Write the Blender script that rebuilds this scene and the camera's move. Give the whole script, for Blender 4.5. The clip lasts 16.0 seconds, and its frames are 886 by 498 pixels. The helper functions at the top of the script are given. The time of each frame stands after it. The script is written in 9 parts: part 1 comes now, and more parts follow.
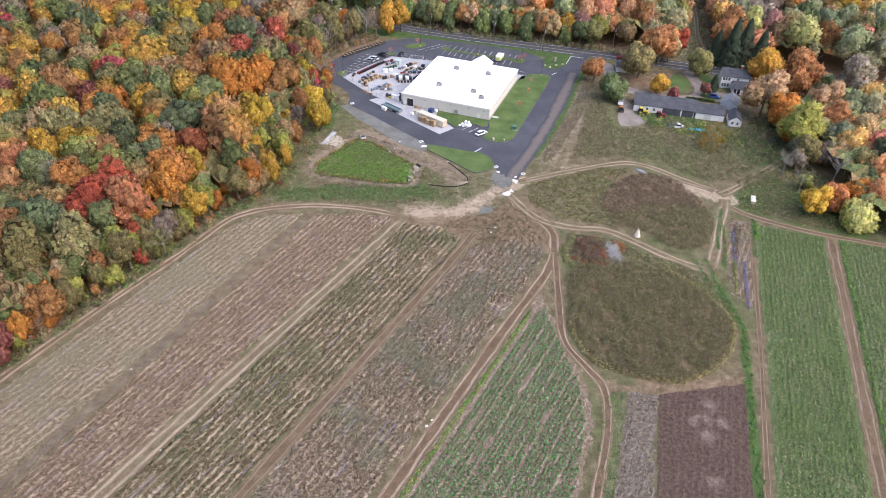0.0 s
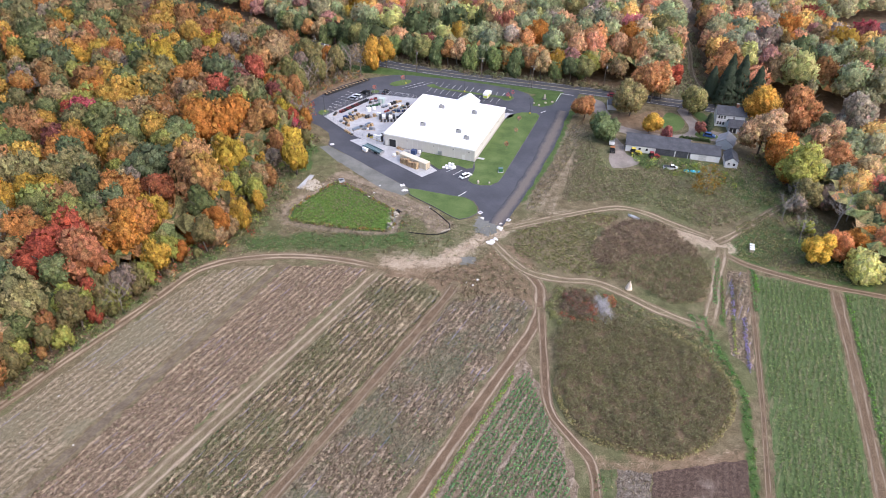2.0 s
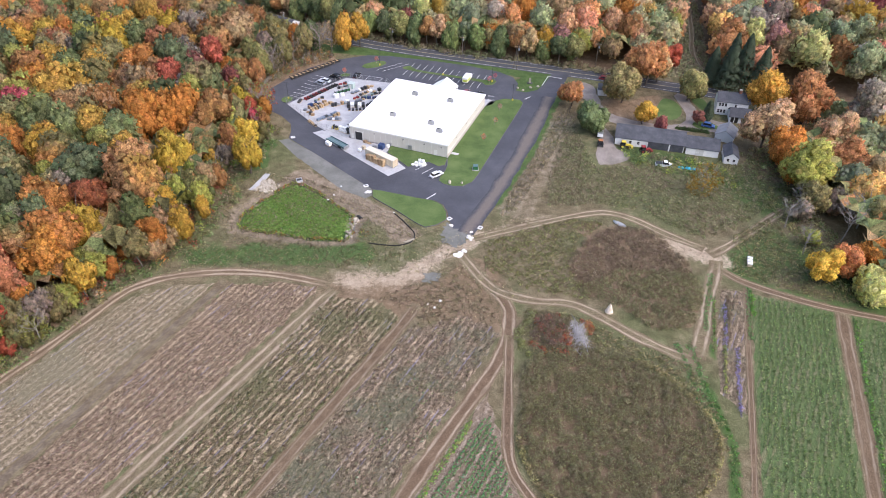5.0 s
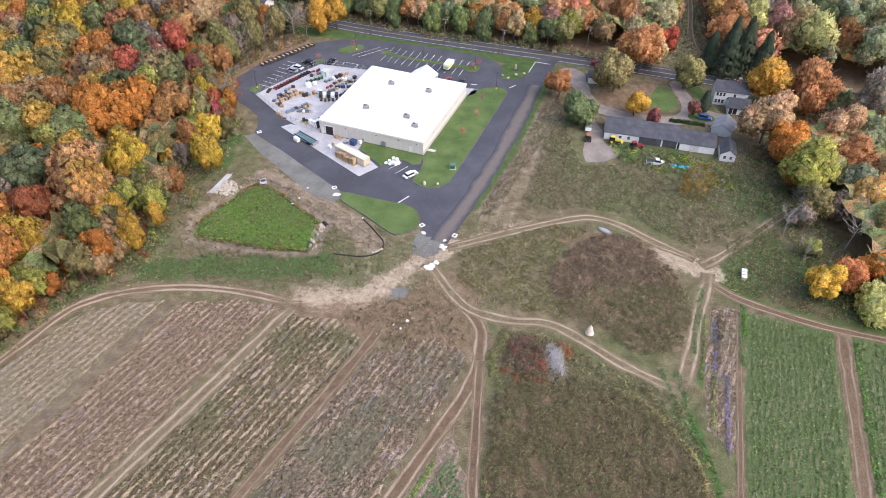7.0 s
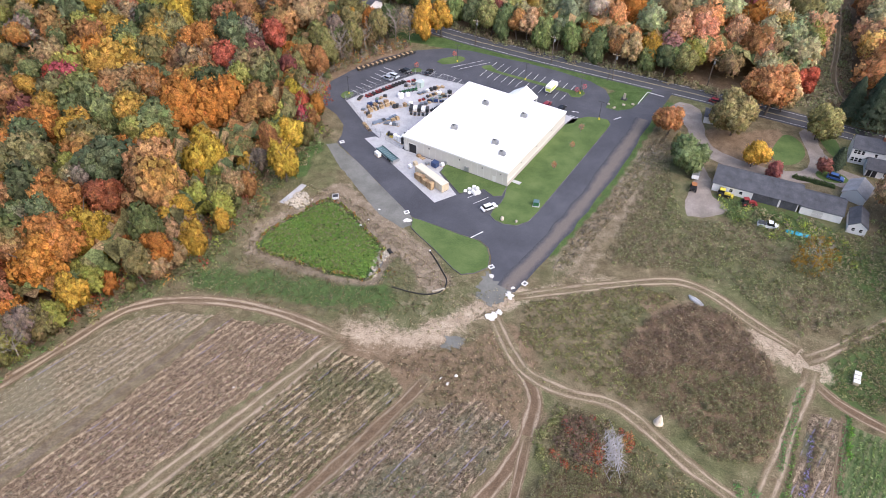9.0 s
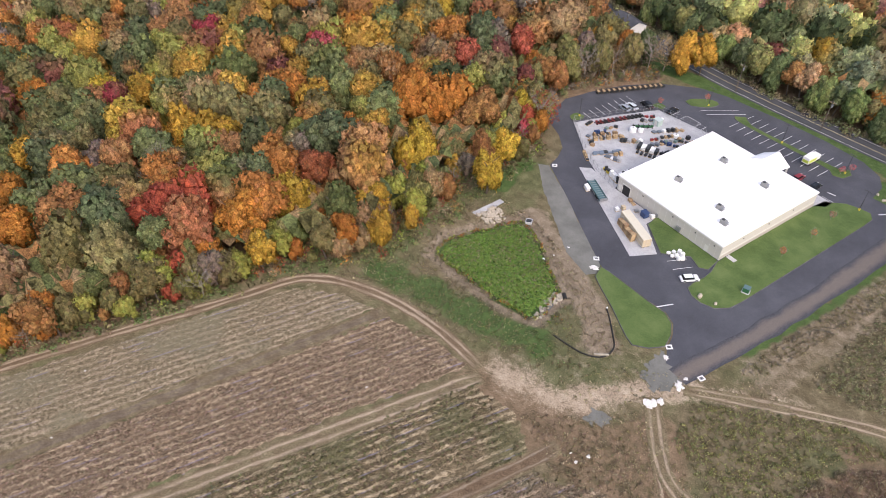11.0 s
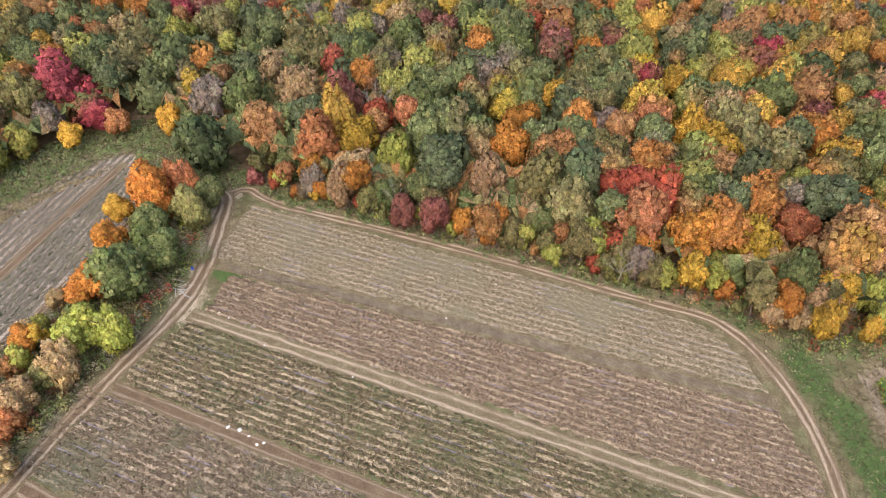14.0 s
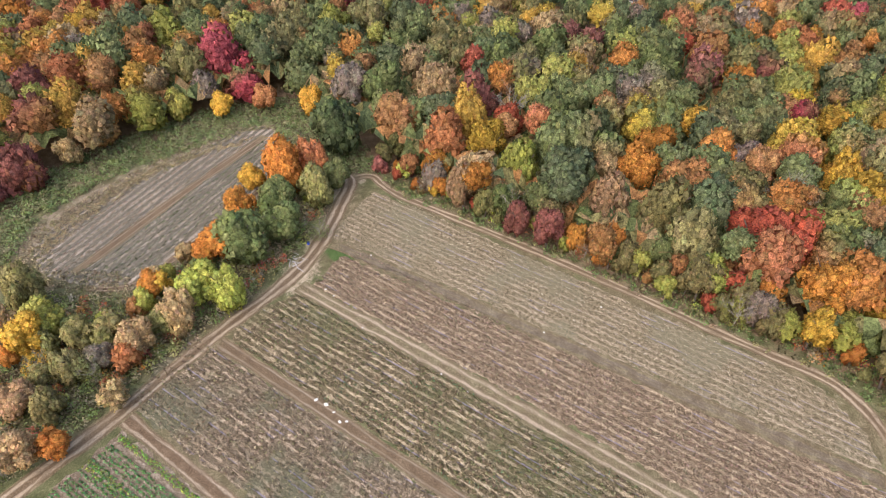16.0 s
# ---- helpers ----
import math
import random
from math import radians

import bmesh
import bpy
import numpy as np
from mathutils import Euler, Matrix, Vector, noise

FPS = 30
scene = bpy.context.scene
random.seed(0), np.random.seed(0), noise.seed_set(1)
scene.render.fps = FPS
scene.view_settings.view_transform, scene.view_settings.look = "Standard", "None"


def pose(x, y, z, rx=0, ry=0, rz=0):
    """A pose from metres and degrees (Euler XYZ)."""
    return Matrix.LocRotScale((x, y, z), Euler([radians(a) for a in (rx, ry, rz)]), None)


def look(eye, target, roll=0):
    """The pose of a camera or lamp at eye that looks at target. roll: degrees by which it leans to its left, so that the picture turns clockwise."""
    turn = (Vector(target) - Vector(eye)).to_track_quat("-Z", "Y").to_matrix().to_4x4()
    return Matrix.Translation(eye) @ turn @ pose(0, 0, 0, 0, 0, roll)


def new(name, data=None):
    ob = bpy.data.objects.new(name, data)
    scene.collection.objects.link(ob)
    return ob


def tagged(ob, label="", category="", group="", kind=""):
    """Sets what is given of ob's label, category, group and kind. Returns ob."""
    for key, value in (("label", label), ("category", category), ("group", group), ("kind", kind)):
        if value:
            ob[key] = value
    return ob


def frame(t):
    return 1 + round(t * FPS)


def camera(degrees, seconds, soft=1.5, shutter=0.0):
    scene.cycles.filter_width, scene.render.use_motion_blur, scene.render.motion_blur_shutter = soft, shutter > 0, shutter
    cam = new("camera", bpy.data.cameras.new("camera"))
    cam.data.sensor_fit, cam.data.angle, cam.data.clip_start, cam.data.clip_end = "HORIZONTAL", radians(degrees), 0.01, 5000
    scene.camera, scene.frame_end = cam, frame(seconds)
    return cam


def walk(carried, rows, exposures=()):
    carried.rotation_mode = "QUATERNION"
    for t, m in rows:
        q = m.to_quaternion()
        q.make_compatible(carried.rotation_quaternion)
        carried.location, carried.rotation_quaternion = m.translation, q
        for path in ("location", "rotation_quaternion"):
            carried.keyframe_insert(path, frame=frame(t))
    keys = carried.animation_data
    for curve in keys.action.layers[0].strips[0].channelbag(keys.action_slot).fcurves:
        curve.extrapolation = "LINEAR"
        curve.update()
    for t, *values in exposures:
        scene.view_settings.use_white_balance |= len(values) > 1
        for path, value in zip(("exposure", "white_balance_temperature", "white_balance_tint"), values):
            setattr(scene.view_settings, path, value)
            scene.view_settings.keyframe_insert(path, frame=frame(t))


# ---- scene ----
cam = camera(66.1, 16.0, soft=0.5)

# seconds, eye, pitch, yaw, roll
PATH = [
    (0, (0.0, 0.0, 119.99), -38.21, 0.02, 1.2),
    (0.5, (1.26, 3.62, 119.66), -37.62, -0.04, 1.18),
    (1, (2.66, 7.21, 119.24), -36.64, 0.05, 1.11),
    (1.5, (4.08, 10.95, 118.83), -36.18, 0.02, 1.07),
    (2, (5.64, 14.64, 118.48), -36.02, 0.04, 1.03),
    (2.5, (7.39, 18.55, 118.19), -35.96, 0.15, 0.89),
    (3, (9.21, 22.42, 117.94), -36.03, 0.22, 0.94),
    (3.5, (11.17, 26.62, 117.62), -36.12, 0.34, 0.85),
    (4, (13.34, 30.88, 117.38), -36.34, 0.52, 0.67),
    (4.2, (14.15, 32.6, 117.3), -36.72, 0.56, 0.68),
    (6.3, (22.27, 50.98, 117.37), -41.91, 0.86, 0.44),
    (6.5, (23.05, 52.72, 117.34), -41.71, 0.86, 0.41),
    (7, (25.19, 57.33, 117.18), -41.81, 0.94, 0.36),
    (7.5, (27.23, 62.03, 117.03), -41.93, 1.86, 0.29),
    (8, (29.02, 66.79, 116.94), -42.06, 4.05, 0.25),
    (8.2, (29.56, 68.63, 116.91), -42.07, 5.28, 0.16),
    (10.3, (33.38, 87.85, 116.82), -42.73, 27.85, -0.04),
    (10.5, (33.65, 89.15, 116.86), -42.64, 30.35, -0.11),
    (11, (34.0, 91.56, 116.91), -42.51, 36.42, -0.24),
    (11.5, (33.96, 92.59, 116.98), -42.36, 44.07, -0.31),
    (12, (33.26, 92.38, 116.89), -42.56, 53.54, -0.31),
    (12.5, (33.15, 92.01, 116.79), -42.63, 62.37, -0.43),
    (13, (33.15, 91.28, 116.6), -42.44, 69.01, -0.32),
    (13.5, (32.88, 91.09, 115.9), -42.11, 75.52, -0.05),
    (14, (32.84, 91.19, 115.54), -41.91, 82.81, 0.1),
    (14.5, (32.84, 91.54, 115.37), -41.76, 87.3, 0.19),
    (15, (32.83, 91.75, 115.14), -41.62, 89.34, 0.33),
    (15.5, (32.56, 92.01, 114.63), -41.49, 92.81, 0.35),
    (16, (32.57, 92.46, 114.51), -41.34, 95.61, 0.42),
]


def aimed(eye, pitch, yaw, roll):
    p, a = radians(pitch), radians(yaw)
    ahead = Vector((-math.sin(a) * math.cos(p), math.cos(a) * math.cos(p), math.sin(p)))
    return look(eye, Vector(eye) + 50 * ahead, roll)


walk(cam, [(t, aimed(eye, pitch, yaw, roll)) for t, eye, pitch, yaw, roll in PATH], exposures=[(0.0, 0.83, 6040, 17), (4.0, 0.85, 6020, 17), (8.0, 0.86, 6120, 17), (10.5, 0.71, 6380, 16), (11.0, 0.6, 6480, 16), (12.0, 0.53, 6480, 16), (12.5, 0.68, 6520, 14), (13.0, 0.85, 6540, 14), (14.5, 0.94, 6540, 13), (16.0, 0.94, 6500, 13)])

# ---- light: a bright overcast autumn afternoon ----
world = bpy.data.worlds.new("overcast_sky")
scene.world = world
world.use_nodes = True
wn = world.node_tree.nodes
sky = wn.new("ShaderNodeTexSky")
sky.sky_type, sky.sun_disc = "NISHITA", False
sky.sun_elevation, sky.sun_rotation = radians(42), radians(122)
sky.air_density, sky.dust_density, sky.ozone_density = 1.2, 4.0, 1.0
wn["Background"].inputs[1].default_value = 0.15
world.node_tree.links.new(sky.outputs[0], wn["Background"].inputs[0])
sun = new("sun", bpy.data.lights.new("sun", "SUN"))
sun.data.energy, sun.data.angle, sun.data.color = 1.45, radians(110), (1.0, 0.97, 0.93)
# the veiled sun stands in the east-south-east, at 42 degrees
sun.matrix_world = look((0, 0, 0), (-math.sin(radians(122)) * math.cos(radians(42)), -math.cos(radians(122)) * math.cos(radians(42)), -math.sin(radians(42))))
sun.location = (0, 0, 300)
# ---- materials ----
class Nodes:
    """A short hand for building one node material."""

    def __init__(self, name, rough=0.9, metal=0.0, spec=0.25):
        self.m = bpy.data.materials.new(name)
        self.m.use_nodes = True
        self.t = self.m.node_tree
        self.b = self.t.nodes["Principled BSDF"]
        self.b.inputs["Roughness"].default_value = rough
        self.b.inputs["Metallic"].default_value = metal
        self.b.inputs["Specular IOR Level"].default_value = spec

    def add(self, kind, **kw):
        n = self.t.nodes.new(kind)
        for k, v in kw.items():
            setattr(n, k, v)
        return n

    def link(self, a, b):
        self.t.links.new(a, b)

    def coords(self, stretch=(1, 1, 1), turn=0.0):
        c = self.add("ShaderNodeTexCoord")
        mp = self.add("ShaderNodeMapping")
        mp.inputs["Scale"].default_value = stretch
        mp.inputs["Rotation"].default_value = (0, 0, turn)
        self.link(c.outputs["Object"], mp.inputs["Vector"])
        return mp.outputs[0]

    def noise(self, scale, detail=4.0, rough=0.6, vec=None):
        n = self.add("ShaderNodeTexNoise")
        n.inputs["Scale"].default_value, n.inputs["Detail"].default_value, n.inputs["Roughness"].default_value = scale, detail, rough
        self.link(vec or self.coords(), n.inputs["Vector"])
        return n.outputs["Fac"]

    def ramp(self, fac, stops):
        r = self.add("ShaderNodeValToRGB")
        e = r.color_ramp.elements
        while len(e) < len(stops):
            e.new(0.5)
        for k, (p, c) in enumerate(stops):
            e[k].position, e[k].color = p, (*c, 1) if len(c) == 3 else c
        self.link(fac, r.inputs[0])
        return r.outputs[0]

    def mix(self, fac, a, b, mode="MIX"):
        n = self.add("ShaderNodeMix", data_type="RGBA", blend_type=mode)
        for sock, v in ((n.inputs[0], fac), (n.inputs[6], a), (n.inputs[7], b)):
            if isinstance(v, (int, float)):
                sock.default_value = v
            elif isinstance(v, tuple):
                sock.default_value = (*v, 1)
            else:
                self.link(v, sock)
        return n.outputs[2]

    def math(self, op, a, b=0.0, c=0.0):
        n = self.add("ShaderNodeMath", operation=op)
        for k, v in enumerate((a, b, c)):
            if isinstance(v, (int, float)):
                n.inputs[k].default_value = v
            else:
                self.link(v, n.inputs[k])
        return n.outputs[0]

    def step(self, v, lo, hi):
        n = self.add("ShaderNodeMapRange", interpolation_type="SMOOTHSTEP")
        self.link(v, n.inputs[0])
        n.inputs[1].default_value, n.inputs[2].default_value = lo, hi
        return n.outputs[0]

    def attr(self, name, out="Fac"):
        return self.add("ShaderNodeAttribute", attribute_name=name).outputs[out]

    def bump(self, height, strength=0.4, dist=0.1):
        n = self.add("ShaderNodeBump")
        n.inputs["Strength"].default_value, n.inputs["Distance"].default_value = strength, dist
        self.link(height, n.inputs["Height"])
        self.link(n.outputs[0], self.b.inputs["Normal"])

    def colour(self, c):
        if isinstance(c, tuple):
            self.b.inputs["Base Color"].default_value = (*c, 1)
        else:
            self.link(c, self.b.inputs["Base Color"])
        return self.m


def speckled(name, lo, mid, hi, scales=(0.12, 2.2), rough=0.92, bump=0.3, metal=0.0, spec=0.2, dist=0.05):
    """A surface with broad patches and fine grain between three colours."""
    n = Nodes(name, rough, metal, spec)
    big, fine = n.noise(scales[0], 5), n.noise(scales[1], 6, 0.7)
    f = n.math("ADD", n.math("MULTIPLY", big, 0.5), n.math("MULTIPLY", fine, 0.5))
    c = n.ramp(f, [(0.36, lo), (0.5, mid), (0.64, hi)])
    if bump:
        n.bump(fine, bump, dist)
    return n.colour(c)


def plain(name, c, rough=0.5, metal=0.0, wear=0.12, scale=3.0, spec=0.4):
    """Paint, plastic or metal with slight wear and dirt."""
    n = Nodes(name, rough, metal, spec)
    f = n.step(n.noise(scale, 6, 0.7), 0.4, 0.75)
    return n.colour(n.mix(n.math("MULTIPLY", f, wear), c, tuple(v * 0.45 + 0.03 for v in c)))


def leafage(name, tint=None, spread=0.5, grain=3.0, deep=0.5):
    """Leaves: the tint comes from the plant itself, each leaf clump differs a little."""
    n = Nodes(name, 0.75, 0.0, 0.15)
    if tint == "object":
        base = n.add("ShaderNodeObjectInfo").outputs["Color"]
    elif tint == "plant":
        base = n.attr("tint", "Color")
    else:
        base = tint
    r = n.add("ShaderNodeNewGeometry").outputs["Random Per Island"]
    hsv = n.add("ShaderNodeHueSaturation")
    n.link(n.math("MULTIPLY_ADD", r, 0.06, 0.47), hsv.inputs["Hue"])
    n.link(n.math("MULTIPLY_ADD", n.math("FRACT", n.math("MULTIPLY", r, 17.3)), spread, 1.0 - spread / 2), hsv.inputs["Value"])
    n.link(n.math("MULTIPLY_ADD", n.math("FRACT", n.math("MULTIPLY", r, 7.7)), 0.3, 0.8), hsv.inputs["Saturation"])
    if isinstance(base, tuple):
        hsv.inputs["Color"].default_value = (*base, 1)
    else:
        n.link(base, hsv.inputs["Color"])
    fine = n.noise(grain, 3, 0.75)
    c = n.mix(n.step(fine, 0.4, 0.6), n.mix(1.0, hsv.outputs[0], (deep, deep, deep * 0.95), "MULTIPLY"), n.mix(1.0, hsv.outputs[0], (1.25, 1.25, 1.2), "MULTIPLY"))
    n.bump(fine, 0.5, 0.5 if grain < 6 else 0.12)
    glow = n.add("ShaderNodeBsdfTranslucent")
    n.link(c, glow.inputs["Color"])
    both = n.add("ShaderNodeMixShader")
    both.inputs[0].default_value = 0.42
    n.link(n.b.outputs[0], both.inputs[1])
    n.link(glow.outputs[0], both.inputs[2])
    n.link(both.outputs[0], n.t.nodes["Material Output"].inputs[0])
    return n.colour(c)


def foliage(name, own=False, grain=2.2, relief=0.3, contrast=0.5, thin=0.34):
    """A tree's leaf clumps: the tree's tint, varied from clump to clump, with the grain of single sprays."""
    n = Nodes(name, 0.8, 0.0, 0.12)
    base = n.attr("tint", "Color")
    if own:
        base = n.mix(1.0, base, n.add("ShaderNodeObjectInfo").outputs["Color"], "MULTIPLY")
    p = n.coords()
    fine, coarse = n.noise(grain, 4, 0.75, p), n.noise(grain * 0.28, 2, 0.5, p)
    f = n.math("ADD", n.math("MULTIPLY", fine, 0.75), n.math("MULTIPLY", coarse, 0.25))
    c = n.mix(n.step(f, 0.4, 0.61), n.mix(1.0, base, (1 - contrast,) * 3, "MULTIPLY"), n.mix(1.0, base, (1 + contrast, 1 + contrast * 0.96, 1 + contrast * 0.8), "MULTIPLY"))
    n.bump(f, 0.75, relief)
    glow = n.add("ShaderNodeBsdfTranslucent")
    n.link(c, glow.inputs["Color"])
    both = n.add("ShaderNodeMixShader")
    both.inputs[0].default_value = thin
    n.link(n.b.outputs[0], both.inputs[1])
    n.link(glow.outputs[0], both.inputs[2])
    n.link(both.outputs[0], n.t.nodes["Material Output"].inputs[0])
    return n.colour(c)


def ground_stuff(n):
    """The colours of the meadow, shared by ground and tracks."""
    p = n.coords()
    broad, mid, fine = n.noise(0.035, 5, 0.6, p), n.noise(0.35, 5, 0.65, p), n.noise(3.4, 4, 0.75, p)
    f = n.math("ADD", n.math("MULTIPLY", mid, 0.4), n.math("MULTIPLY", fine, 0.6))
    meadow = n.ramp(f, [(0.36, (0.055, 0.042, 0.024)), (0.47, (0.122, 0.1, 0.058)), (0.56, (0.2, 0.163, 0.1)), (0.66, (0.35, 0.285, 0.195))])
    green = n.ramp(f, [(0.35, (0.03, 0.055, 0.016)), (0.52, (0.07, 0.115, 0.036)), (0.68, (0.145, 0.175, 0.07))])
    soil = n.ramp(f, [(0.33, (0.15, 0.115, 0.082)), (0.5, (0.38, 0.3, 0.218)), (0.66, (0.62, 0.52, 0.405))])
    straw = n.ramp(f, [(0.34, (0.09, 0.07, 0.045)), (0.5, (0.215, 0.168, 0.118)), (0.66, (0.4, 0.335, 0.255))])
    litter = n.ramp(f, [(0.35, (0.075, 0.053, 0.034)), (0.5, (0.175, 0.122, 0.077)), (0.66, (0.32, 0.235, 0.16))])
    return broad, mid, fine, meadow, green, soil, straw, litter


def make_ground():
    n = Nodes("meadow_and_soil", 0.95, 0.0, 0.1)
    broad, mid, fine, meadow, green, soil, straw, litter = ground_stuff(n)

    def mask(name, grain=0.7):
        ragged = n.math("ADD", n.attr(name), n.math("MULTIPLY", n.math("SUBTRACT", n.math("ADD", n.math("MULTIPLY", mid, 0.6), n.math("MULTIPLY", fine, 0.4)), 0.5), grain * 2.2))
        return n.step(ragged, 0.3, 0.7)

    c = n.mix(n.math("MULTIPLY", n.step(broad, 0.44, 0.6), 0.45), meadow, green)
    c = n.mix(mask("litter"), c, litter)
    c = n.mix(mask("straw"), c, straw)
    c = n.mix(mask("green"), c, green)
    torn = n.math("MULTIPLY", n.math("SUBTRACT", n.math("ADD", n.math("MULTIPLY", n.noise(1.0, 6, 0.75), 0.65), n.math("MULTIPLY", fine, 0.35)), 0.5), 2.6)
    c = n.mix(n.step(n.math("ADD", n.attr("soil"), n.math("MULTIPLY", torn, n.step(n.attr("soil"), 0.0, 0.3))), 0.3, 0.85), c, soil)
    n.bump(n.math("ADD", mid, fine), 0.6, 0.25)
    return n.colour(c)


def make_track(name, ruts, wide=0.16, tone=1.0, packed=0.0):
    """A worn track: bare ruts, grass between them and a ragged edge. 'across' runs from -1 to 1."""
    n = Nodes(name, 0.95, 0.0, 0.1)
    broad, mid, fine, meadow, green, soil, straw, litter = ground_stuff(n)
    a = n.math("ABSOLUTE", n.attr("across"))
    rag = n.math("MULTIPLY", n.math("SUBTRACT", n.math("ADD", n.math("MULTIPLY", mid, 0.5), n.math("MULTIPLY", fine, 0.5)), 0.5), 1.5)
    sway = n.math("MULTIPLY", n.math("SUBTRACT", n.noise(0.11, 3, 0.6), 0.5), 0.5)
    away = n.math("ABSOLUTE", n.math("SUBTRACT", n.math("ADD", a, sway), ruts))
    bare = n.step(n.math("ADD", away, n.math("MULTIPLY", rag, 1.0)), wide + 0.12, wide - 0.04)
    # each rut wears out here and there on its own
    own = n.add("ShaderNodeCombineXYZ")
    n.link(n.math("MULTIPLY", n.attr("across"), 9.0), own.inputs[2])
    shifted = n.add("ShaderNodeVectorMath", operation="ADD")
    n.link(n.coords(), shifted.inputs[0])
    n.link(own.outputs[0], shifted.inputs[1])
    bare = n.math("MULTIPLY", bare, n.math("MULTIPLY_ADD", n.step(n.noise(0.13, 4, 0.7, shifted.outputs[0]), 0.38, 0.56), 0.6, 0.4))
    bare = n.math("MULTIPLY", bare, n.attr("worn"))
    off = n.step(n.math("ADD", a, n.math("MULTIPLY", rag, 0.8)), 0.95, 0.55)
    verge = n.mix(n.step(mid, 0.42, 0.58), n.mix(0.35, meadow, n.mix(1.0, soil, (0.55, 0.5, 0.45), "MULTIPLY")), meadow)
    if packed:
        # brown trodden earth between and beside the ruts
        body = n.math("MULTIPLY", n.step(n.math("ADD", a, n.math("MULTIPLY", rag, 0.5)), 0.95, 0.7), n.attr("worn"))
        verge = n.mix(n.math("MULTIPLY", body, packed), verge, n.mix(1.0, soil, (0.36, 0.305, 0.27), "MULTIPLY"))
    c = n.mix(n.math("MULTIPLY", bare, off), verge, n.mix(1.0, soil, (tone, tone, tone), "MULTIPLY"))
    n.bump(n.math("ADD", mid, n.math("MULTIPLY", bare, -0.6)), 0.5, 0.2)
    return n.colour(c)


def make_field(name, tops, between, spacing, offset=0.0, patch=None, film=0.0, edge=0.2, turn=None, rowing=0.75, spots=(), loose=1.0):
    """Tilled soil in rows along the field's own direction: weathered tops, paths between and strips of old mulch film."""
    n = Nodes(name, 0.95, 0.0, 0.12)
    turn = FIELD_TURN if turn is None else turn
    p = n.coords(turn=turn)
    sep = n.add("ShaderNodeSeparateXYZ")
    n.link(p, sep.inputs[0])
    wob = n.math("MULTIPLY", n.math("SUBTRACT", n.noise(0.8, 3, 0.7), 0.5), 0.4)
    phase = n.math("FRACT", n.math("DIVIDE", n.math("ADD", n.math("ADD", sep.outputs[0], wob), offset), spacing))
    tri = n.math("ABSOLUTE", n.math("SUBTRACT", phase, 0.5))
    fine, mid, broad = n.noise(4.6, 3, 0.8), n.noise(1.3, 4, 0.7), n.noise(0.06, 4)
    grain = n.math("ADD", n.math("MULTIPLY", fine, 0.62), n.math("MULTIPLY", mid, 0.38))

    def drawn_out(wide, long):
        v = n.add("ShaderNodeCombineXYZ")
        n.link(n.math("MULTIPLY", sep.outputs[0], wide), v.inputs[0])
        n.link(n.math("MULTIPLY", sep.outputs[1], long), v.inputs[1])
        return v.outputs[0]

    streak = n.noise(1.0, 4, 0.65, drawn_out(1.1, 0.28))
    rows = n.step(n.math("ADD", n.math("ADD", n.math("MULTIPLY", tri, 1.15 - 0.3 * loose), n.math("MULTIPLY", n.math("SUBTRACT", grain, 0.5), 0.9)), n.math("MULTIPLY", n.math("SUBTRACT", streak, 0.5), 1.3 * loose)), edge - 0.03, edge + 0.2)
    rows = n.math("MULTIPLY", rows, n.math("MULTIPLY_ADD", n.step(n.noise(0.16, 4, 0.65), 0.36, 0.58), rowing * 0.75, rowing * 0.35))
    a = n.ramp(grain, [(0.41, tops[0]), (0.5, tops[1]), (0.59, tops[2])])
    b = n.ramp(grain, [(0.41, between[0]), (0.5, between[1]), (0.59, between[2])])
    c = n.mix(rows, a, b)
    if patch:
        c = n.mix(n.math("MULTIPLY", n.step(n.math("ADD", broad, n.math("MULTIPLY", grain, 0.3)), 0.62, 0.78), 0.5), c, patch)
    if film:
        # torn runs of old grey-violet mulch film along the beds
        keep = n.math("MULTIPLY", n.step(n.noise(1.0, 4, 0.7, drawn_out(0.6, 0.09)), 0.53, 0.62), n.step(n.math("ADD", n.math("ABSOLUTE", n.math("SUBTRACT", phase, 0.28)), n.math("MULTIPLY", n.math("SUBTRACT", fine, 0.5), 0.2)), 0.12, 0.05))
        c = n.mix(n.math("MULTIPLY", keep, film), c, (0.27, 0.25, 0.36))
    for x, y, wide in spots:
        # dry pale soil where the ground lies high
        d = n.add("ShaderNodeVectorMath", operation="DISTANCE")
        n.link(n.coords(), d.inputs[0])
        d.inputs[1].default_value = (x, y, 0)
        near = n.math("ADD", n.math("DIVIDE", d.outputs["Value"], wide), n.math("MULTIPLY", n.math("SUBTRACT", n.noise(0.45, 5, 0.7), 0.5), 2.6))
        c = n.mix(n.math("MULTIPLY", n.step(near, 1.0, 0.0), 0.6), c, n.ramp(grain, [(0.38, (0.13, 0.1, 0.08)), (0.5, (0.23, 0.18, 0.145)), (0.61, (0.36, 0.3, 0.25))]))
    n.bump(n.math("ADD", grain, n.math("MULTIPLY", rows, 0.5)), 0.8, 0.25)
    return n.colour(c)


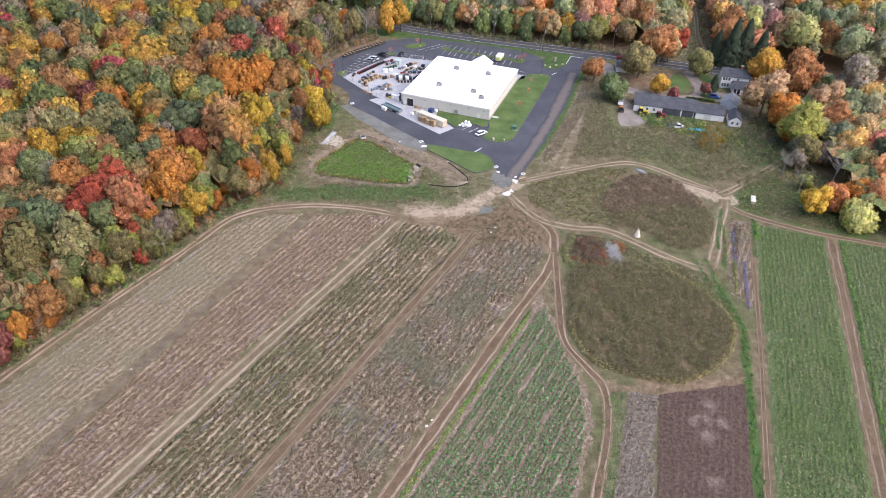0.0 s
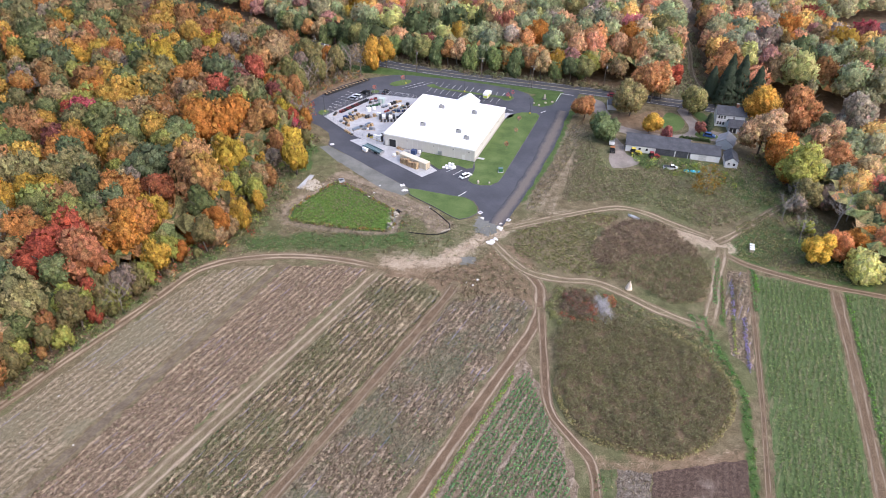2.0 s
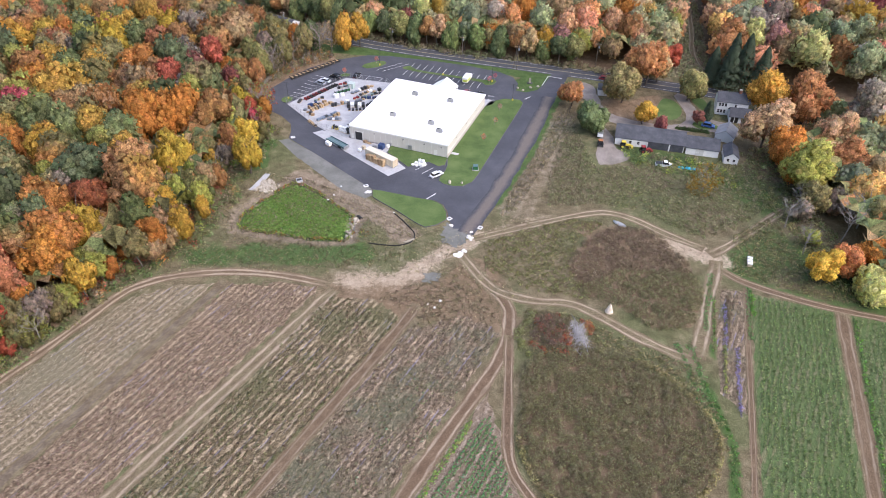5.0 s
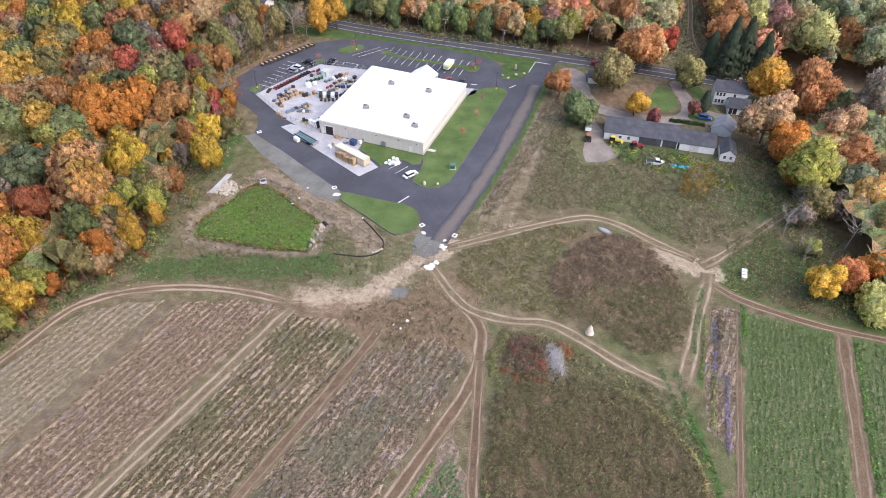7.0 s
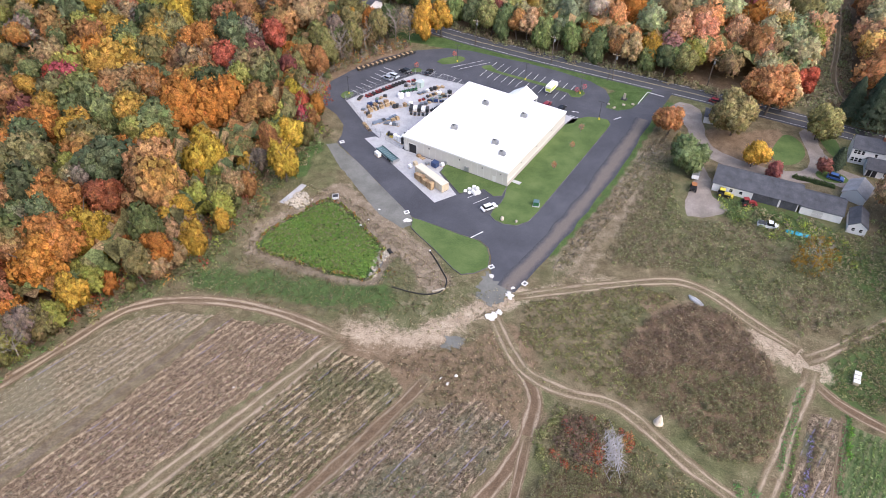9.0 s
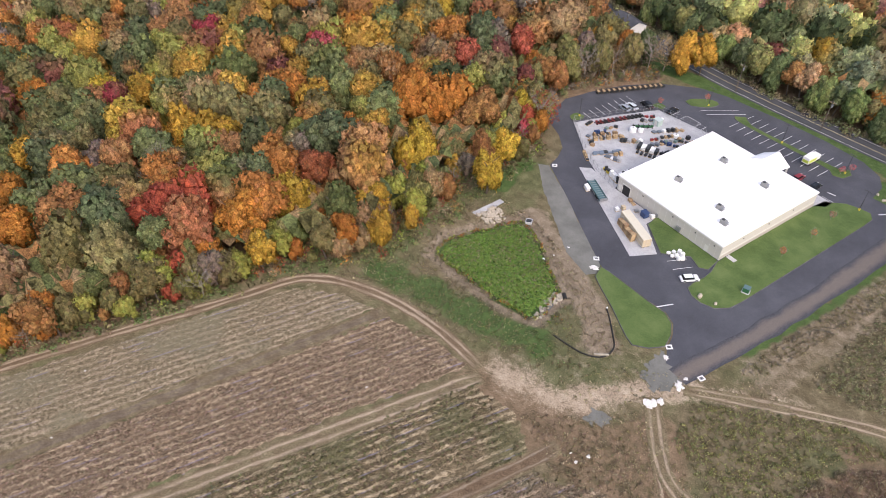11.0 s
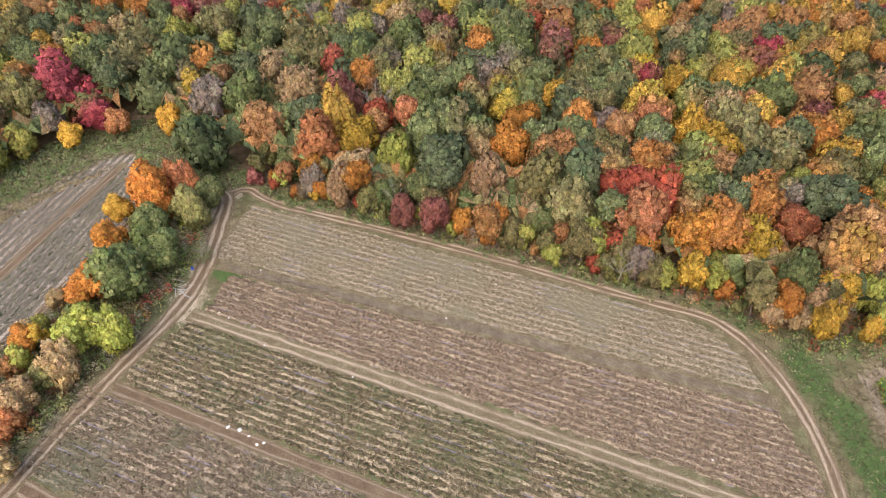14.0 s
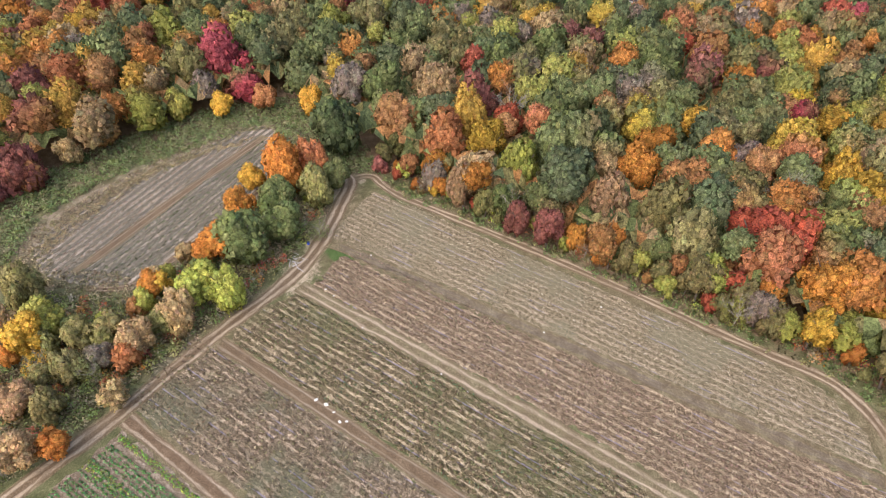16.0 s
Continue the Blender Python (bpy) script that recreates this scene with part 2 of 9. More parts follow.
def make_dusty():
    """Asphalt with tan dust carried in by wheels."""
    n = Nodes("dusty_asphalt", 0.9, 0.0, 0.15)
    a = n.math("ABSOLUTE", n.attr("across"))
    far, fine = n.noise(0.3, 4), n.noise(4.0, 4, 0.7)
    dust = n.math("MULTIPLY", n.step(n.math("ADD", a, n.math("MULTIPLY", n.math("SUBTRACT", far, 0.5), 0.8)), 0.95, 0.2), n.math("MULTIPLY_ADD", fine, 0.6, 0.35))
    return n.colour(n.mix(dust, n.ramp(fine, [(0.4, (0.045, 0.046, 0.055)), (0.6, (0.082, 0.084, 0.097))]), (0.2, 0.165, 0.14)))


FIELD_TURN = math.atan2(0.488, 0.873)
M_GROUND = make_ground()
M_TRACK = make_track("rutted_dirt_track", 0.52, 0.12, 1.0)
M_TRACK_BARE = make_track("bare_dirt_track", 0.45, 0.16, 0.95, 0.75)
M_TRACK_WORN = make_track("worn_dirt_track", 0.58, 0.1, 0.95, 0.95)
M_TRACK_BROWN = make_track("brown_earth_track", 0.55, 0.06, 0.75, 0.8)
M_DEADWOOD = speckled("bleached_deadwood", (0.24, 0.22, 0.22), (0.38, 0.36, 0.36), (0.52, 0.5, 0.5), (0.8, 6.0), bump=0.3)
M_BARK = speckled("grey_brown_bark", (0.05, 0.04, 0.032), (0.11, 0.09, 0.075), (0.2, 0.175, 0.15), (0.8, 6.0), bump=0.6)
M_WEEDS = leafage("weeds_and_crops", "plant", 0.34, 4.0, 0.66)
# ---- building blocks ----
from mathutils.geometry import tessellate_polygon

rng = np.random.default_rng(7)


def finish(name, mesh, material, parent=None, label="", smooth=False):
    if material is not None:
        mesh.materials.append(material)
    if smooth:
        mesh.polygons.foreach_set("use_smooth", np.ones(len(mesh.polygons), bool))
    ob = new(name, mesh)
    if parent is not None:
        ob.parent = parent
    if label:
        ob["label"] = label
    return ob


def part(name, bm, material, parent=None, label="", smooth=False):
    """Links a bmesh as one mesh object, under a thing or under a part."""
    mesh = bpy.data.meshes.new(name)
    bm.to_mesh(mesh)
    bm.free()
    return finish(name, mesh, material, parent, label, smooth)


def base(name, x, y, z=0.0, turn=0.0, label="", category="", group=""):
    """An Empty at a thing's foot; turn in degrees."""
    ob = new(name)
    ob.empty_display_size = 0.3
    ob.matrix_world = pose(x, y, z, 0, 0, turn)
    return tagged(ob, label, category, group)


def box(bm, x0, y0, z0, x1, y1, z1, bevel=0.0):
    r = bmesh.ops.create_cube(bm, size=1.0, matrix=Matrix.Translation(((x0 + x1) / 2, (y0 + y1) / 2, (z0 + z1) / 2)) @ Matrix.Diagonal((x1 - x0, y1 - y0, z1 - z0, 1)))
    if bevel:
        edges = list({e for v in r["verts"] for e in v.link_edges})
        bmesh.ops.bevel(bm, geom=edges, offset=bevel, segments=2, affect="EDGES")
    return bm


def boxed(*a, bevel=0.0):
    return box(bmesh.new(), *a, bevel=bevel)


def rod(bm, a, b, r0, r1=None, n=8):
    """A tapered round bar from a to b."""
    a, b = Vector(a), Vector(b)
    d = b - a
    m = Matrix.Translation((a + b) / 2) @ d.to_track_quat("Z", "Y").to_matrix().to_4x4()
    bmesh.ops.create_cone(bm, cap_ends=True, segments=n, radius1=r0, radius2=r0 if r1 is None else r1, depth=d.length, matrix=m)
    return bm


def rodded(a, b, r0, r1=None, n=8):
    return rod(bmesh.new(), a, b, r0, r1, n)


def prism(outline, z0, z1):
    """An upright prism over an outline."""
    bm = bmesh.new()
    lo = [bm.verts.new((x, y, z0)) for x, y in outline]
    hi = [bm.verts.new((x, y, z1)) for x, y in outline]
    k = len(outline)
    for i in range(k):
        bm.faces.new((lo[i], lo[(i + 1) % k], hi[(i + 1) % k], hi[i]))
    for tri in tessellate_polygon([[Vector((x, y, 0)) for x, y in outline]]):
        bm.faces.new([hi[i] for i in tri])
        bm.faces.new([lo[i] for i in reversed(tri)])
    bmesh.ops.recalc_face_normals(bm, faces=bm.faces)
    return bm


def spline(points, closed=False, step=1.5):
    """A smooth line through the given plan points, in even short steps."""
    p = np.array(points, float)
    k = len(p)
    out = []
    for i in range(k if closed else k - 1):
        a, b, c, d = (p[(i + j) % k] if closed else p[min(max(i + j, 0), k - 1)] for j in (-1, 0, 1, 2))
        n = max(1, int(np.linalg.norm(c - b) / step))
        for t in np.arange(n) / n:
            out.append(0.5 * (2 * b + (c - a) * t + (2 * a - 5 * b + 4 * c - d) * t**2 + (3 * b - a - 3 * c + d) * t**3))
    if not closed:
        out.append(p[-1])
    return np.array(out)


def straight(points, step=1.5):
    """A closed outline with straight sides, in short steps."""
    p = np.array(points, float)
    out = []
    for a, b in zip(p, np.roll(p, -1, 0)):
        n = max(1, int(np.linalg.norm(b - a) / step))
        out += [a + (b - a) * t for t in np.arange(n) / n]
    return np.array(out)


def ragged(line, amount, size=2.0):
    """The same outline, worn in and out by up to the given amount."""
    out = []
    for x, y in line:
        out.append((x + amount * noise.noise((x / size, y / size, 3.1)) * 2, y + amount * noise.noise((x / size, y / size, 9.7)) * 2))
    return np.array(out)


def inside(points, outline):
    """Which of the points lie in the outline."""
    p, o = np.asarray(points, float), np.asarray(outline, float)
    x, y = p[:, 0], p[:, 1]
    hit = np.zeros(len(p), bool)
    for (ax, ay), (bx, by) in zip(o, np.roll(o, -1, 0)):
        cross = (ay > y) != (by > y)
        if cross.any():
            hit ^= cross & (x < (bx - ax) * (y - ay) / (by - ay + 1e-12) + ax)
    return hit


def from_line(points, line, closed=False):
    """How far the points lie from a line of plan points."""
    p, o = np.asarray(points, float), np.asarray(line, float)
    best = np.full(len(p), 1e9)
    ends = zip(o, np.roll(o, -1, 0)) if closed else zip(o[:-1], o[1:])
    for a, b in ends:
        d = b - a
        t = np.clip(((p - a) @ d) / (d @ d + 1e-12), 0, 1)
        best = np.minimum(best, np.hypot(*(p - a - t[:, None] * d).T))
    return best


def sheet(name, outline, z, material, label="", kind="structure", thick=0.0, category=""):
    """A flat area of ground cover over an outline; thick: a raised one with a real edge."""
    if thick:
        ob = part(name, prism([tuple(p) for p in outline], z - thick, z), material)
    else:
        mesh = bpy.data.meshes.new(name)
        flat = [Vector((x, y, 0)) for x, y in outline]
        mesh.from_pydata([(x, y, z) for x, y in outline], [], [t for t in tessellate_polygon([flat])])
        mesh.update()
        if mesh.polygons and mesh.polygons[0].normal.z < 0:
            mesh.flip_normals()
        ob = finish(name, mesh, material)
    return tagged(ob, label, category, kind=kind)


def ribbon(name, points, width, z, material, label="", step=1.5, category=""):
    """A track along a line; the attribute 'across' runs from -1 to 1 over its width."""
    line = spline(points, step=step)
    tang = np.gradient(line, axis=0)
    tang /= np.linalg.norm(tang, axis=1)[:, None] + 1e-9
    side = np.stack([tang[:, 1], -tang[:, 0]], 1)
    cols = np.linspace(-1, 1, 7)
    verts, across, worn = [], [], []
    for i, (p, s) in enumerate(zip(line, side)):
        w = width / 2 * (1 + 0.25 * noise.noise((p[0] / 6, p[1] / 6, 0.5)))
        for c in cols:
            q = p + s * w * c
            verts.append((q[0], q[1], z))
            # the wear dies out towards both ends
            fade = max(0.0, 1.0 - min(i, len(line) - 1 - i) / 4.0)
            across.append(c)
            worn.append(1.0 - fade)
    k = len(cols)
    faces = [(i * k + j, i * k + j + 1, (i + 1) * k + j + 1, (i + 1) * k + j) for i in range(len(line) - 1) for j in range(k - 1)]
    mesh = bpy.data.meshes.new(name)
    mesh.from_pydata(verts, [], faces)
    mesh.update()
    if mesh.polygons[0].normal.z < 0:
        mesh.flip_normals()
    mesh.attributes.new("across", "FLOAT", "POINT").data.foreach_set("value", np.array(across, np.float32))
    mesh.attributes.new("worn", "FLOAT", "POINT").data.foreach_set("value", np.array(worn, np.float32))
    return tagged(finish(name, mesh, material), label, category, kind="structure")


def quads(verts, tints=None, name="leaves", normals=None):
    """A mesh of loose quads from an array (n, 4, 3), with one tint and one soft normal for each."""
    v = np.asarray(verts, np.float32)
    n = len(v)
    mesh = bpy.data.meshes.new(name)
    mesh.vertices.add(4 * n)
    mesh.vertices.foreach_set("co", v.reshape(-1))
    mesh.loops.add(4 * n)
    mesh.loops.foreach_set("vertex_index", np.arange(4 * n, dtype=np.int32))
    mesh.polygons.add(n)
    mesh.polygons.foreach_set("loop_start", np.arange(0, 4 * n, 4, dtype=np.int32))
    mesh.update(calc_edges=True)
    if tints is not None:
        c = np.ones((n, 4, 4), np.float32)
        c[..., :3] = np.asarray(tints, np.float32)[:, None, :]
        mesh.attributes.new("tint", "FLOAT_COLOR", "POINT").data.foreach_set("color", c.reshape(-1))
    if normals is not None:
        k = np.asarray(normals, float)
        k = np.repeat(k, 4, 0) if k.ndim == 2 else k.reshape(-1, 3)
        k = k / (np.linalg.norm(k, axis=1)[:, None] + 1e-9)
        mesh.polygons.foreach_set("use_smooth", np.ones(n, bool))
        mesh.normals_split_custom_set_from_vertices(k)
    return mesh


def leafy_mesh(four, three, tints=None, name="leaves"):
    """A mesh of loose quads and triangles; each row holds its corners and then their soft normals."""
    corners = np.concatenate([four[:, :4].reshape(-1, 3), three[:, :3].reshape(-1, 3)])
    soft_n = np.concatenate([four[:, 4:].reshape(-1, 3), three[:, 3:].reshape(-1, 3)])
    soft_n = soft_n / (np.linalg.norm(soft_n, axis=1)[:, None] + 1e-9)
    a, b = len(four), len(three)
    mesh = bpy.data.meshes.new(name)
    mesh.vertices.add(len(corners))
    mesh.vertices.foreach_set("co", corners.astype(np.float32).reshape(-1))
    mesh.loops.add(len(corners))
    mesh.loops.foreach_set("vertex_index", np.arange(len(corners), dtype=np.int32))
    mesh.polygons.add(a + b)
    mesh.polygons.foreach_set("loop_start", np.concatenate([np.arange(a) * 4, a * 4 + np.arange(b) * 3]).astype(np.int32))
    mesh.update(calc_edges=True)
    if tints is not None:
        c = np.ones((len(corners), 4), np.float32)
        c[:, :3] = np.concatenate([np.repeat(tints[0], 4, 0), np.repeat(tints[1], 3, 0)])
        mesh.attributes.new("tint", "FLOAT_COLOR", "POINT").data.foreach_set("color", c.reshape(-1))
    mesh.polygons.foreach_set("use_smooth", np.ones(a + b, bool))
    mesh.normals_split_custom_set_from_vertices(soft_n)
    return mesh


def leaf_tris(centres, normals, sizes, r=rng):
    """Uneven three-cornered leaf sprays about the centres."""
    n = len(centres)
    nor = normals / (np.linalg.norm(normals, axis=1)[:, None] + 1e-9)
    u = np.cross(nor, r.normal(size=(n, 3)))
    u /= np.linalg.norm(u, axis=1)[:, None] + 1e-9
    v = np.cross(nor, u)
    s = np.asarray(sizes).reshape(-1, 1) * 0.62
    out = []
    for k in range(3):
        a = k * 2.094 + r.uniform(-0.45, 0.45, (n, 1))
        out.append(centres + (u * np.cos(a) + v * np.sin(a)) * s * r.uniform(0.75, 1.3, (n, 1)))
    return np.stack(out, 1)


def leaf_quads(centres, normals, sizes, r=rng):
    """Uneven four-cornered leaf clumps about the centres, facing roughly along the normals."""
    n = len(centres)
    nor = normals / (np.linalg.norm(normals, axis=1)[:, None] + 1e-9)
    any_ = r.normal(size=(n, 3))
    u = np.cross(nor, any_)
    u /= np.linalg.norm(u, axis=1)[:, None] + 1e-9
    v = np.cross(nor, u)
    s = np.asarray(sizes).reshape(-1, 1) * 0.5
    j = lambda: s * r.uniform(0.6, 1.35, (n, 1))  # noqa: E731
    bend = nor * s * r.uniform(-0.5, 0.1, (n, 1))
    return np.stack([centres - u * j() + bend, centres - v * j(), centres + u * j() + bend, centres + v * j()], 1)


def plants(name, spots, height, radius, leaves, size, tints, label, material=None, seed=3, category="plants", upright=0.0, z=0.0, kind="stuff", spread=0.25):
    """Many small plants, each a low dome of leaf clumps; heights, radii and tints vary from plant to plant."""
    r = np.random.default_rng(seed)
    p = np.asarray(spots, float)
    n = len(p)
    h = height * r.uniform(0.65, 1.3, n)
    rad = radius * r.uniform(0.7, 1.3, n)
    tint = np.asarray(tints)[r.integers(0, len(tints), n)] * r.uniform(1 - spread, 1 + spread, (n, 1))
    k = np.repeat(np.arange(n), leaves)
    d = r.normal(size=(len(k), 3)) * (1, 1, 0.8) + (0, 0, 0.5)
    d[:, 2] = np.abs(d[:, 2])
    d /= np.linalg.norm(d, axis=1)[:, None]
    reach = r.uniform(0.55, 1.0, len(k))
    c = np.column_stack([p[k, 0] + d[:, 0] * rad[k] * reach, p[k, 1] + d[:, 1] * rad[k] * reach, z + d[:, 2] * h[k] * reach])
    if upright:
        face = np.column_stack([r.normal(size=(len(k), 2)), np.full(len(k), 0.35 * (1 - upright))])
    else:
        face = d + r.normal(size=d.shape) * 0.5
    q = leaf_quads(c, face, size * r.uniform(0.6, 1.4, len(k)), r)
    soft_up = d * 0.8 + (0, 0, 0.7)
    mesh = quads(q, tint[k] * r.uniform(0.85, 1.15, (len(k), 1)), name, soft_up)
    return tagged(finish(name, mesh, material or M_WEEDS), label, category, kind=kind)


def sown(outline, density, seed, holes=(), thin=0.0, scale=9.0):
    """Random plan points in an outline, thinned in patches."""
    r = np.random.default_rng(seed)
    o = np.asarray(outline, float)
    lo, hi = o.min(0), o.max(0)
    p = r.uniform(lo, hi, (int(np.prod(hi - lo) * density), 2))
    p = p[inside(p, o)]
    if thin:
        p = p[[noise.noise((x / scale, y / scale, seed * 1.3)) + r.uniform(-0.3, 0.3) > thin - 0.5 for x, y in p]]
    for line, d in holes:
        if len(p):
            p = p[from_line(p, line) > d]
    return p


def rowed(s0, s1, w0, w1, spacing, gap, seed, wob=0.12, miss=0.1, patch=0.0):
    """Plants in rows along the fields' own direction."""
    r = np.random.default_rng(seed)
    out = []
    for w in np.arange(w0, w1, spacing):
        s = np.arange(s0, s1, gap)
        s = s + r.uniform(-gap, gap, len(s)) * 0.4
        ww = w + r.normal(size=len(s)) * wob
        keep = r.uniform(size=len(s)) > miss
        if patch:
            keep &= np.array([noise.noise((a / 7, w / 4, seed)) > patch - 0.5 for a in s])
        out.append(along(s[keep], ww[keep]))
    return np.concatenate(out)


def along(s, w):
    """Plan point from the fields' own measures: s along the rows, w across them."""
    return np.stack([np.asarray(s) * 0.488 + np.asarray(w) * 0.873, np.asarray(s) * 0.873 - np.asarray(w) * 0.488], -1)
# ---- the plan: outlines on the ground, in metres ----
DRIVE = [(24.6, 193), (29.8, 205.6), (41.6, 232.7), (53, 266.8), (61.2, 288.1), (63.8, 295.5), (57.5, 297), (53.2, 287), (50, 281.6), (45.6, 279.4), (41.8, 280.6),
         (43, 287), (41.3, 292.4), (36, 297.3), (24.2, 302.4), (11, 306.4), (-0.2, 309), (-9.3, 311.2), (-18.2, 311.4), (-24.4, 309), (-31.5, 306), (-40.5, 298),
         (-48, 287), (-52.5, 278), (-52, 267.3), (-48.7, 261.6), (-43.6, 257.6), (-39.2, 252), (-38, 246.7), (-38, 242), (-27.1, 232.1), (-14.8, 220), (-6.6, 212.2),
         (-0.4, 210.6), (7.8, 208), (12.6, 206.9), (15.3, 204.6), (16.6, 201.1), (17, 197), (18.4, 193)]
GREY = [(-41, 240.6), (-38, 241.6), (-27.1, 232), (-14.7, 219.9), (-6.5, 212), (-6.4, 208.8), (-8, 207.2), (-15.8, 211.5), (-25, 221.4), (-33.9, 231)]
YARD = [(-43.3, 266.6), (-34.4, 278.6), (-24.4, 289.6), (-6.5, 285.6), (-4.2, 283.5), (-17.4, 246), (-17.6, 242.8), (-21.5, 243.2), (-31.2, 252)]
POND = [(-42.2, 192.6), (-42.5, 199.4), (-36.8, 208.5), (-31.5, 215.3), (-27, 213.4), (-22.8, 210.2), (-12.5, 200.5), (-10.6, 196.8), (-11.2, 187.8), (-18.3, 187.6), (-29, 189.4)]
FIELD_EDGE = [(-124, 50), (-126.5, 56), (-118.6, 65), (-102.5, 96), (-87, 124.5), (-73.5, 147.5), (-65.3, 162.8), (-60.5, 167.5), (-53, 170.8), (-40, 172.8), (-26, 171.8), (-13.5, 168.6)]
SOUTH_TRACK = [(-131, 41), (-124.2, 50), (-112, 50), (-105, 49.5), (-96, 48.4), (-87.2, 46.2), (-77.7, 41.8), (-65.1, 34.1), (-51.5, 26.6), (-38.9, 20), (-28.9, 14), (-18, 7.5), (-2, -2)]
MOUND = [(33.8, 139.1), (32.2, 121.9), (36.4, 110.7), (45.8, 106.2), (54.6, 104.8), (63.6, 108.8), (71, 117.2), (72.8, 127.2), (66.8, 139.6), (57.6, 146), (47.2, 149.5), (37.1, 146)]
BRUSH = [(53.9, 187.3), (48.5, 177.3), (51.5, 167), (60.6, 161.4), (67.5, 154), (76.2, 156), (82, 167), (81.2, 180), (75, 193), (65, 196)]
MAIN_ROAD = [(-150, 400), (-115, 380), (-86, 361.5), (-58, 342.6), (-24, 325.5), (2, 316.2), (37, 305.8), (63, 298.4), (79, 293.6), (120, 280.5), (157, 268.2), (190, 258), (240, 243), (300, 225)]
WOOD_WEST = [(-124, 68), (-108.5, 93), (-94.5, 117), (-81.5, 141.5), (-69, 165), (-58, 182), (-51, 204), (-53, 220), (-47.5, 236), (-45, 252), (-55, 262), (-58, 280), (-56, 296), (-48, 312),
             (-62, 330), (-95, 355), (-130, 378), (-165, 400), (-215, 450), (-340, 450), (-350, 60), (-310, -190), (-240, -180), (-150, -115), (-95, -75), (-70, -52), (-74, -38), (-95, -41), (-112, -35), (-128, -25), (-140, -12), (-156, 4), (-166, 20), (-152, 32), (-138, 44), (-131, 54)]
WOOD_NORTH = [(-190, 440), (-115, 393), (-86, 371), (-58, 352), (-24, 334.5), (2, 324.5), (37, 314), (79, 302), (100, 296), (116, 298), (128, 290), (160, 276), (200, 264), (300, 236), (320, 480), (-230, 490)]


def pond_depth(p):
    """The basin lies about a metre deep, with sloping banks."""
    d = np.where(inside(p, POND), from_line(p, POND, True), -from_line(p, POND, True))
    t = np.clip((d + 5.0) / 7.0, 0, 1)
    return -1.1 * t * t * (3 - 2 * t)


def ground_height(x, y):
    return float(pond_depth(np.array([[x, y]]))[0])


def soft(d, near, far):
    """1 nearer than near, 0 beyond far."""
    t = np.clip((far - d) / (far - near), 0, 1)
    return t * t * (3 - 2 * t)


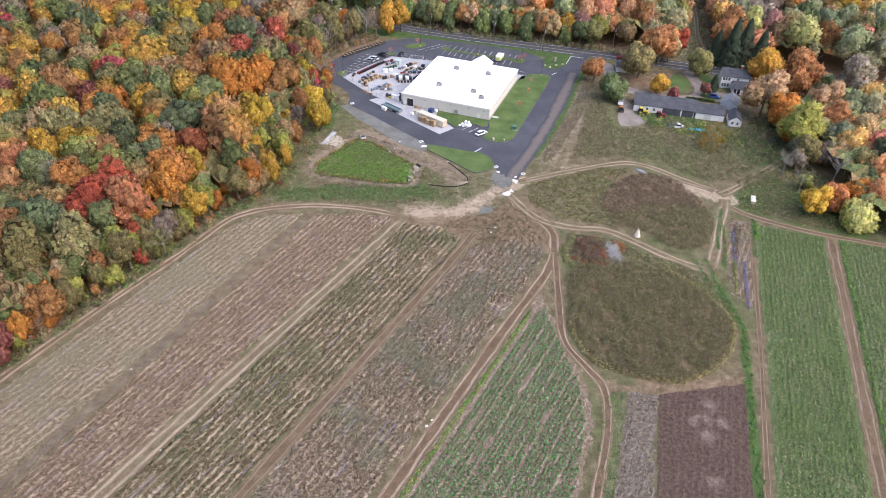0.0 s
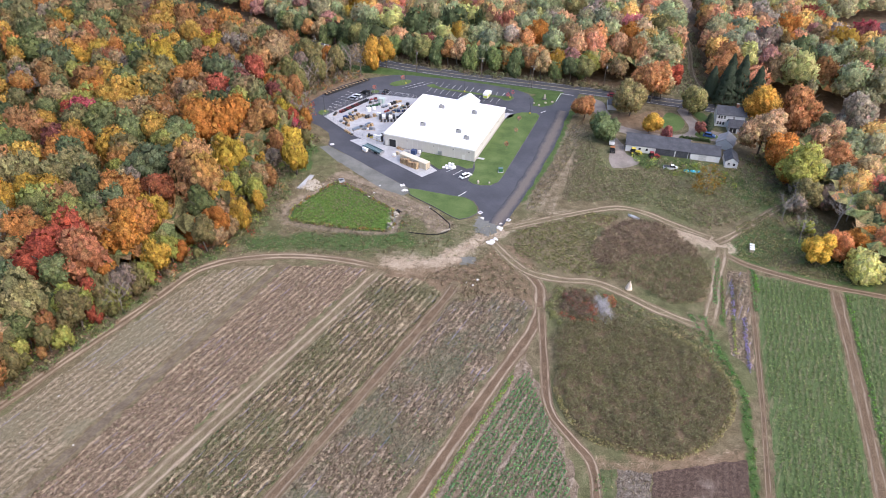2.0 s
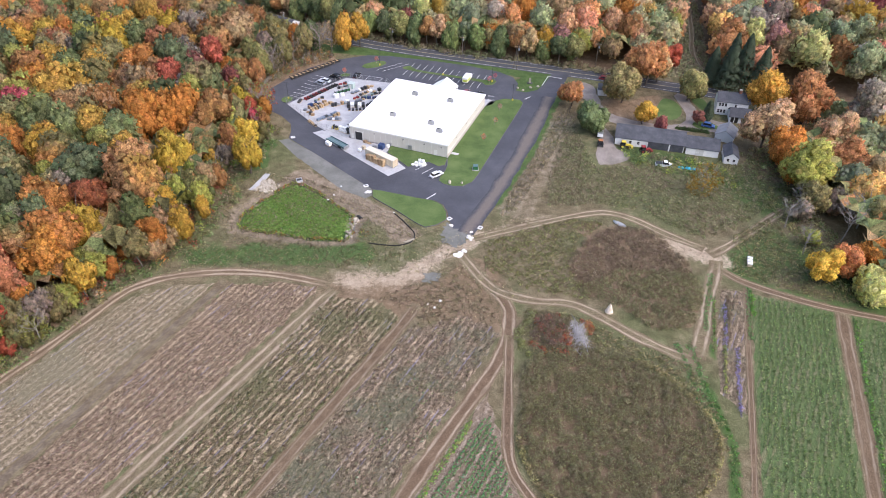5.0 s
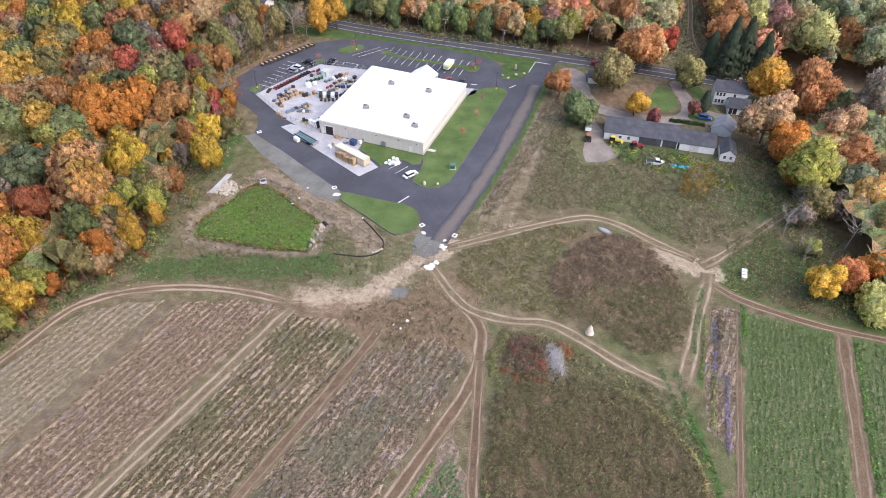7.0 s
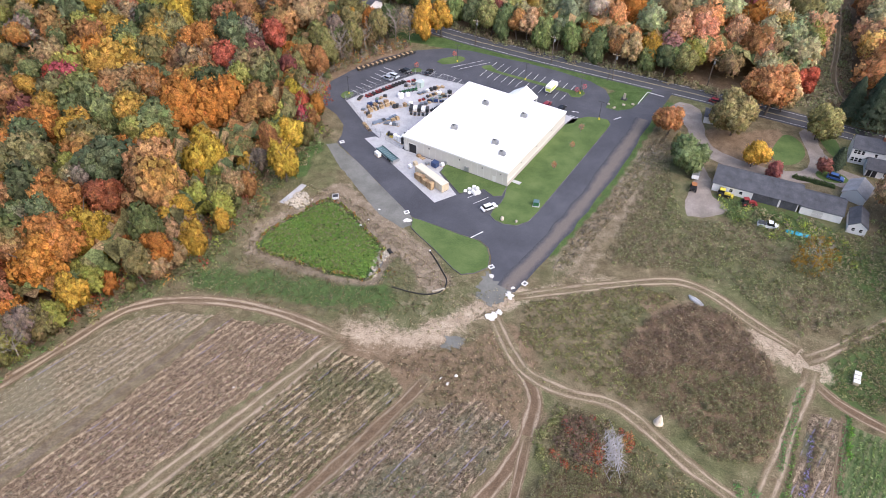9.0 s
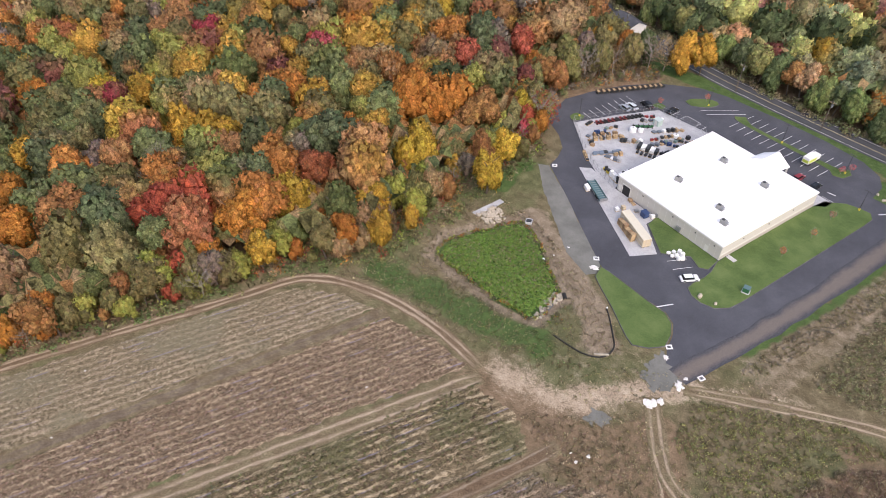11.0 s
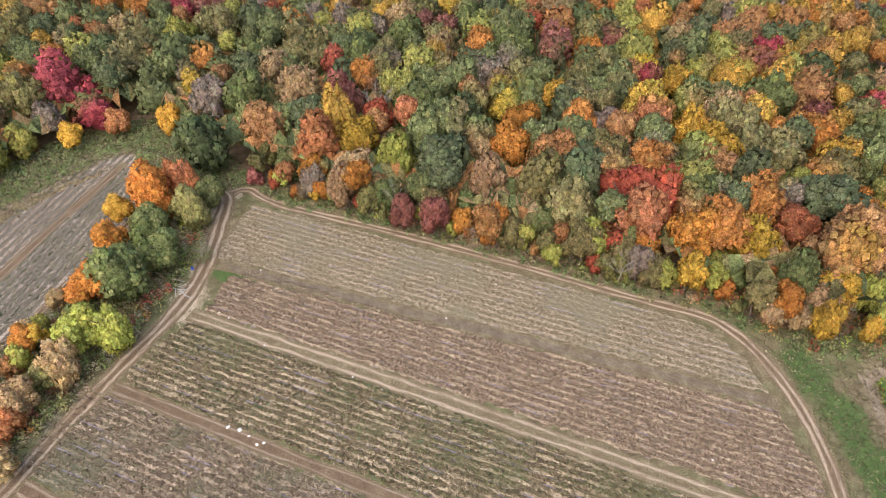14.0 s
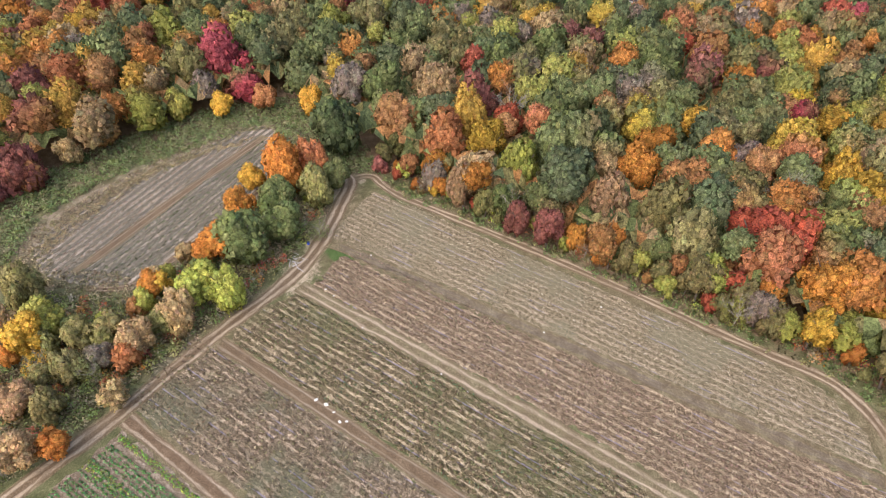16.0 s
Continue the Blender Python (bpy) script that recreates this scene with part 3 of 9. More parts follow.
def build_ground():
    far = np.array([260, 330, 420, 560, 800, 1200, 1900, 3000.0])
    xs = np.concatenate([-far[::-1] - 20, np.arange(-190, 190.1, 1.7), far + 20])
    ys = np.concatenate([-far[::-1], np.arange(-60, 400.1, 1.7), far + 200])
    gx, gy = np.meshgrid(xs, ys)
    p = np.stack([gx.ravel(), gy.ravel()], 1)
    z = pond_depth(p)
    mesh = bpy.data.meshes.new("ground")
    nx, ny = len(xs), len(ys)
    mesh.vertices.add(nx * ny)
    mesh.vertices.foreach_set("co", np.column_stack([p, z]).astype(np.float32).ravel())
    i = (np.arange(ny - 1)[:, None] * nx + np.arange(nx - 1)).ravel()
    loops = np.stack([i, i + 1, i + nx + 1, i + nx], 1).astype(np.int32)
    mesh.loops.add(loops.size)
    mesh.loops.foreach_set("vertex_index", loops.ravel())
    mesh.polygons.add(len(loops))
    mesh.polygons.foreach_set("loop_start", np.arange(0, loops.size, 4, dtype=np.int32))
    mesh.update(calc_edges=True)
    jag = np.array([noise.noise((x / 5, y / 5, 0.3)) for x, y in p]) * 3
    wood = inside(p, WOOD_WEST) | inside(p, WOOD_NORTH)
    litter = np.where(wood, 1.0, 0.0)
    litter = np.maximum(litter, 0.8 * soft(from_line(p, [(-57, 270), (-53, 286), (-46, 299), (-37, 309)]) + jag * 0.5, 4, 7))
    litter = np.maximum(litter, 0.62 * soft(from_line(p, [(-8, 164), (6, 165), (18, 163), (26, 158), (24, 172)]) + jag, 6, 12))
    litter = np.maximum(litter, 0.6 * soft(from_line(p, [(58, 192), (66, 190), (74, 186)]) + jag, 3, 8))
    litter = np.maximum(litter, 0.7 * np.where(inside(p, MOUND) | inside(p, BRUSH), 1, 0))
    litter = np.maximum(litter, 0.6 * soft(from_line(p, [(40, 102), (55, 102), (70, 106)]) + jag, 2, 5))
    litter = np.maximum(litter, 0.75 * soft(from_line(p, [(78, 268), (86, 262), (92, 272)]) + jag, 5, 10))
    litter = np.maximum(litter, 0.8 * soft(from_line(p, [(122, 226), (132, 244), (144, 256)]) + jag, 5, 12))
    crossing = from_line(p, [(-10, 169.8), (2.8, 171.5), (9, 175), (15.6, 181.7), (20, 186), (24, 190)])
    soil = 0.8 * soft(crossing + jag * 0.8, 0.5, 6.5)
    soil = np.maximum(soil, 0.4 * soft(from_line(p, [(-2, 168), (8, 170), (14, 176)]) + jag, 1.5, 7))
    soil = np.maximum(soil, 0.55 * soft(from_line(p, [(24, 188.5), (34, 193), (46, 198)]) + jag, 0.5, 4.5))
    soil = np.maximum(soil, 0.72 * soft(from_line(p, [(79, 187), (86, 184), (90, 181)]) + jag * 0.5, 2.5, 5.5))
    soil = np.maximum(soil, 0.62 * soft(from_line(p, [(-116, 50), (-106, 48.5), (-96, 46), (-86, 43.5)]) + jag, 0.5, 4))
    soil = np.maximum(soil, 0.7 * soft(from_line(p, [(-100, 47.5), (-93, 46), (-86, 45.5), (-80, 44)]) + jag, 0.8, 4.5))
    soil = np.maximum(soil, 0.36 * soft(from_line(p, [(33, 110), (38, 103), (55, 102.5), (71, 108)]) + jag * 0.4, 0.6, 3.2))
    soil = np.maximum(soil, 0.78 * soft(from_line(p, [(-124, 48), (-111, 48.6), (-98, 48.5), (-89, 47), (-84, 43)]) + jag * 0.5, 0.6, 3.0))
    soil = np.maximum(soil, 0.66 * soft(from_line(p, [(-92, 47.5), (-85.5, 49.5), (-78, 46)]) + jag * 0.5, 0.6, 3.2))
    soil = np.maximum(soil, 0.7 * soft(from_line(p, [(-131, 43), (-125, 49), (-124.5, 53)]) + jag * 0.4, 0.8, 3.2))
    soil = np.maximum(soil, 0.4 * soft(from_line(p, [(71, 150), (72.5, 141), (72.6, 132)]) + jag * 0.3, 0.6, 2.6))
    ring = from_line(p, POND, True)
    straw = np.where(inside(p, POND), 0, soft(ring + jag * 0.4, 2.0, 5.5) * 0.75)
    straw = np.maximum(straw, 0.8 * soft(from_line(p, [(-30, 218), (-22, 213), (-10, 204), (0, 196), (4, 190)]) + jag * 0.5, 2.5, 6))
    straw = np.maximum(straw, 0.5 * soft(from_line(p, [(36, 202), (47.5, 230), (57.5, 258)]) + jag * 0.8, 3.5, 8))
    straw = np.maximum(straw, 0.35 * soft(from_line(p, [(-10, 172), (5, 184), (14, 189)]) + jag, 3, 9))
    green = 0.7 * soft(from_line(p, [(-52, 180), (-42, 180), (-28, 180.5), (-15, 181), (-5, 182)]) + jag, 2, 7)
    green = np.maximum(green, 0.7 * soft(from_line(p, [(31, 205), (42.9, 232.2), (54.3, 266.3), (62.4, 287.6)]) + jag * 0.1, 0.9, 2))
    green = np.maximum(green, 0.9 * soft(from_line(p, [(-52, 226), (-45, 224), (-43, 236)]) + jag, 1, 4))
    green = np.maximum(green, 0.8 * soft(from_line(p, [(74, 138), (75.5, 123), (70, 101.4), (62.8, 75.6), (55, 50)]) + jag * 0.25, 0.6, 2.2))
    green = np.maximum(green, 0.7 * soft(from_line(p, [(78, 146), (80, 158), (84, 168)]) + jag * 0.2, 0.3, 1.6))
    green = np.maximum(green, 0.6 * soft(from_line(p, [(95, 173), (110, 166.5), (124, 162)]) + jag * 0.3, 0.8, 2.6))
    green = np.maximum(green, 0.75 * soft(from_line(p, [(-94, 52), (-90, 56)]) + jag, 1, 5))
    green = np.maximum(green, 0.9 * soft(from_line(p, [(-40, 319), (-20, 315.5), (5, 309), (30, 302.5), (46, 296)]) + jag * 0.1, 3.0, 5))
    green = np.maximum(green, 0.9 * soft(from_line(p, [(44, 284), (49, 288), (52, 294)]), 5, 7))
    green = np.maximum(green, np.where(inside(p, POND), 1.0, 0.0))
    green = np.maximum(green, 0.6 * soft(from_line(p, [(112, 206), (104, 222), (92, 232), (76, 236)]) + jag, 3, 12))
    green = np.maximum(green, 0.6 * soft(from_line(p, [(96, 178), (108, 190), (114, 180), (122, 168)]) + jag, 4, 12))
    straw = np.maximum(straw, 0.6 * soft(from_line(p, [(-146, 26), (-150, 12), (-134, -3), (-117, -12.5), (-98, -24), (-86, -27)]) + jag * 0.4, 3, 6))
    for name, value in (("litter", litter), ("soil", soil), ("straw", straw), ("green", green)):
        mesh.attributes.new(name, "FLOAT", "POINT").data.foreach_set("value", value.astype(np.float32))
    return tagged(finish("ground", mesh, M_GROUND, smooth=True), "rough autumn meadow with bare soil and dead grass", "ground", kind="structure")


build_ground()

# crop fields side by side, rows all running one way
M_F1 = make_field("mown_grey_stubble", ((0.072, 0.056, 0.033), (0.165, 0.132, 0.080), (0.342, 0.279, 0.191)), ((0.131, 0.098, 0.067), (0.306, 0.239, 0.167), (0.600, 0.497, 0.373)), 1.75, 0.3, (0.19, 0.175, 0.115), 0.5, rowing=0.75)
M_F2 = make_field("reddish_stubble_soil", ((0.053, 0.035, 0.022), (0.146, 0.103, 0.068), (0.302, 0.226, 0.154)), ((0.101, 0.071, 0.049), (0.300, 0.218, 0.148), (0.589, 0.477, 0.327)), 1.7, 0.1, None, 0.55, rowing=0.9, loose=0.95)
M_F3 = make_field("dark_spent_crop_soil", ((0.049, 0.037, 0.021), (0.124, 0.096, 0.057), (0.260, 0.206, 0.127)), ((0.113, 0.086, 0.052), (0.317, 0.246, 0.158), (0.630, 0.515, 0.351)), 1.65, 0.2, (0.1, 0.11, 0.05), 0.5, rowing=1.0, loose=1.15, edge=0.2)
M_F4 = make_field("weedy_fallow_soil", ((0.045, 0.031, 0.019), (0.122, 0.091, 0.061), (0.293, 0.230, 0.163)), ((0.096, 0.071, 0.047), (0.278, 0.206, 0.142), (0.583, 0.465, 0.340)), 1.6, 0.5, (0.1, 0.12, 0.07), 0.6, rowing=0.9, loose=1.2)
M_F5 = make_field("green_crop_soil", ((0.1, 0.075, 0.05), (0.18, 0.135, 0.095), (0.29, 0.23, 0.17)), ((0.16, 0.125, 0.09), (0.29, 0.23, 0.175), (0.45, 0.37, 0.3)), 1.95, 0.2, loose=1.2)
M_PLOUGH = make_field("ploughed_dark_earth", ((0.045, 0.03, 0.023), (0.085, 0.058, 0.045), (0.15, 0.105, 0.083)), ((0.065, 0.045, 0.035), (0.115, 0.082, 0.065), (0.19, 0.14, 0.115)), 1.5, 0.0, None, turn=math.atan2(0.31, 0.95), rowing=0.6, spots=((60.1, 98.2, 2.6), (55.5, 94.0, 2.0), (57.2, 90.0, 2.6), (61.4, 93.1, 2.2), (54.8, 79.0, 2.6), (58, 94.5, 2.4)))
M_R1 = make_field("leafy_green_field_soil", ((0.05, 0.075, 0.028), (0.09, 0.13, 0.05), (0.15, 0.19, 0.08)), ((0.1, 0.1, 0.05), (0.17, 0.165, 0.09), (0.27, 0.24, 0.15)), 1.5, 0.0, (0.08, 0.12, 0.04))


def field(name, corners, z, material, label):
    return sheet(name, ragged(straight([tuple(along(s, w)) for s, w in corners], 0.9), 0.75, 1.9), z, material, label, category="field")


field("stubble_field", [(-8, -132.6), (50, -133.6), (108, -133.8), (114.5, -131.6), (120.5, -127), (126.5, -119.2), (60, -114.7), (-4, -110.5), (-6, -118)], 0.03, M_F1, "pale grey-green stubble field in mulched rows")
field("brown_field", [(3, -106.8), (60, -111.1), (128, -115.6), (133.4, -107), (138.8, -95), (4.5, -94.6)], 0.03, M_F2, "reddish brown spent crop field in rows")
field("dark_crop_field", [(4.5, -90.6), (138, -89.8), (142, -80), (140, -72), (2, -71.4), (-2, -80)], 0.03, M_F3, "dark field of withered crops in rows")
field("fallow_field", [(-5, -68), (138, -68), (149, -58), (147.5, -48), (-1, -47.8), (-6.5, -58)], 0.03, M_F4, "weedy fallow field with grey dead stalks")
field("green_crop_field", [(2, -43.2), (131, -43.4), (127, -40), (107, -21.8), (96, -16), (80, -12.8), (56, -8.4), (2.2, -3), (2.4, -30)], 0.03, M_F5, "green leafy crop field in broad beds")
sheet("ploughed_plot", ragged(straight([(49.3, 101), (70, 104.7), (61.8, 75.5), (53, 48), (33, 48), (42.7, 75)], 1.2), 0.3, 1.5), 0.03, M_PLOUGH, "freshly ploughed dark brown earth", category="field")
sheet("weedy_strip", ragged(straight([(37.3, 101.3), (42, 101.4), (34.3, 75), (26, 48), (22.5, 48), (30.8, 75)], 1.2), 0.4, 1.5), 0.03, speckled("weedy_green_strip", (0.05, 0.055, 0.025), (0.1, 0.115, 0.05), (0.19, 0.18, 0.1), (0.3, 2.4), bump=0.8, dist=0.2), "weedy green strip beside ploughed earth", category="field")
sheet("straw_strip", ragged(straight([(42.3, 101.4), (48.9, 100.8), (42.2, 75.3), (32.5, 48), (26.6, 48), (34.7, 75.1)], 1.2), 0.4, 1.5), 0.03, make_field("pale_straw_strip", ((0.055, 0.042, 0.03), (0.13, 0.105, 0.08), (0.28, 0.24, 0.2)), ((0.08, 0.062, 0.047), (0.175, 0.145, 0.118), (0.34, 0.3, 0.26)), 2.2, 0.0, None), "pale strip of flattened straw", category="field")
sheet("leafy_field", ragged(straight([(94.5, 168), (112.4, 162), (103, 131), (95, 105), (86, 77), (77, 48), (57.5, 48), (66.5, 75.6), (74.5, 101.5), (80, 119.3), (86, 140.7)], 1.5), 0.3, 1.5), 0.03, M_R1, "leafy green vegetable field in close rows", category="field")
sheet("far_leafy_field", ragged(straight([(116.5, 160.8), (132, 156.5), (118, 112), (106, 76), (98, 48), (81, 48), (90, 76), (99, 105.4), (106, 128)], 1.5), 0.3, 1.5), 0.03, M_R1, "leafy green vegetable field beyond an earth strip", category="field")
sheet("flower_plot", ragged(straight([(87, 169.5), (93, 168.8), (86.3, 148), (81, 130), (77, 136), (80, 150)], 1.2), 0.3, 1.5), 0.025, M_F4, "plot of old flower rows", category="field")
sheet("valley_field", ragged(spline([(-148, 20), (-147, 10.7), (-132, 1), (-117, -9), (-98, -20.7), (-86, -23.4), (-77, -15), (-74.5, -2), (-76.5, 8), (-90.5, 14), (-110, 23), (-127.4, 31.5)], True, 1.2), 0.4, 1.5), 0.03,
      make_field("striped_far_field_soil", ((0.06, 0.055, 0.04), (0.125, 0.11, 0.08), (0.22, 0.19, 0.15)), ((0.2, 0.16, 0.125), (0.4, 0.33, 0.27), (0.58, 0.5, 0.43)), 2.2, 0.4, None, 0.15, loose=0.5, rowing=0.85, turn=-math.atan2(0.945, 0.33) + math.pi), "striped field behind the hedgerow", category="field")

# grass strips and tracks
M_BAND = make_track("dry_grass_headland", 0.3, 0.26, 0.4)
ribbon("grass_headland", [along(-2, -108.8), along(60, -112.9), along(128.5, -117.4)], 3.6, 0.045, M_BAND, "brown dry grass strip between two fields", category="track")
ribbon("field_track", [along(2, -92.6), along(70, -92.4), along(140, -91.5)], 4.2, 0.052, M_TRACK, "double-rutted pale dirt track between fields", category="track")
ribbon("grass_track", [along(-1, -69.7), along(60, -69.5), along(128, -69.8), along(146, -70.5)], 3.4, 0.0465, M_TRACK_BROWN, "brown earth track between fields", category="track")
ribbon("earth_track", [along(-2, -45.6), along(60, -45), along(112, -45.2), along(140, -45), (32.1, 157), (31.5, 163), (27, 170), (22.5, 178)], 3.8, 0.055, M_TRACK_WORN, "worn bare dirt track", category="track")
ribbon("perimeter_track", FIELD_EDGE, 3.4, 0.0485, M_TRACK_BARE, "rutted dirt track round the field's edge", category="track")
ribbon("south_track", SOUTH_TRACK, 4.4, 0.0575, M_TRACK_BARE, "rutted dirt track along a hedgerow", category="track")
ribbon("meadow_track", [(19.5, 183), (21.5, 179.5), (25.6, 172.3), (30.2, 167), (38.7, 164), (46.5, 163.5), (51.4, 161.2), (57.2, 156.4), (62.6, 151.8), (69.6, 147.2), (74, 145)], 3.5, 0.0625, M_TRACK, "double-rutted dirt track through the meadow", category="track")
ribbon("brush_path", [(31.9, 152), (30.7, 135), (30, 118), (34, 109), (37.2, 102.5), (36, 91), (31, 75), (24, 52)], 2.5, 0.0605, M_TRACK_WORN, "narrow bare dirt path beside the brush", category="track")
ribbon("upper_track", [(24, 188.6), (40.3, 195.3), (55.9, 200.9), (63.7, 202.1), (70.8, 198.9), (78.5, 192.2), (87.3, 186)], 3.2, 0.05, M_TRACK, "dirt track curving over the meadow", category="track")
ribbon("wood_track", [(88, 183.5), (92, 185.8), (98.6, 190.8), (114.8, 203.9), (124, 212)], 3.2, 0.052, M_TRACK, "dirt track into the trees", category="track")
ribbon("plot_track", [(89, 181), (88, 177.5), (83, 166.4), (79, 156.1), (74.5, 146)], 3.8, 0.054, M_TRACK, "dirt track beside flower rows", category="track")
ribbon("headland_path", [(88.6, 178), (94.4, 172), (108.9, 164.6), (123.4, 160), (134, 157)], 2.6, 0.047, M_TRACK_WORN, "dirt path along the field's end", category="track")
ribbon("field_gap", [(114.5, 162), (104.5, 129), (97, 105.4), (88, 76.1), (79.5, 48)], 3.4, 0.044, M_TRACK_BROWN, "brown earth strip between leafy fields", category="track")
ribbon("plot_edge_path", [(93.5, 170), (85, 141), (78.5, 119), (73, 101.5), (64.8, 75.6), (56, 48)], 1.5, 0.052, M_TRACK_BROWN, "bare earth edge of the leafy field", category="track")
ribbon("valley_path", [(-144, 19), (-126, 11), (-107.7, 3.1), (-78.1, -8.7)], 3.0, 0.05, M_TRACK_BROWN, "bare earth path through the valley field", category="track")
ribbon("valley_edge_path", [(-128, 31), (-110, 23.5), (-95.9, 17.2), (-76.5, 8.2), (-73.7, -3.6)], 2.2, 0.052, M_TRACK_WORN, "bare earth path along the valley field", category="track")
ribbon("woods_path", [(122.5, 297), (118.6, 305), (119.5, 320), (124, 338), (129, 360), (136, 395), (139, 409)], 3.0, 0.05, M_TRACK, "dirt track into the far woods", category="track")

# hard surfaces
M_ASPHALT = speckled("weathered_asphalt", (0.05, 0.051, 0.061), (0.07, 0.072, 0.085), (0.1, 0.102, 0.117), (0.09, 6.0), rough=0.85, bump=0.15, dist=0.01)
M_ROAD = speckled("road_asphalt", (0.05, 0.051, 0.058), (0.07, 0.071, 0.08), (0.095, 0.096, 0.105), (0.15, 5.0), rough=0.85, bump=0.15, dist=0.01)
M_GREY = speckled("coarse_grey_gravel", (0.11, 0.11, 0.1), (0.16, 0.16, 0.145), (0.22, 0.215, 0.2), (0.2, 7.0), bump=0.5)
M_CONCRETE = speckled("pale_concrete", (0.3, 0.3, 0.315), (0.4, 0.4, 0.415), (0.5, 0.5, 0.51), (0.25, 3.0), rough=0.8, bump=0.1, dist=0.01)
M_LAWN = speckled("mown_lawn", (0.05, 0.082, 0.024), (0.085, 0.13, 0.04), (0.135, 0.175, 0.065), (0.14, 3.5), bump=0.6)
M_KERB = speckled("asphalt_kerb", (0.06, 0.06, 0.065), (0.1, 0.1, 0.105), (0.17, 0.17, 0.17), (0.4, 4.0))
M_LINE = speckled("worn_white_line", (0.4, 0.4, 0.41), (0.7, 0.7, 0.71), (0.82, 0.82, 0.82), (0.5, 5.0), rough=0.7, bump=0.0)
M_YELLOW_LINE = speckled("worn_yellow_line", (0.25, 0.22, 0.14), (0.42, 0.37, 0.22), (0.55, 0.48, 0.3), (0.5, 5.0), rough=0.7, bump=0.0)

sheet("road", np.concatenate([spline([(x, y + 4.6) for x, y in MAIN_ROAD], step=4), spline([(x, y - 4.6) for x, y in MAIN_ROAD], step=4)[::-1]]), 0.06, M_ROAD, "two-lane asphalt main road", category="road")
sheet("car_park", np.array(DRIVE), 0.07, M_ASPHALT, "dark asphalt drive and car park round the store", category="car park")
sheet("gravel_lane", ragged(straight(GREY, 1.0), 0.15), 0.062, M_GREY, "grey gravel strip beside the asphalt", category="gravel")
sheet("yard_slab", np.array(YARD), 0.1, M_CONCRETE, "pale concrete storage yard", category="concrete", thick=0.08)
sheet("far_dirt_field", ragged(straight([(105, 408), (146, 413), (158, 448), (110, 446)], 4.0), 1.5, 8), 0.04, make_field("bare_far_soil", ((0.2, 0.14, 0.11), (0.3, 0.22, 0.17), (0.4, 0.31, 0.25)), ((0.24, 0.17, 0.13), (0.34, 0.25, 0.2), (0.44, 0.34, 0.28)), 3.0), "bare tan field beyond the woods", category="field")
M_WATER = plain("still_pond_water", (0.1, 0.11, 0.12), 0.06, 0, 0.05, 0.2, 0.7)
sheet("far_pond", spline([(205, 352), (216, 366), (232, 384), (252, 402), (268, 398), (258, 380), (240, 364), (222, 350)], True, 3), 0.05, M_WATER, "still pond between far trees", category="water")
# ---- the store and its car park ----
M_ROOF = plain("white_roof_membrane", (0.86, 0.86, 0.87), 0.6, 0, 0.06, 0.3)
M_WALL = plain("cream_metal_wall", (0.52, 0.5, 0.46), 0.55, 0, 0.15, 0.6)
M_TRIM = plain("pale_trim", (0.62, 0.61, 0.58), 0.5)
# near-black for flat panels: the shade inside openings is their colour
M_DARK = plain("opening_shade", (0.02, 0.02, 0.022), 0.6)
M_STEEL = plain("galvanised_steel", (0.34, 0.35, 0.36), 0.45, 0.6, 0.3, 2.0)
M_DSTEEL = plain("dark_painted_steel", (0.045, 0.047, 0.05), 0.5, 0.2, 0.2, 2.0)
M_GLASS = plain("dark_car_glass", (0.015, 0.018, 0.022), 0.08, 0, 0.0, 1.0, 0.6)
M_RUBBER = plain("black_rubber", (0.018, 0.018, 0.018), 0.85)
M_WHITE = plain("white_plastic", (0.78, 0.78, 0.78), 0.5, 0, 0.15, 2.0)
M_TIMBER = speckled("pale_timber", (0.26, 0.18, 0.1), (0.4, 0.29, 0.17), (0.52, 0.4, 0.26), (0.6, 5.0), bump=0.2)
M_BROWNBOX = speckled("brown_cardboard", (0.2, 0.13, 0.075), (0.31, 0.21, 0.125), (0.4, 0.29, 0.18), (0.7, 4.0), bump=0.1)
M_STONE = speckled("pale_fieldstone", (0.26, 0.23, 0.18), (0.42, 0.37, 0.3), (0.55, 0.5, 0.42), (0.7, 4.0), bump=0.5)
M_RED = plain("red_paint", (0.27, 0.03, 0.03), 0.45, wear=0.5)
M_TEAL = plain("blue_green_paint", (0.09, 0.16, 0.17), 0.5)
M_BLUE = plain("navy_paint", (0.03, 0.055, 0.14), 0.45)
M_TAN = plain("tan_paint", (0.5, 0.42, 0.3), 0.5)
M_YELLOW = plain("yellow_paint", (0.62, 0.5, 0.06), 0.5)
M_GREENP = plain("green_paint", (0.03, 0.12, 0.05), 0.45)

TURN = -20.0
CT, ST = math.cos(radians(TURN)), math.sin(radians(TURN))


def lot(x, y):
    """World plan point from the store's own measures: x along its rear wall, y towards the main road."""
    return (-17.0 + CT * x - ST * y, 243.0 + ST * x + CT * y)


def lotted(points):
    return [lot(*p) for p in points]


def on_lot(name, x, y, turn=0.0, label="", category="", group="", z=0.07):
    return base(name, *lot(x, y), z, TURN + turn, label, category, group)


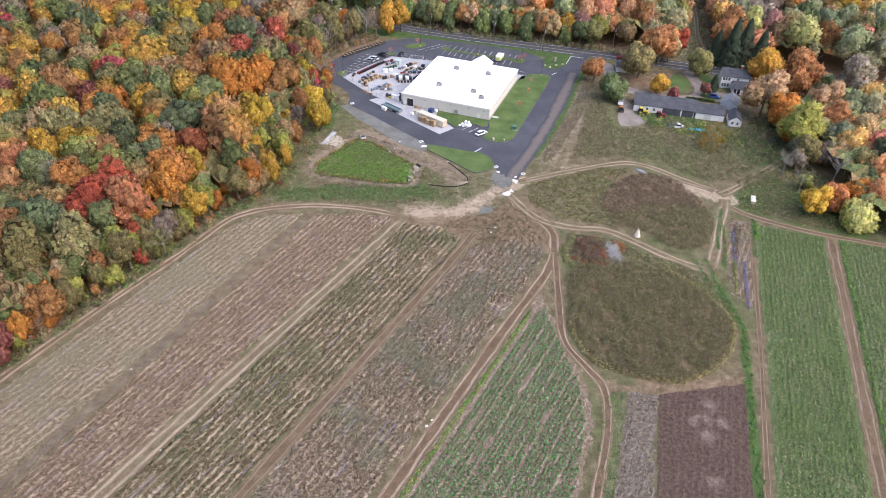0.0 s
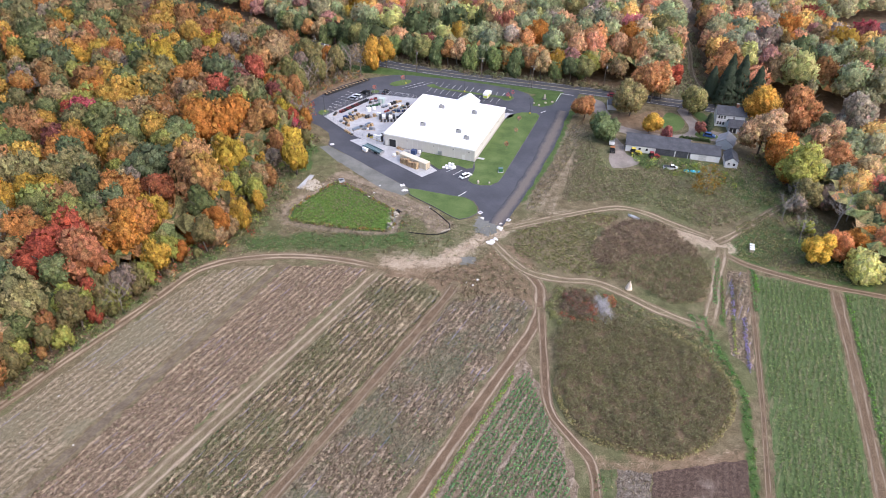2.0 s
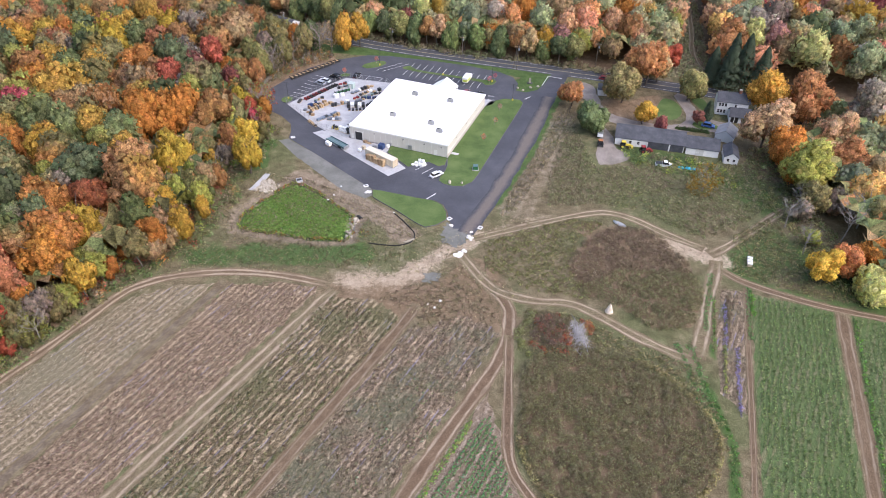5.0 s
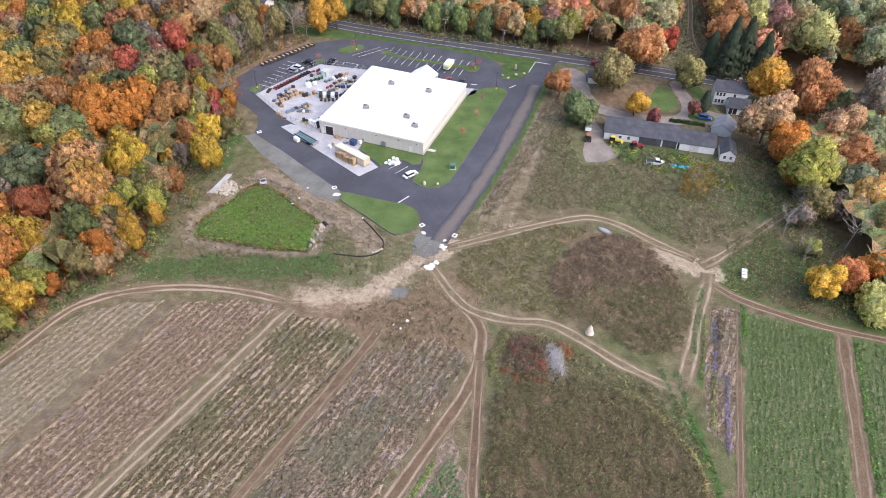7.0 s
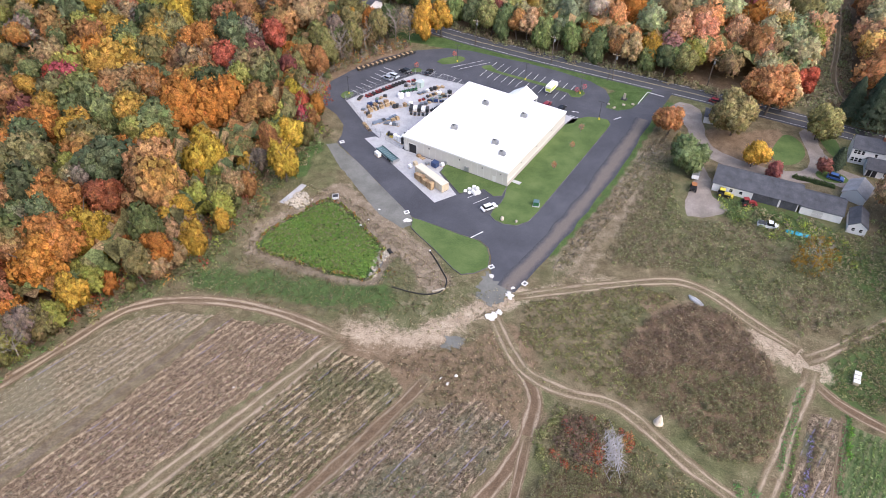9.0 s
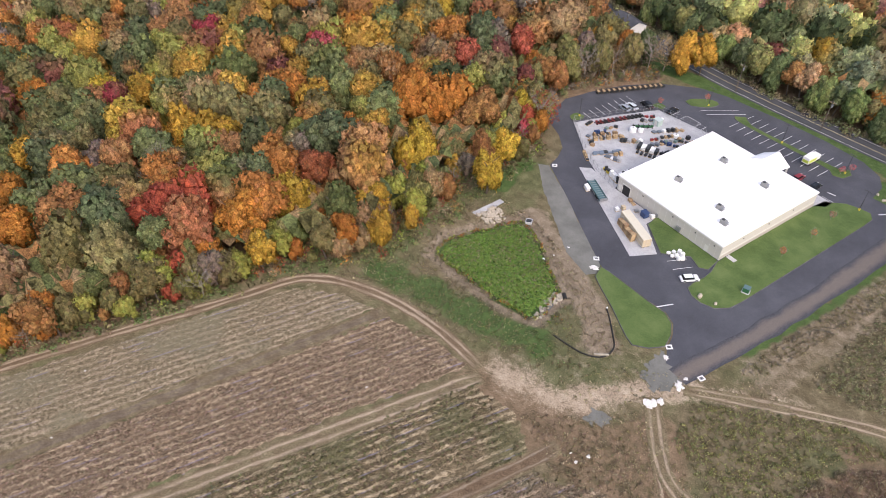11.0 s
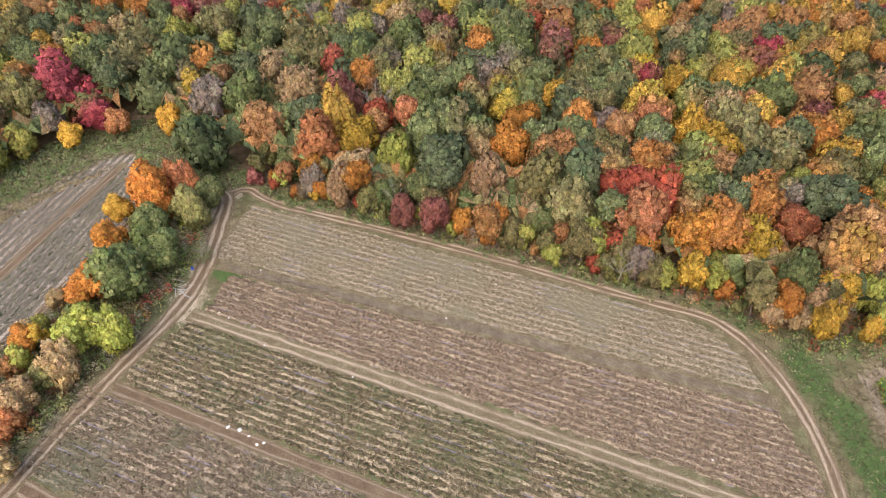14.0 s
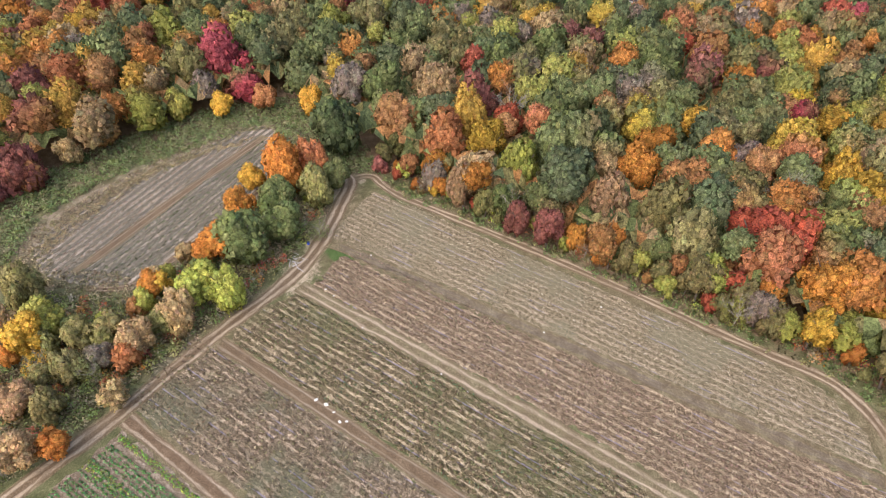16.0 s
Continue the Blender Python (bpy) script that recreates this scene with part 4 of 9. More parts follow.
store = on_lot("store_building", 0, 0, 0, "large white flat-roofed store with cream metal walls", "building")
part("wall", boxed(0, 0, 0, 35.3, 38.4, 4.55), M_WALL, store)
roof = part("roof", boxed(-0.2, -0.2, 4.55, 35.5, 38.6, 4.95, bevel=0.05), M_ROOF, store, "white membrane roof")
part("eaves_trim", boxed(-0.26, -0.26, 4.3, 35.56, -0.203, 4.6), M_TRIM, store)
part("side_band", boxed(35.302, 0.4, 1.55, 35.36, 38.2, 1.75), M_TRIM, store, "horizontal band on the side wall")
part("plinth", boxed(35.302, 0.2, 0, 35.4, 38.3, 1.1), plain("tan_plinth", (0.4, 0.37, 0.33), 0.7), store, "tan lower wall band")
for k in range(17):
    part("wall_seam", boxed(1.0 + k * 2.05, -0.03, 0.02, 1.05 + k * 2.05, 0.002, 4.3), M_TRIM, store)
# a solid panel, coloured as the shaded inside of the doorway
door = part("loading_door", boxed(2.0, -0.06, 0.0, 4.6, 0.05, 2.9), M_DARK, store, "dark panel for the shade inside an open loading door")
part("door_frame", box(box(boxed(1.8, -0.1, 0, 1.995, 0.03, 3.1), 4.605, -0.1, 0, 4.8, 0.03, 3.1), 1.996, -0.1, 2.905, 4.604, 0.03, 3.1), M_TRIM, door)
part("side_door", boxed(0.5, -0.05, 0, 1.4, 0.05, 2.1), M_TRIM, store, "small grey steel door")
part("wall_door", boxed(30.6, -0.05, 0, 31.6, 0.05, 2.1), M_TRIM, store, "pale steel door")
for x in (9.0, 19.5, 27.0, 33.0):
    part("wall_lamp", boxed(x, -0.22, 3.3, x + 0.35, -0.002, 3.55, bevel=0.03), M_DSTEEL, store)
for y in (8.0, 18.0, 28.0):
    part("wall_lamp", boxed(35.302, y, 3.3, 35.5, y + 0.35, 3.55, bevel=0.03), M_DSTEEL, store)
part("meter_box", boxed(21.5, -0.45, 0.5, 22.9, -0.003, 1.9, bevel=0.03), M_STEEL, store, "grey utility meter cabinet")
part("gas_meter", boxed(14.6, -0.4, 0.2, 15.4, -0.003, 1.1, bevel=0.03), M_STEEL, store, "grey gas meter")
# entrance gable on the car-park side
bm = bmesh.new()
g = [bm.verts.new(p) for p in ((14.6, 36.5, 4.96), (18.6, 36.0, 6.6), (23.4, 36.5, 4.96), (14.6, 43.2, 4.0), (18.8, 43.4, 6.6), (23.4, 43.2, 4.0))]
for f in ((0, 1, 4, 3), (1, 2, 5, 4), (3, 4, 5), (0, 2, 1), (0, 3, 5, 2)):
    bm.faces.new([g[i] for i in f])
bmesh.ops.recalc_face_normals(bm, faces=bm.faces)
gable = part("entrance_gable", bm, M_ROOF, store, "white gabled entrance roof")
for x in (15.0, 22.9):
    part("gable_post", boxed(x - 0.2, 42.7, 0, x + 0.2, 43.1, 4.1), M_TRIM, gable)


def roof_unit(x, y, turn):
    """A packaged air-conditioning unit on its curb."""
    ob = on_lot("rooftop_unit", x, y, turn, "grey rooftop air-conditioning unit on the white roof", "air conditioner", "rooftop units", 0.07 + 4.95)
    part("curb", boxed(-1.0, -0.65, 0, 1.0, 0.65, 0.2), M_STEEL, ob)
    part("housing", boxed(-0.95, -0.6, 0.2, 0.5, 0.6, 1.15, bevel=0.04), plain("weathered_unit_paint", (0.3, 0.3, 0.29), 0.6, 0.1, 0.4), ob)
    part("hood", boxed(0.503, -0.5, 0.45, 1.0, 0.5, 1.05, bevel=0.08), M_STEEL, ob)
    part("fan_grille", rodded((-0.35, 0, 1.15), (-0.35, 0, 1.22), 0.42, 0.42, 14), M_DSTEEL, ob)


for x, y, t in ((11.9, 28.7, 0), (10.9, 11.3, 12), (25.6, 28.5, 0), (25.3, 10.8, 4), (29.8, 6.8, 0)):
    roof_unit(x, y, t)
tagged(part("entry_slab", prism(lotted([(35.45, 2.6), (38.0, 2.6), (38.0, 3.9), (35.45, 3.9)]), 0.05, 0.22), M_CONCRETE), "pale concrete door slab by the store's side wall", "slab", kind="structure")
tagged(part("front_walk", prism(lotted([(35.4, 38.75), (37.5, 41), (37.5, 44), (10, 44), (10, 38.75)]), 0.05, 0.2), M_CONCRETE), "pale concrete walk before the store", "pavement", kind="structure")

# lawns with kerbs, islands and pads
E_LAWN = [(35.5, -0.5), (35.5, 38.6), (36.8, 43.5), (39.8, 47), (46, 48.6), (47.7, 46.5), (47.9, 42.5), (47.8, -6.5), (47.5, -10.5), (45.6, -13.7), (42.5, -14.9), (39.8, -14.8), (37.6, -13.6), (37.2, -11.5), (37.4, -7.4), (37, -4.5)]
S_LAWN = [(15, -0.02), (35.3, -0.02), (36.2, -4.6), (34.4, -6.0), (30.6, -4.6), (25.6, -9.9), (24.4, -9.2), (15.8, -4.2)]
TRI_LAWN = [(-6.3, 211.7), (-0.5, 210.3), (7.7, 207.7), (12.3, 206.6), (14.9, 204.4), (16.2, 201), (16.4, 197.2), (13.6, 194.6), (10.4, 193.4), (6, 197), (2.2, 200.7), (-5.9, 208)]


def lawn(name, outline, label, high=0.2):
    sheet(name, outline, high, M_LAWN, label, category="lawn", thick=0.18)
    o = np.array(outline)
    k = len(o)
    bm = bmesh.new()
    for i in range(k):
        a, b = Vector((*o[i], 0.0)), Vector((*o[(i + 1) % k], 0.0))
        d = (b - a).normalized()
        s = Vector((d.y, -d.x, 0)) * 0.09
        v = [bm.verts.new(p) for p in (a - s + Vector((0, 0, 0.02)), b - s + Vector((0, 0, 0.02)), b + s + Vector((0, 0, 0.02)), a + s + Vector((0, 0, 0.02)),
                                      a - s * 0.7 + Vector((0, 0, high + 0.03)), b - s * 0.7 + Vector((0, 0, high + 0.03)), b + s * 0.7 + Vector((0, 0, high + 0.03)), a + s * 0.7 + Vector((0, 0, high + 0.03)))]
        for f in ((4, 5, 6, 7), (0, 1, 5, 4), (1, 2, 6, 5), (2, 3, 7, 6), (3, 0, 4, 7)):
            bm.faces.new([v[j] for j in f])
    bmesh.ops.recalc_face_normals(bm, faces=bm.faces)
    tagged(part("kerb", bm, M_KERB), "low grey kerb round a lawn", "kerb", kind="structure")


lawn("east_lawn", spline(lotted(E_LAWN), True, 2.5), "mown green lawn beside the store")
lawn("rear_lawn", lotted(S_LAWN), "mown green lawn behind the store")
lawn("corner_lawn", spline(TRI_LAWN, True, 2.5), "mown green lawn at the drive's bend")
lawn("island", spline(lotted([(-21.9, 52.5), (-21.9, 55.2), (-17.5, 60.6), (-14.2, 60.2), (-14.6, 56), (-19, 51.8)]), True, 1.5), "small grass island in the car park")
lawn("island", spline(lotted([(-36.4, 14.8), (-36.6, 18.0), (-33.6, 18.6), (-32.6, 17), (-33.6, 13.8)]), True, 1.2), "small grass island by the storage yard")
lawn("island", spline(lotted([(-26.2, 41.4), (-25.9, 44.4), (-23.2, 44.8), (-22.6, 42.4)]), True, 1.2), "small grass island at the parking row's end")
lawn("median", spline(lotted([(-6.5, 58.5), (-5.5, 57.2), (0, 56.6), (14, 57), (28, 57.2), (30, 55.5), (32.5, 56.5), (33.2, 60), (31.5, 62), (29.5, 60), (14, 58.9), (0, 58.5), (-4, 61)]), True, 2), "narrow grass median between parking rows")
tagged(part("loading_pad", prism(lotted([(-13.6, -1.8), (-11.4, 0.9), (0, -0.3), (15.2, -0.3), (15.4, -4.4), (25.2, -10.8), (21.9, -17.0), (4, -9.4)]), 0.02, 0.105), M_CONCRETE), "pale concrete loading pad", "concrete", kind="structure")


def painted(name, quads_, label, material=M_LINE, z=0.078):
    bm = bmesh.new()
    for a, b, w in quads_:
        a, b = Vector((*lot(*a), 0)), Vector((*lot(*b), 0))
        d = (b - a).normalized()
        s = Vector((d.y, -d.x, 0)) * w / 2
        bm.faces.new([bm.verts.new(p + Vector((0, 0, z))) for p in (a - s, a + s, b + s, b - s)])
    bmesh.ops.recalc_face_normals(bm, faces=bm.faces)
    for f in bm.faces:
        if f.normal.z < 0:
            f.normal_flip()
    return tagged(part(name, bm, material), label, "road marking", kind="structure")


for k in range(12):
    x = -3.4 + k * 2.83
    painted("stall_line", [((x, 51.9), (x, 56.8), 0.14)], "white painted parking line")
    painted("stall_line", [((x + 0.1, 59.0), (x + 0.1, 63.9), 0.14)], "white painted parking line")
for k in range(8):
    y = 19.4 + k * 2.72
    painted("stall_line", [((-35.6, y + 0.4), (-30.6, y), 0.14)], "white painted parking line")
for x in (-18.4, -15.3, -7.4, -4.7):
    painted("stall_line", [((x, 41.8), (x, 46.2), 0.14)], "white painted parking line")
painted("bay_outline", [((-15.3, 46.1), (-9.6, 46.1), 0.14), ((-9.6, 46.1), (-9.7, 42.4), 0.14)], "white painted bay outline")
painted("hatch_line", [((-15.2, 52), (-8.2, 62.4), 0.16), ((-12.4, 52), (-5.3, 62.5), 0.16)], "long white painted hatch lines")
for a, b in (((28.4, -10.6), (30.6, -5.9)), ((31.2, -11.7), (33.3, -7.1)), ((33.7, -12.6), (35.7, -8.0))):
    painted("stall_line", [(a, b, 0.15)], "white painted parking line")
painted("stall_line", [((34.2, 44.6), (37.8, 44.7), 0.15), ((33.9, 47.4), (36.1, 47.9), 0.3)], "white painted parking lines")
painted("stop_line", [((37.6, -24.6), (39.3, -20.4), 0.32)], "worn white stop line on the drive")
painted("stop_line", [((47.4, 49.9), (48.9, 52.6), 0.3)], "white painted stop line")
painted("turn_line", [((50.6, 72.5), (56.2, 72.6), 0.3), ((50.5, 63.5), (50.6, 72.5), 0.22)], "pale painted line at the entrance", M_LINE)
for off, m in ((-3.5, M_LINE), (-0.16, M_YELLOW_LINE), (0.16, M_YELLOW_LINE), (3.5, M_LINE)):
    line = spline([(x, y + off) for x, y in MAIN_ROAD], step=4)
    bm = bmesh.new()
    row = [(bm.verts.new((x, y - 0.07, 0.068)), bm.verts.new((x, y + 0.07, 0.068))) for x, y in line]
    for (a, b), (c, d) in zip(row, row[1:]):
        bm.faces.new((a, c, d, b))
    tagged(part("road_line", bm, m), "painted line along the main road", "road marking", kind="structure")
sheet("old_asphalt", ragged(straight([(14.5, 189.5), (16.6, 196.8), (20, 194), (24.3, 193.4), (22, 187), (18, 184.5)], 0.5), 0.9, 1.2), 0.064, M_GREY, "broken grey asphalt where the drive ends", category="gravel")
sheet("asphalt_patch", ragged(straight([(10.5, 170), (15, 170.4), (15.5, 173.6), (11.4, 173.2)], 0.5), 1.0, 1.1), 0.072, M_GREY, "patch of old grey asphalt", category="gravel")


# ---- vehicles ----
def car(name, x, y, turn, paint, label, length=4.6, width=1.82, height=1.45, cab=(0.27, 0.9), bed=None, z=0.07, world_turn=None):
    """A car from side profiles: body, glasshouse, roof, wheels, lamps. Its nose points along +x."""
    ob = base(name, x, y, z, turn, label, "car" if bed is None else "truck")
    L, W, H = length, width / 2, height
    waist = H * 0.62
    prof = [(0, 0.35), (0, waist * 0.8), (0.12 * L, waist), (0.7 * L, waist), (0.96 * L, waist * 0.78), (L, waist * 0.55), (L, 0.3)]
    bm = bmesh.new()
    rings = []
    for s, inset in ((-1, 0.1), (-1, 0.0), (1, 0.0), (1, 0.1)):
        lift = 0.0 if inset == 0 else 0.0
        rings.append([bm.verts.new((px - L / 2, s * (W - inset), pz * (0.93 if inset and pz > 0.5 else 1) + lift)) for px, pz in prof])
    rings = [rings[0], rings[1], rings[2], rings[3]]
    for a, b in zip(rings, rings[1:]):
        for i in range(len(prof) - 1):
            bm.faces.new((a[i], a[i + 1], b[i + 1], b[i]))
        bm.faces.new((a[-1], a[0], b[0], b[-1]))
    bm.faces.new(rings[0])
    bm.faces.new(rings[-1][::-1])
    bmesh.ops.recalc_face_normals(bm, faces=bm.faces)
    part("body", bm, paint, ob)
    c0, c1 = cab[0] * L - L / 2, cab[1] * L - L / 2
    if bed:
        c0, c1 = -0.08 * L, 0.28 * L
    else:
        c0, c1 = -0.4 * L, 0.24 * L
    bm = bmesh.new()
    lo = [bm.verts.new(p) for p in ((c0, -W + 0.08, waist - 0.02), (c1, -W + 0.08, waist - 0.02), (c1, W - 0.08, waist - 0.02), (c0, W - 0.08, waist - 0.02))]
    i0, i1 = c0 + 0.3, c1 - 0.55
    hi = [bm.verts.new(p) for p in ((i0, -W + 0.26, H - 0.03), (i1, -W + 0.26, H - 0.03), (i1, W - 0.26, H - 0.03), (i0, W - 0.26, H - 0.03))]
    for i in range(4):
        bm.faces.new((lo[i], lo[(i + 1) % 4], hi[(i + 1) % 4], hi[i]))
    bm.faces.new(hi)
    part("glasshouse", bm, M_GLASS, ob, "dark tinted windows")
    part("roof_panel", boxed(i0 - 0.02, -W + 0.25, H - 0.028, i1 + 0.02, W - 0.25, H + 0.02, bevel=0.015), paint, ob)
    if bed:
        part("load_bed", boxed(-L / 2 + 0.1, -W + 0.12, waist + 0.003, c0 - 0.08, W - 0.12, waist + 0.05), M_DSTEEL, ob, "open dark load bed")
    for sx in (-0.31 * L, 0.32 * L):
        for sy in (-1, 1):
            w = part("wheel", rodded((sx, sy * (W - 0.22), 0.33), (sx, sy * (W + 0.01), 0.33), 0.33, 0.33, 14), M_RUBBER, ob)
            part("rim", rodded((sx, sy * (W + 0.008), 0.33), (sx, sy * (W + 0.025), 0.33), 0.2, 0.2, 10), M_STEEL, w)
    for sy in (-0.6, 0.6):
        part("headlight", boxed(L / 2 - 0.06, sy * W - 0.16, waist * 0.6, L / 2 + 0.015, sy * W + 0.16, waist * 0.74), M_WHITE, ob)
        part("tail_light", boxed(-L / 2 - 0.015, sy * W - 0.14, waist * 0.62, -L / 2 + 0.05, sy * W + 0.14, waist * 0.8), M_RED, ob)
    return ob


P_WHITE, P_BLACK, P_SILVER, P_RED = plain("white_car_paint", (0.75, 0.76, 0.78), 0.25), plain("black_car_paint", (0.02, 0.021, 0.024), 0.25), plain("silver_car_paint", (0.4, 0.43, 0.48), 0.3, 0.3), plain("dark_red_car_paint", (0.22, 0.02, 0.03), 0.3)
P_BLUE = plain("blue_car_paint", (0.05, 0.11, 0.3), 0.3)
car("parked_car", *lot(35.9, -11.2), TURN + 61, P_WHITE, "white saloon car with dark glass roof parked behind the store")
car("parked_car", *lot(-29.6, 32.4), TURN + 174, P_SILVER, "silver blue hatchback parked in the row")
car("parked_car", *lot(-29.0, 35.0), TURN + 174, plain("pale_car_paint", (0.55, 0.58, 0.62), 0.3), "pale silver saloon car parked in the row", 4.8)
car("parked_car", *lot(-26.8, 39.6), TURN + 172, P_BLACK, "black sport utility car parked in the row", 4.7, 1.9, 1.75)
car("parked_car", *lot(-19.6, 43.8), TURN + 95, P_BLACK, "black saloon car parked by the yard", 4.6)
car("parked_car", *lot(25.5, 46.0), TURN + 90, P_RED, "dark red car parked before the store", 4.5)
car("parked_car", *lot(30.6, 46.2), TURN + 90, P_BLACK, "dark car parked before the store", 4.5)
car("passing_car", 77.5, 291.5, -17, P_RED, "dark red car on the main road", 4.7)
# box van with a yellow-green side
van = on_lot("box_van", 22.2, 56.0, 90, "white and lime box van parked by the median", "truck")
part("cargo_box", boxed(-2.6, -1.05, 0.6, 1.8, 1.05, 2.6, bevel=0.04), M_WHITE, van)
part("side_panel", boxed(-2.4, -1.065, 0.9, 1.2, -1.054, 1.9), plain("lime_graphic", (0.5, 0.6, 0.08), 0.4), van, "lime green side panel")
part("rear_panel", boxed(-2.62, -0.9, 0.9, -2.604, 0.9, 1.8), plain("lime_rear", (0.5, 0.6, 0.08), 0.4), van, "lime green rear panel")
part("cab", boxed(1.81, -1.05, 0.45, 3.3, 1.05, 2.1, bevel=0.12), M_WHITE, van)
part("windscreen", boxed(2.9, -0.9, 1.35, 3.32, 0.9, 1.95, bevel=0.04), M_GLASS, van)
part("chassis", boxed(-2.5, -0.9, 0.35, 1.8, 0.9, 0.7), M_DSTEEL, van)
for sx in (-1.6, 2.4):
    for sy in (-1.1, 1.1):
        part("wheel", rodded((sx, sy - 0.12, 0.4), (sx, sy + 0.12, 0.4), 0.4, 0.4, 14), M_RUBBER, van)

# ---- rear pad: container, flatbed, pallets ----
cont = on_lot("shipping_container", 16.0, -9.3, -18, "long cream shipping container on the loading pad", "container", z=0.105)
part("shell", boxed(-6.1, -1.22, 0.12, 6.1, 1.22, 2.59, bevel=0.03), plain("cream_container_paint", (0.62, 0.57, 0.46), 0.5, 0, 0.25), cont)
for k in range(22):
    part("rib", boxed(-5.9 + k * 0.55, -1.26, 0.25, -5.7 + k * 0.55, -1.222, 2.45), M_TAN, cont)
for sy in (-0.62, 0.62):
    d = part("door", boxed(6.102, sy - 0.58, 0.2, 6.16, sy + 0.58, 2.5), M_TAN, cont)
    part("lock_bar", rodded((6.19, sy + 0.2, 0.25), (6.19, sy + 0.2, 2.45), 0.025, None, 6), M_STEEL, d)
for sx in (-5.9, 5.9):
    part("foot", boxed(sx - 0.15, -1.15, 0, sx + 0.15, 1.15, 0.12), M_DSTEEL, cont)


def pallet_stack(x, y, turn, w, d, high, material, label, z=0.105, pallet=True, where=None):
    """Goods on a slatted pallet."""
    ob = on_lot("pallet_stack", x, y, turn, label, "pallet", z=z) if where is None else base("pallet_stack", *where, z, turn, label, "pallet")
    if pallet:
        for k in range(5):
            part("pallet_slat", boxed(-w / 2 + k * (w - 0.12) / 4, -d / 2, 0.1, -w / 2 + 0.12 + k * (w - 0.12) / 4, d / 2, 0.13), M_TIMBER, ob)
        for yy in (-d / 2, -0.05, d / 2 - 0.1):
            part("pallet_bearer", boxed(-w / 2, yy, 0, w / 2, yy + 0.1, 0.1), M_TIMBER, ob)
    n = max(1, int(high / 0.45))
    r = random.Random(int(x * 31 + y * 17))
    for k in range(n):
        j = r.uniform(-0.05, 0.05)
        part("load", boxed(-w / 2 + 0.03 + j, -d / 2 + 0.03, 0.135 + k * high / n, w / 2 - 0.03 + j, d / 2 - 0.03 + j, 0.13 + (k + 1) * high / n - 0.01, bevel=0.03), material, ob)
    return ob


for k in range(6):
    pallet_stack(11.6 + k * 1.25, -10.2 - k * 0.42, -18, 1.15, 1.3, 1.6 + 0.3 * ((k * 7) % 3), M_TIMBER if k % 2 else M_BROWNBOX, "tall stack of brown timber pallets beside a container")
flat = on_lot("flatbed_trailer", -1.8, -6.0, -21, "long blue-grey flatbed trailer parked on the pad", "trailer", z=0.105)
part("deck", boxed(-4.6, -1.15, 0.85, 4.6, 1.15, 1.0), M_TEAL, flat)
for s in (-1.15, 1.08):
    part("side_rail", boxed(-4.6, s, 1.003, 4.6, s + 0.07, 1.35), M_TEAL, flat)
for k in range(10):
    part("cross_bar", boxed(-4.4 + k * 0.95, -1.07, 1.003, -4.3 + k * 0.95, 1.07, 1.06), M_STEEL, flat)
part("frame", boxed(-4.4, -0.5, 0.55, 4.4, 0.5, 0.845), M_DSTEEL, flat)
part("rear_gate", boxed(4.602, -1.15, 0.7, 4.68, 1.15, 1.6), M_STEEL, flat)
for sx in (1.6, 2.5):
    for sy in (-0.95, 0.95):
        part("wheel", rodded((sx, sy - 0.12, 0.4), (sx, sy + 0.12, 0.4), 0.4, None, 14), M_RUBBER, flat)
part("support_leg", boxed(-3.6, -0.4, 0, -3.45, 0.4, 0.55), M_DSTEEL, flat)
for dx, dy in ((-5.1, -6.9), (-4.0, -7.4)):
    pallet_stack(dx, dy, -18, 1.1, 1.2, 1.1, M_WHITE, "white wrapped bale on a pallet")
bin_ = on_lot("waste_bin", 12.9, -2.6, -8, "dark blue steel waste container by the wall", "bin", z=0.105)
part("tub", boxed(-0.9, -0.8, 0.1, 0.9, 0.8, 1.6, bevel=0.05), M_BLUE, bin_)
part("lid", boxed(-0.95, -0.85, 1.603, 0.95, 0.85, 1.68), M_BLUE, bin_)
for s in (-0.7, 0.7):
    part("skid", boxed(s - 0.08, -0.75, 0, s + 0.08, 0.75, 0.1), M_DSTEEL, bin_)
for x, y, w, hh, m, lab in ((7.0, -6.9, 1.1, 0.9, M_WHITE, "white wrapped goods on a pallet"), (7.5, -5.0, 1.1, 1.0, M_TAN, "tan goods on a pallet"), (6.1, -1.0, 1.2, 0.6, M_BROWNBOX, "low brown crate by the loading door"),
                            (7.6, -1.2, 1.3, 0.15, M_TIMBER, "empty timber pallet by the wall"), (14.6, -1.3, 0.9, 1.0, M_WHITE, "white tank on a pallet"), (10.3, -3.0, 1.0, 0.7, M_STEEL, "grey crate on a pallet")):
    pallet_stack(x, y, -15, w, 1.1, hh, m, lab)
for k, (x, y) in enumerate(((27.2, -7.0), (28.2, -6.2), (28.6, -7.6), (29.5, -6.6), (27.9, -8.3), (29.6, -8.0), (26.6, -8.2), (30.2, -7.2))):
    bag = on_lot("bulk_bag", x, y, k * 33, "white plastic bulk bag heaped by the lawn", "bag", "white bulk bags")
    hh = (0.8, 1.5, 1.0, 1.7, 0.6, 1.1, 0.6, 1.2)[k]
    part("sack", boxed(-0.5, -0.45, 0, 0.5, 0.45, hh, bevel=0.16), M_WHITE, bag)
    part("neck", rodded((0, 0, hh - 0.02), (0, 0, hh + 0.12), 0.2, 0.08, 8), M_WHITE, bag)

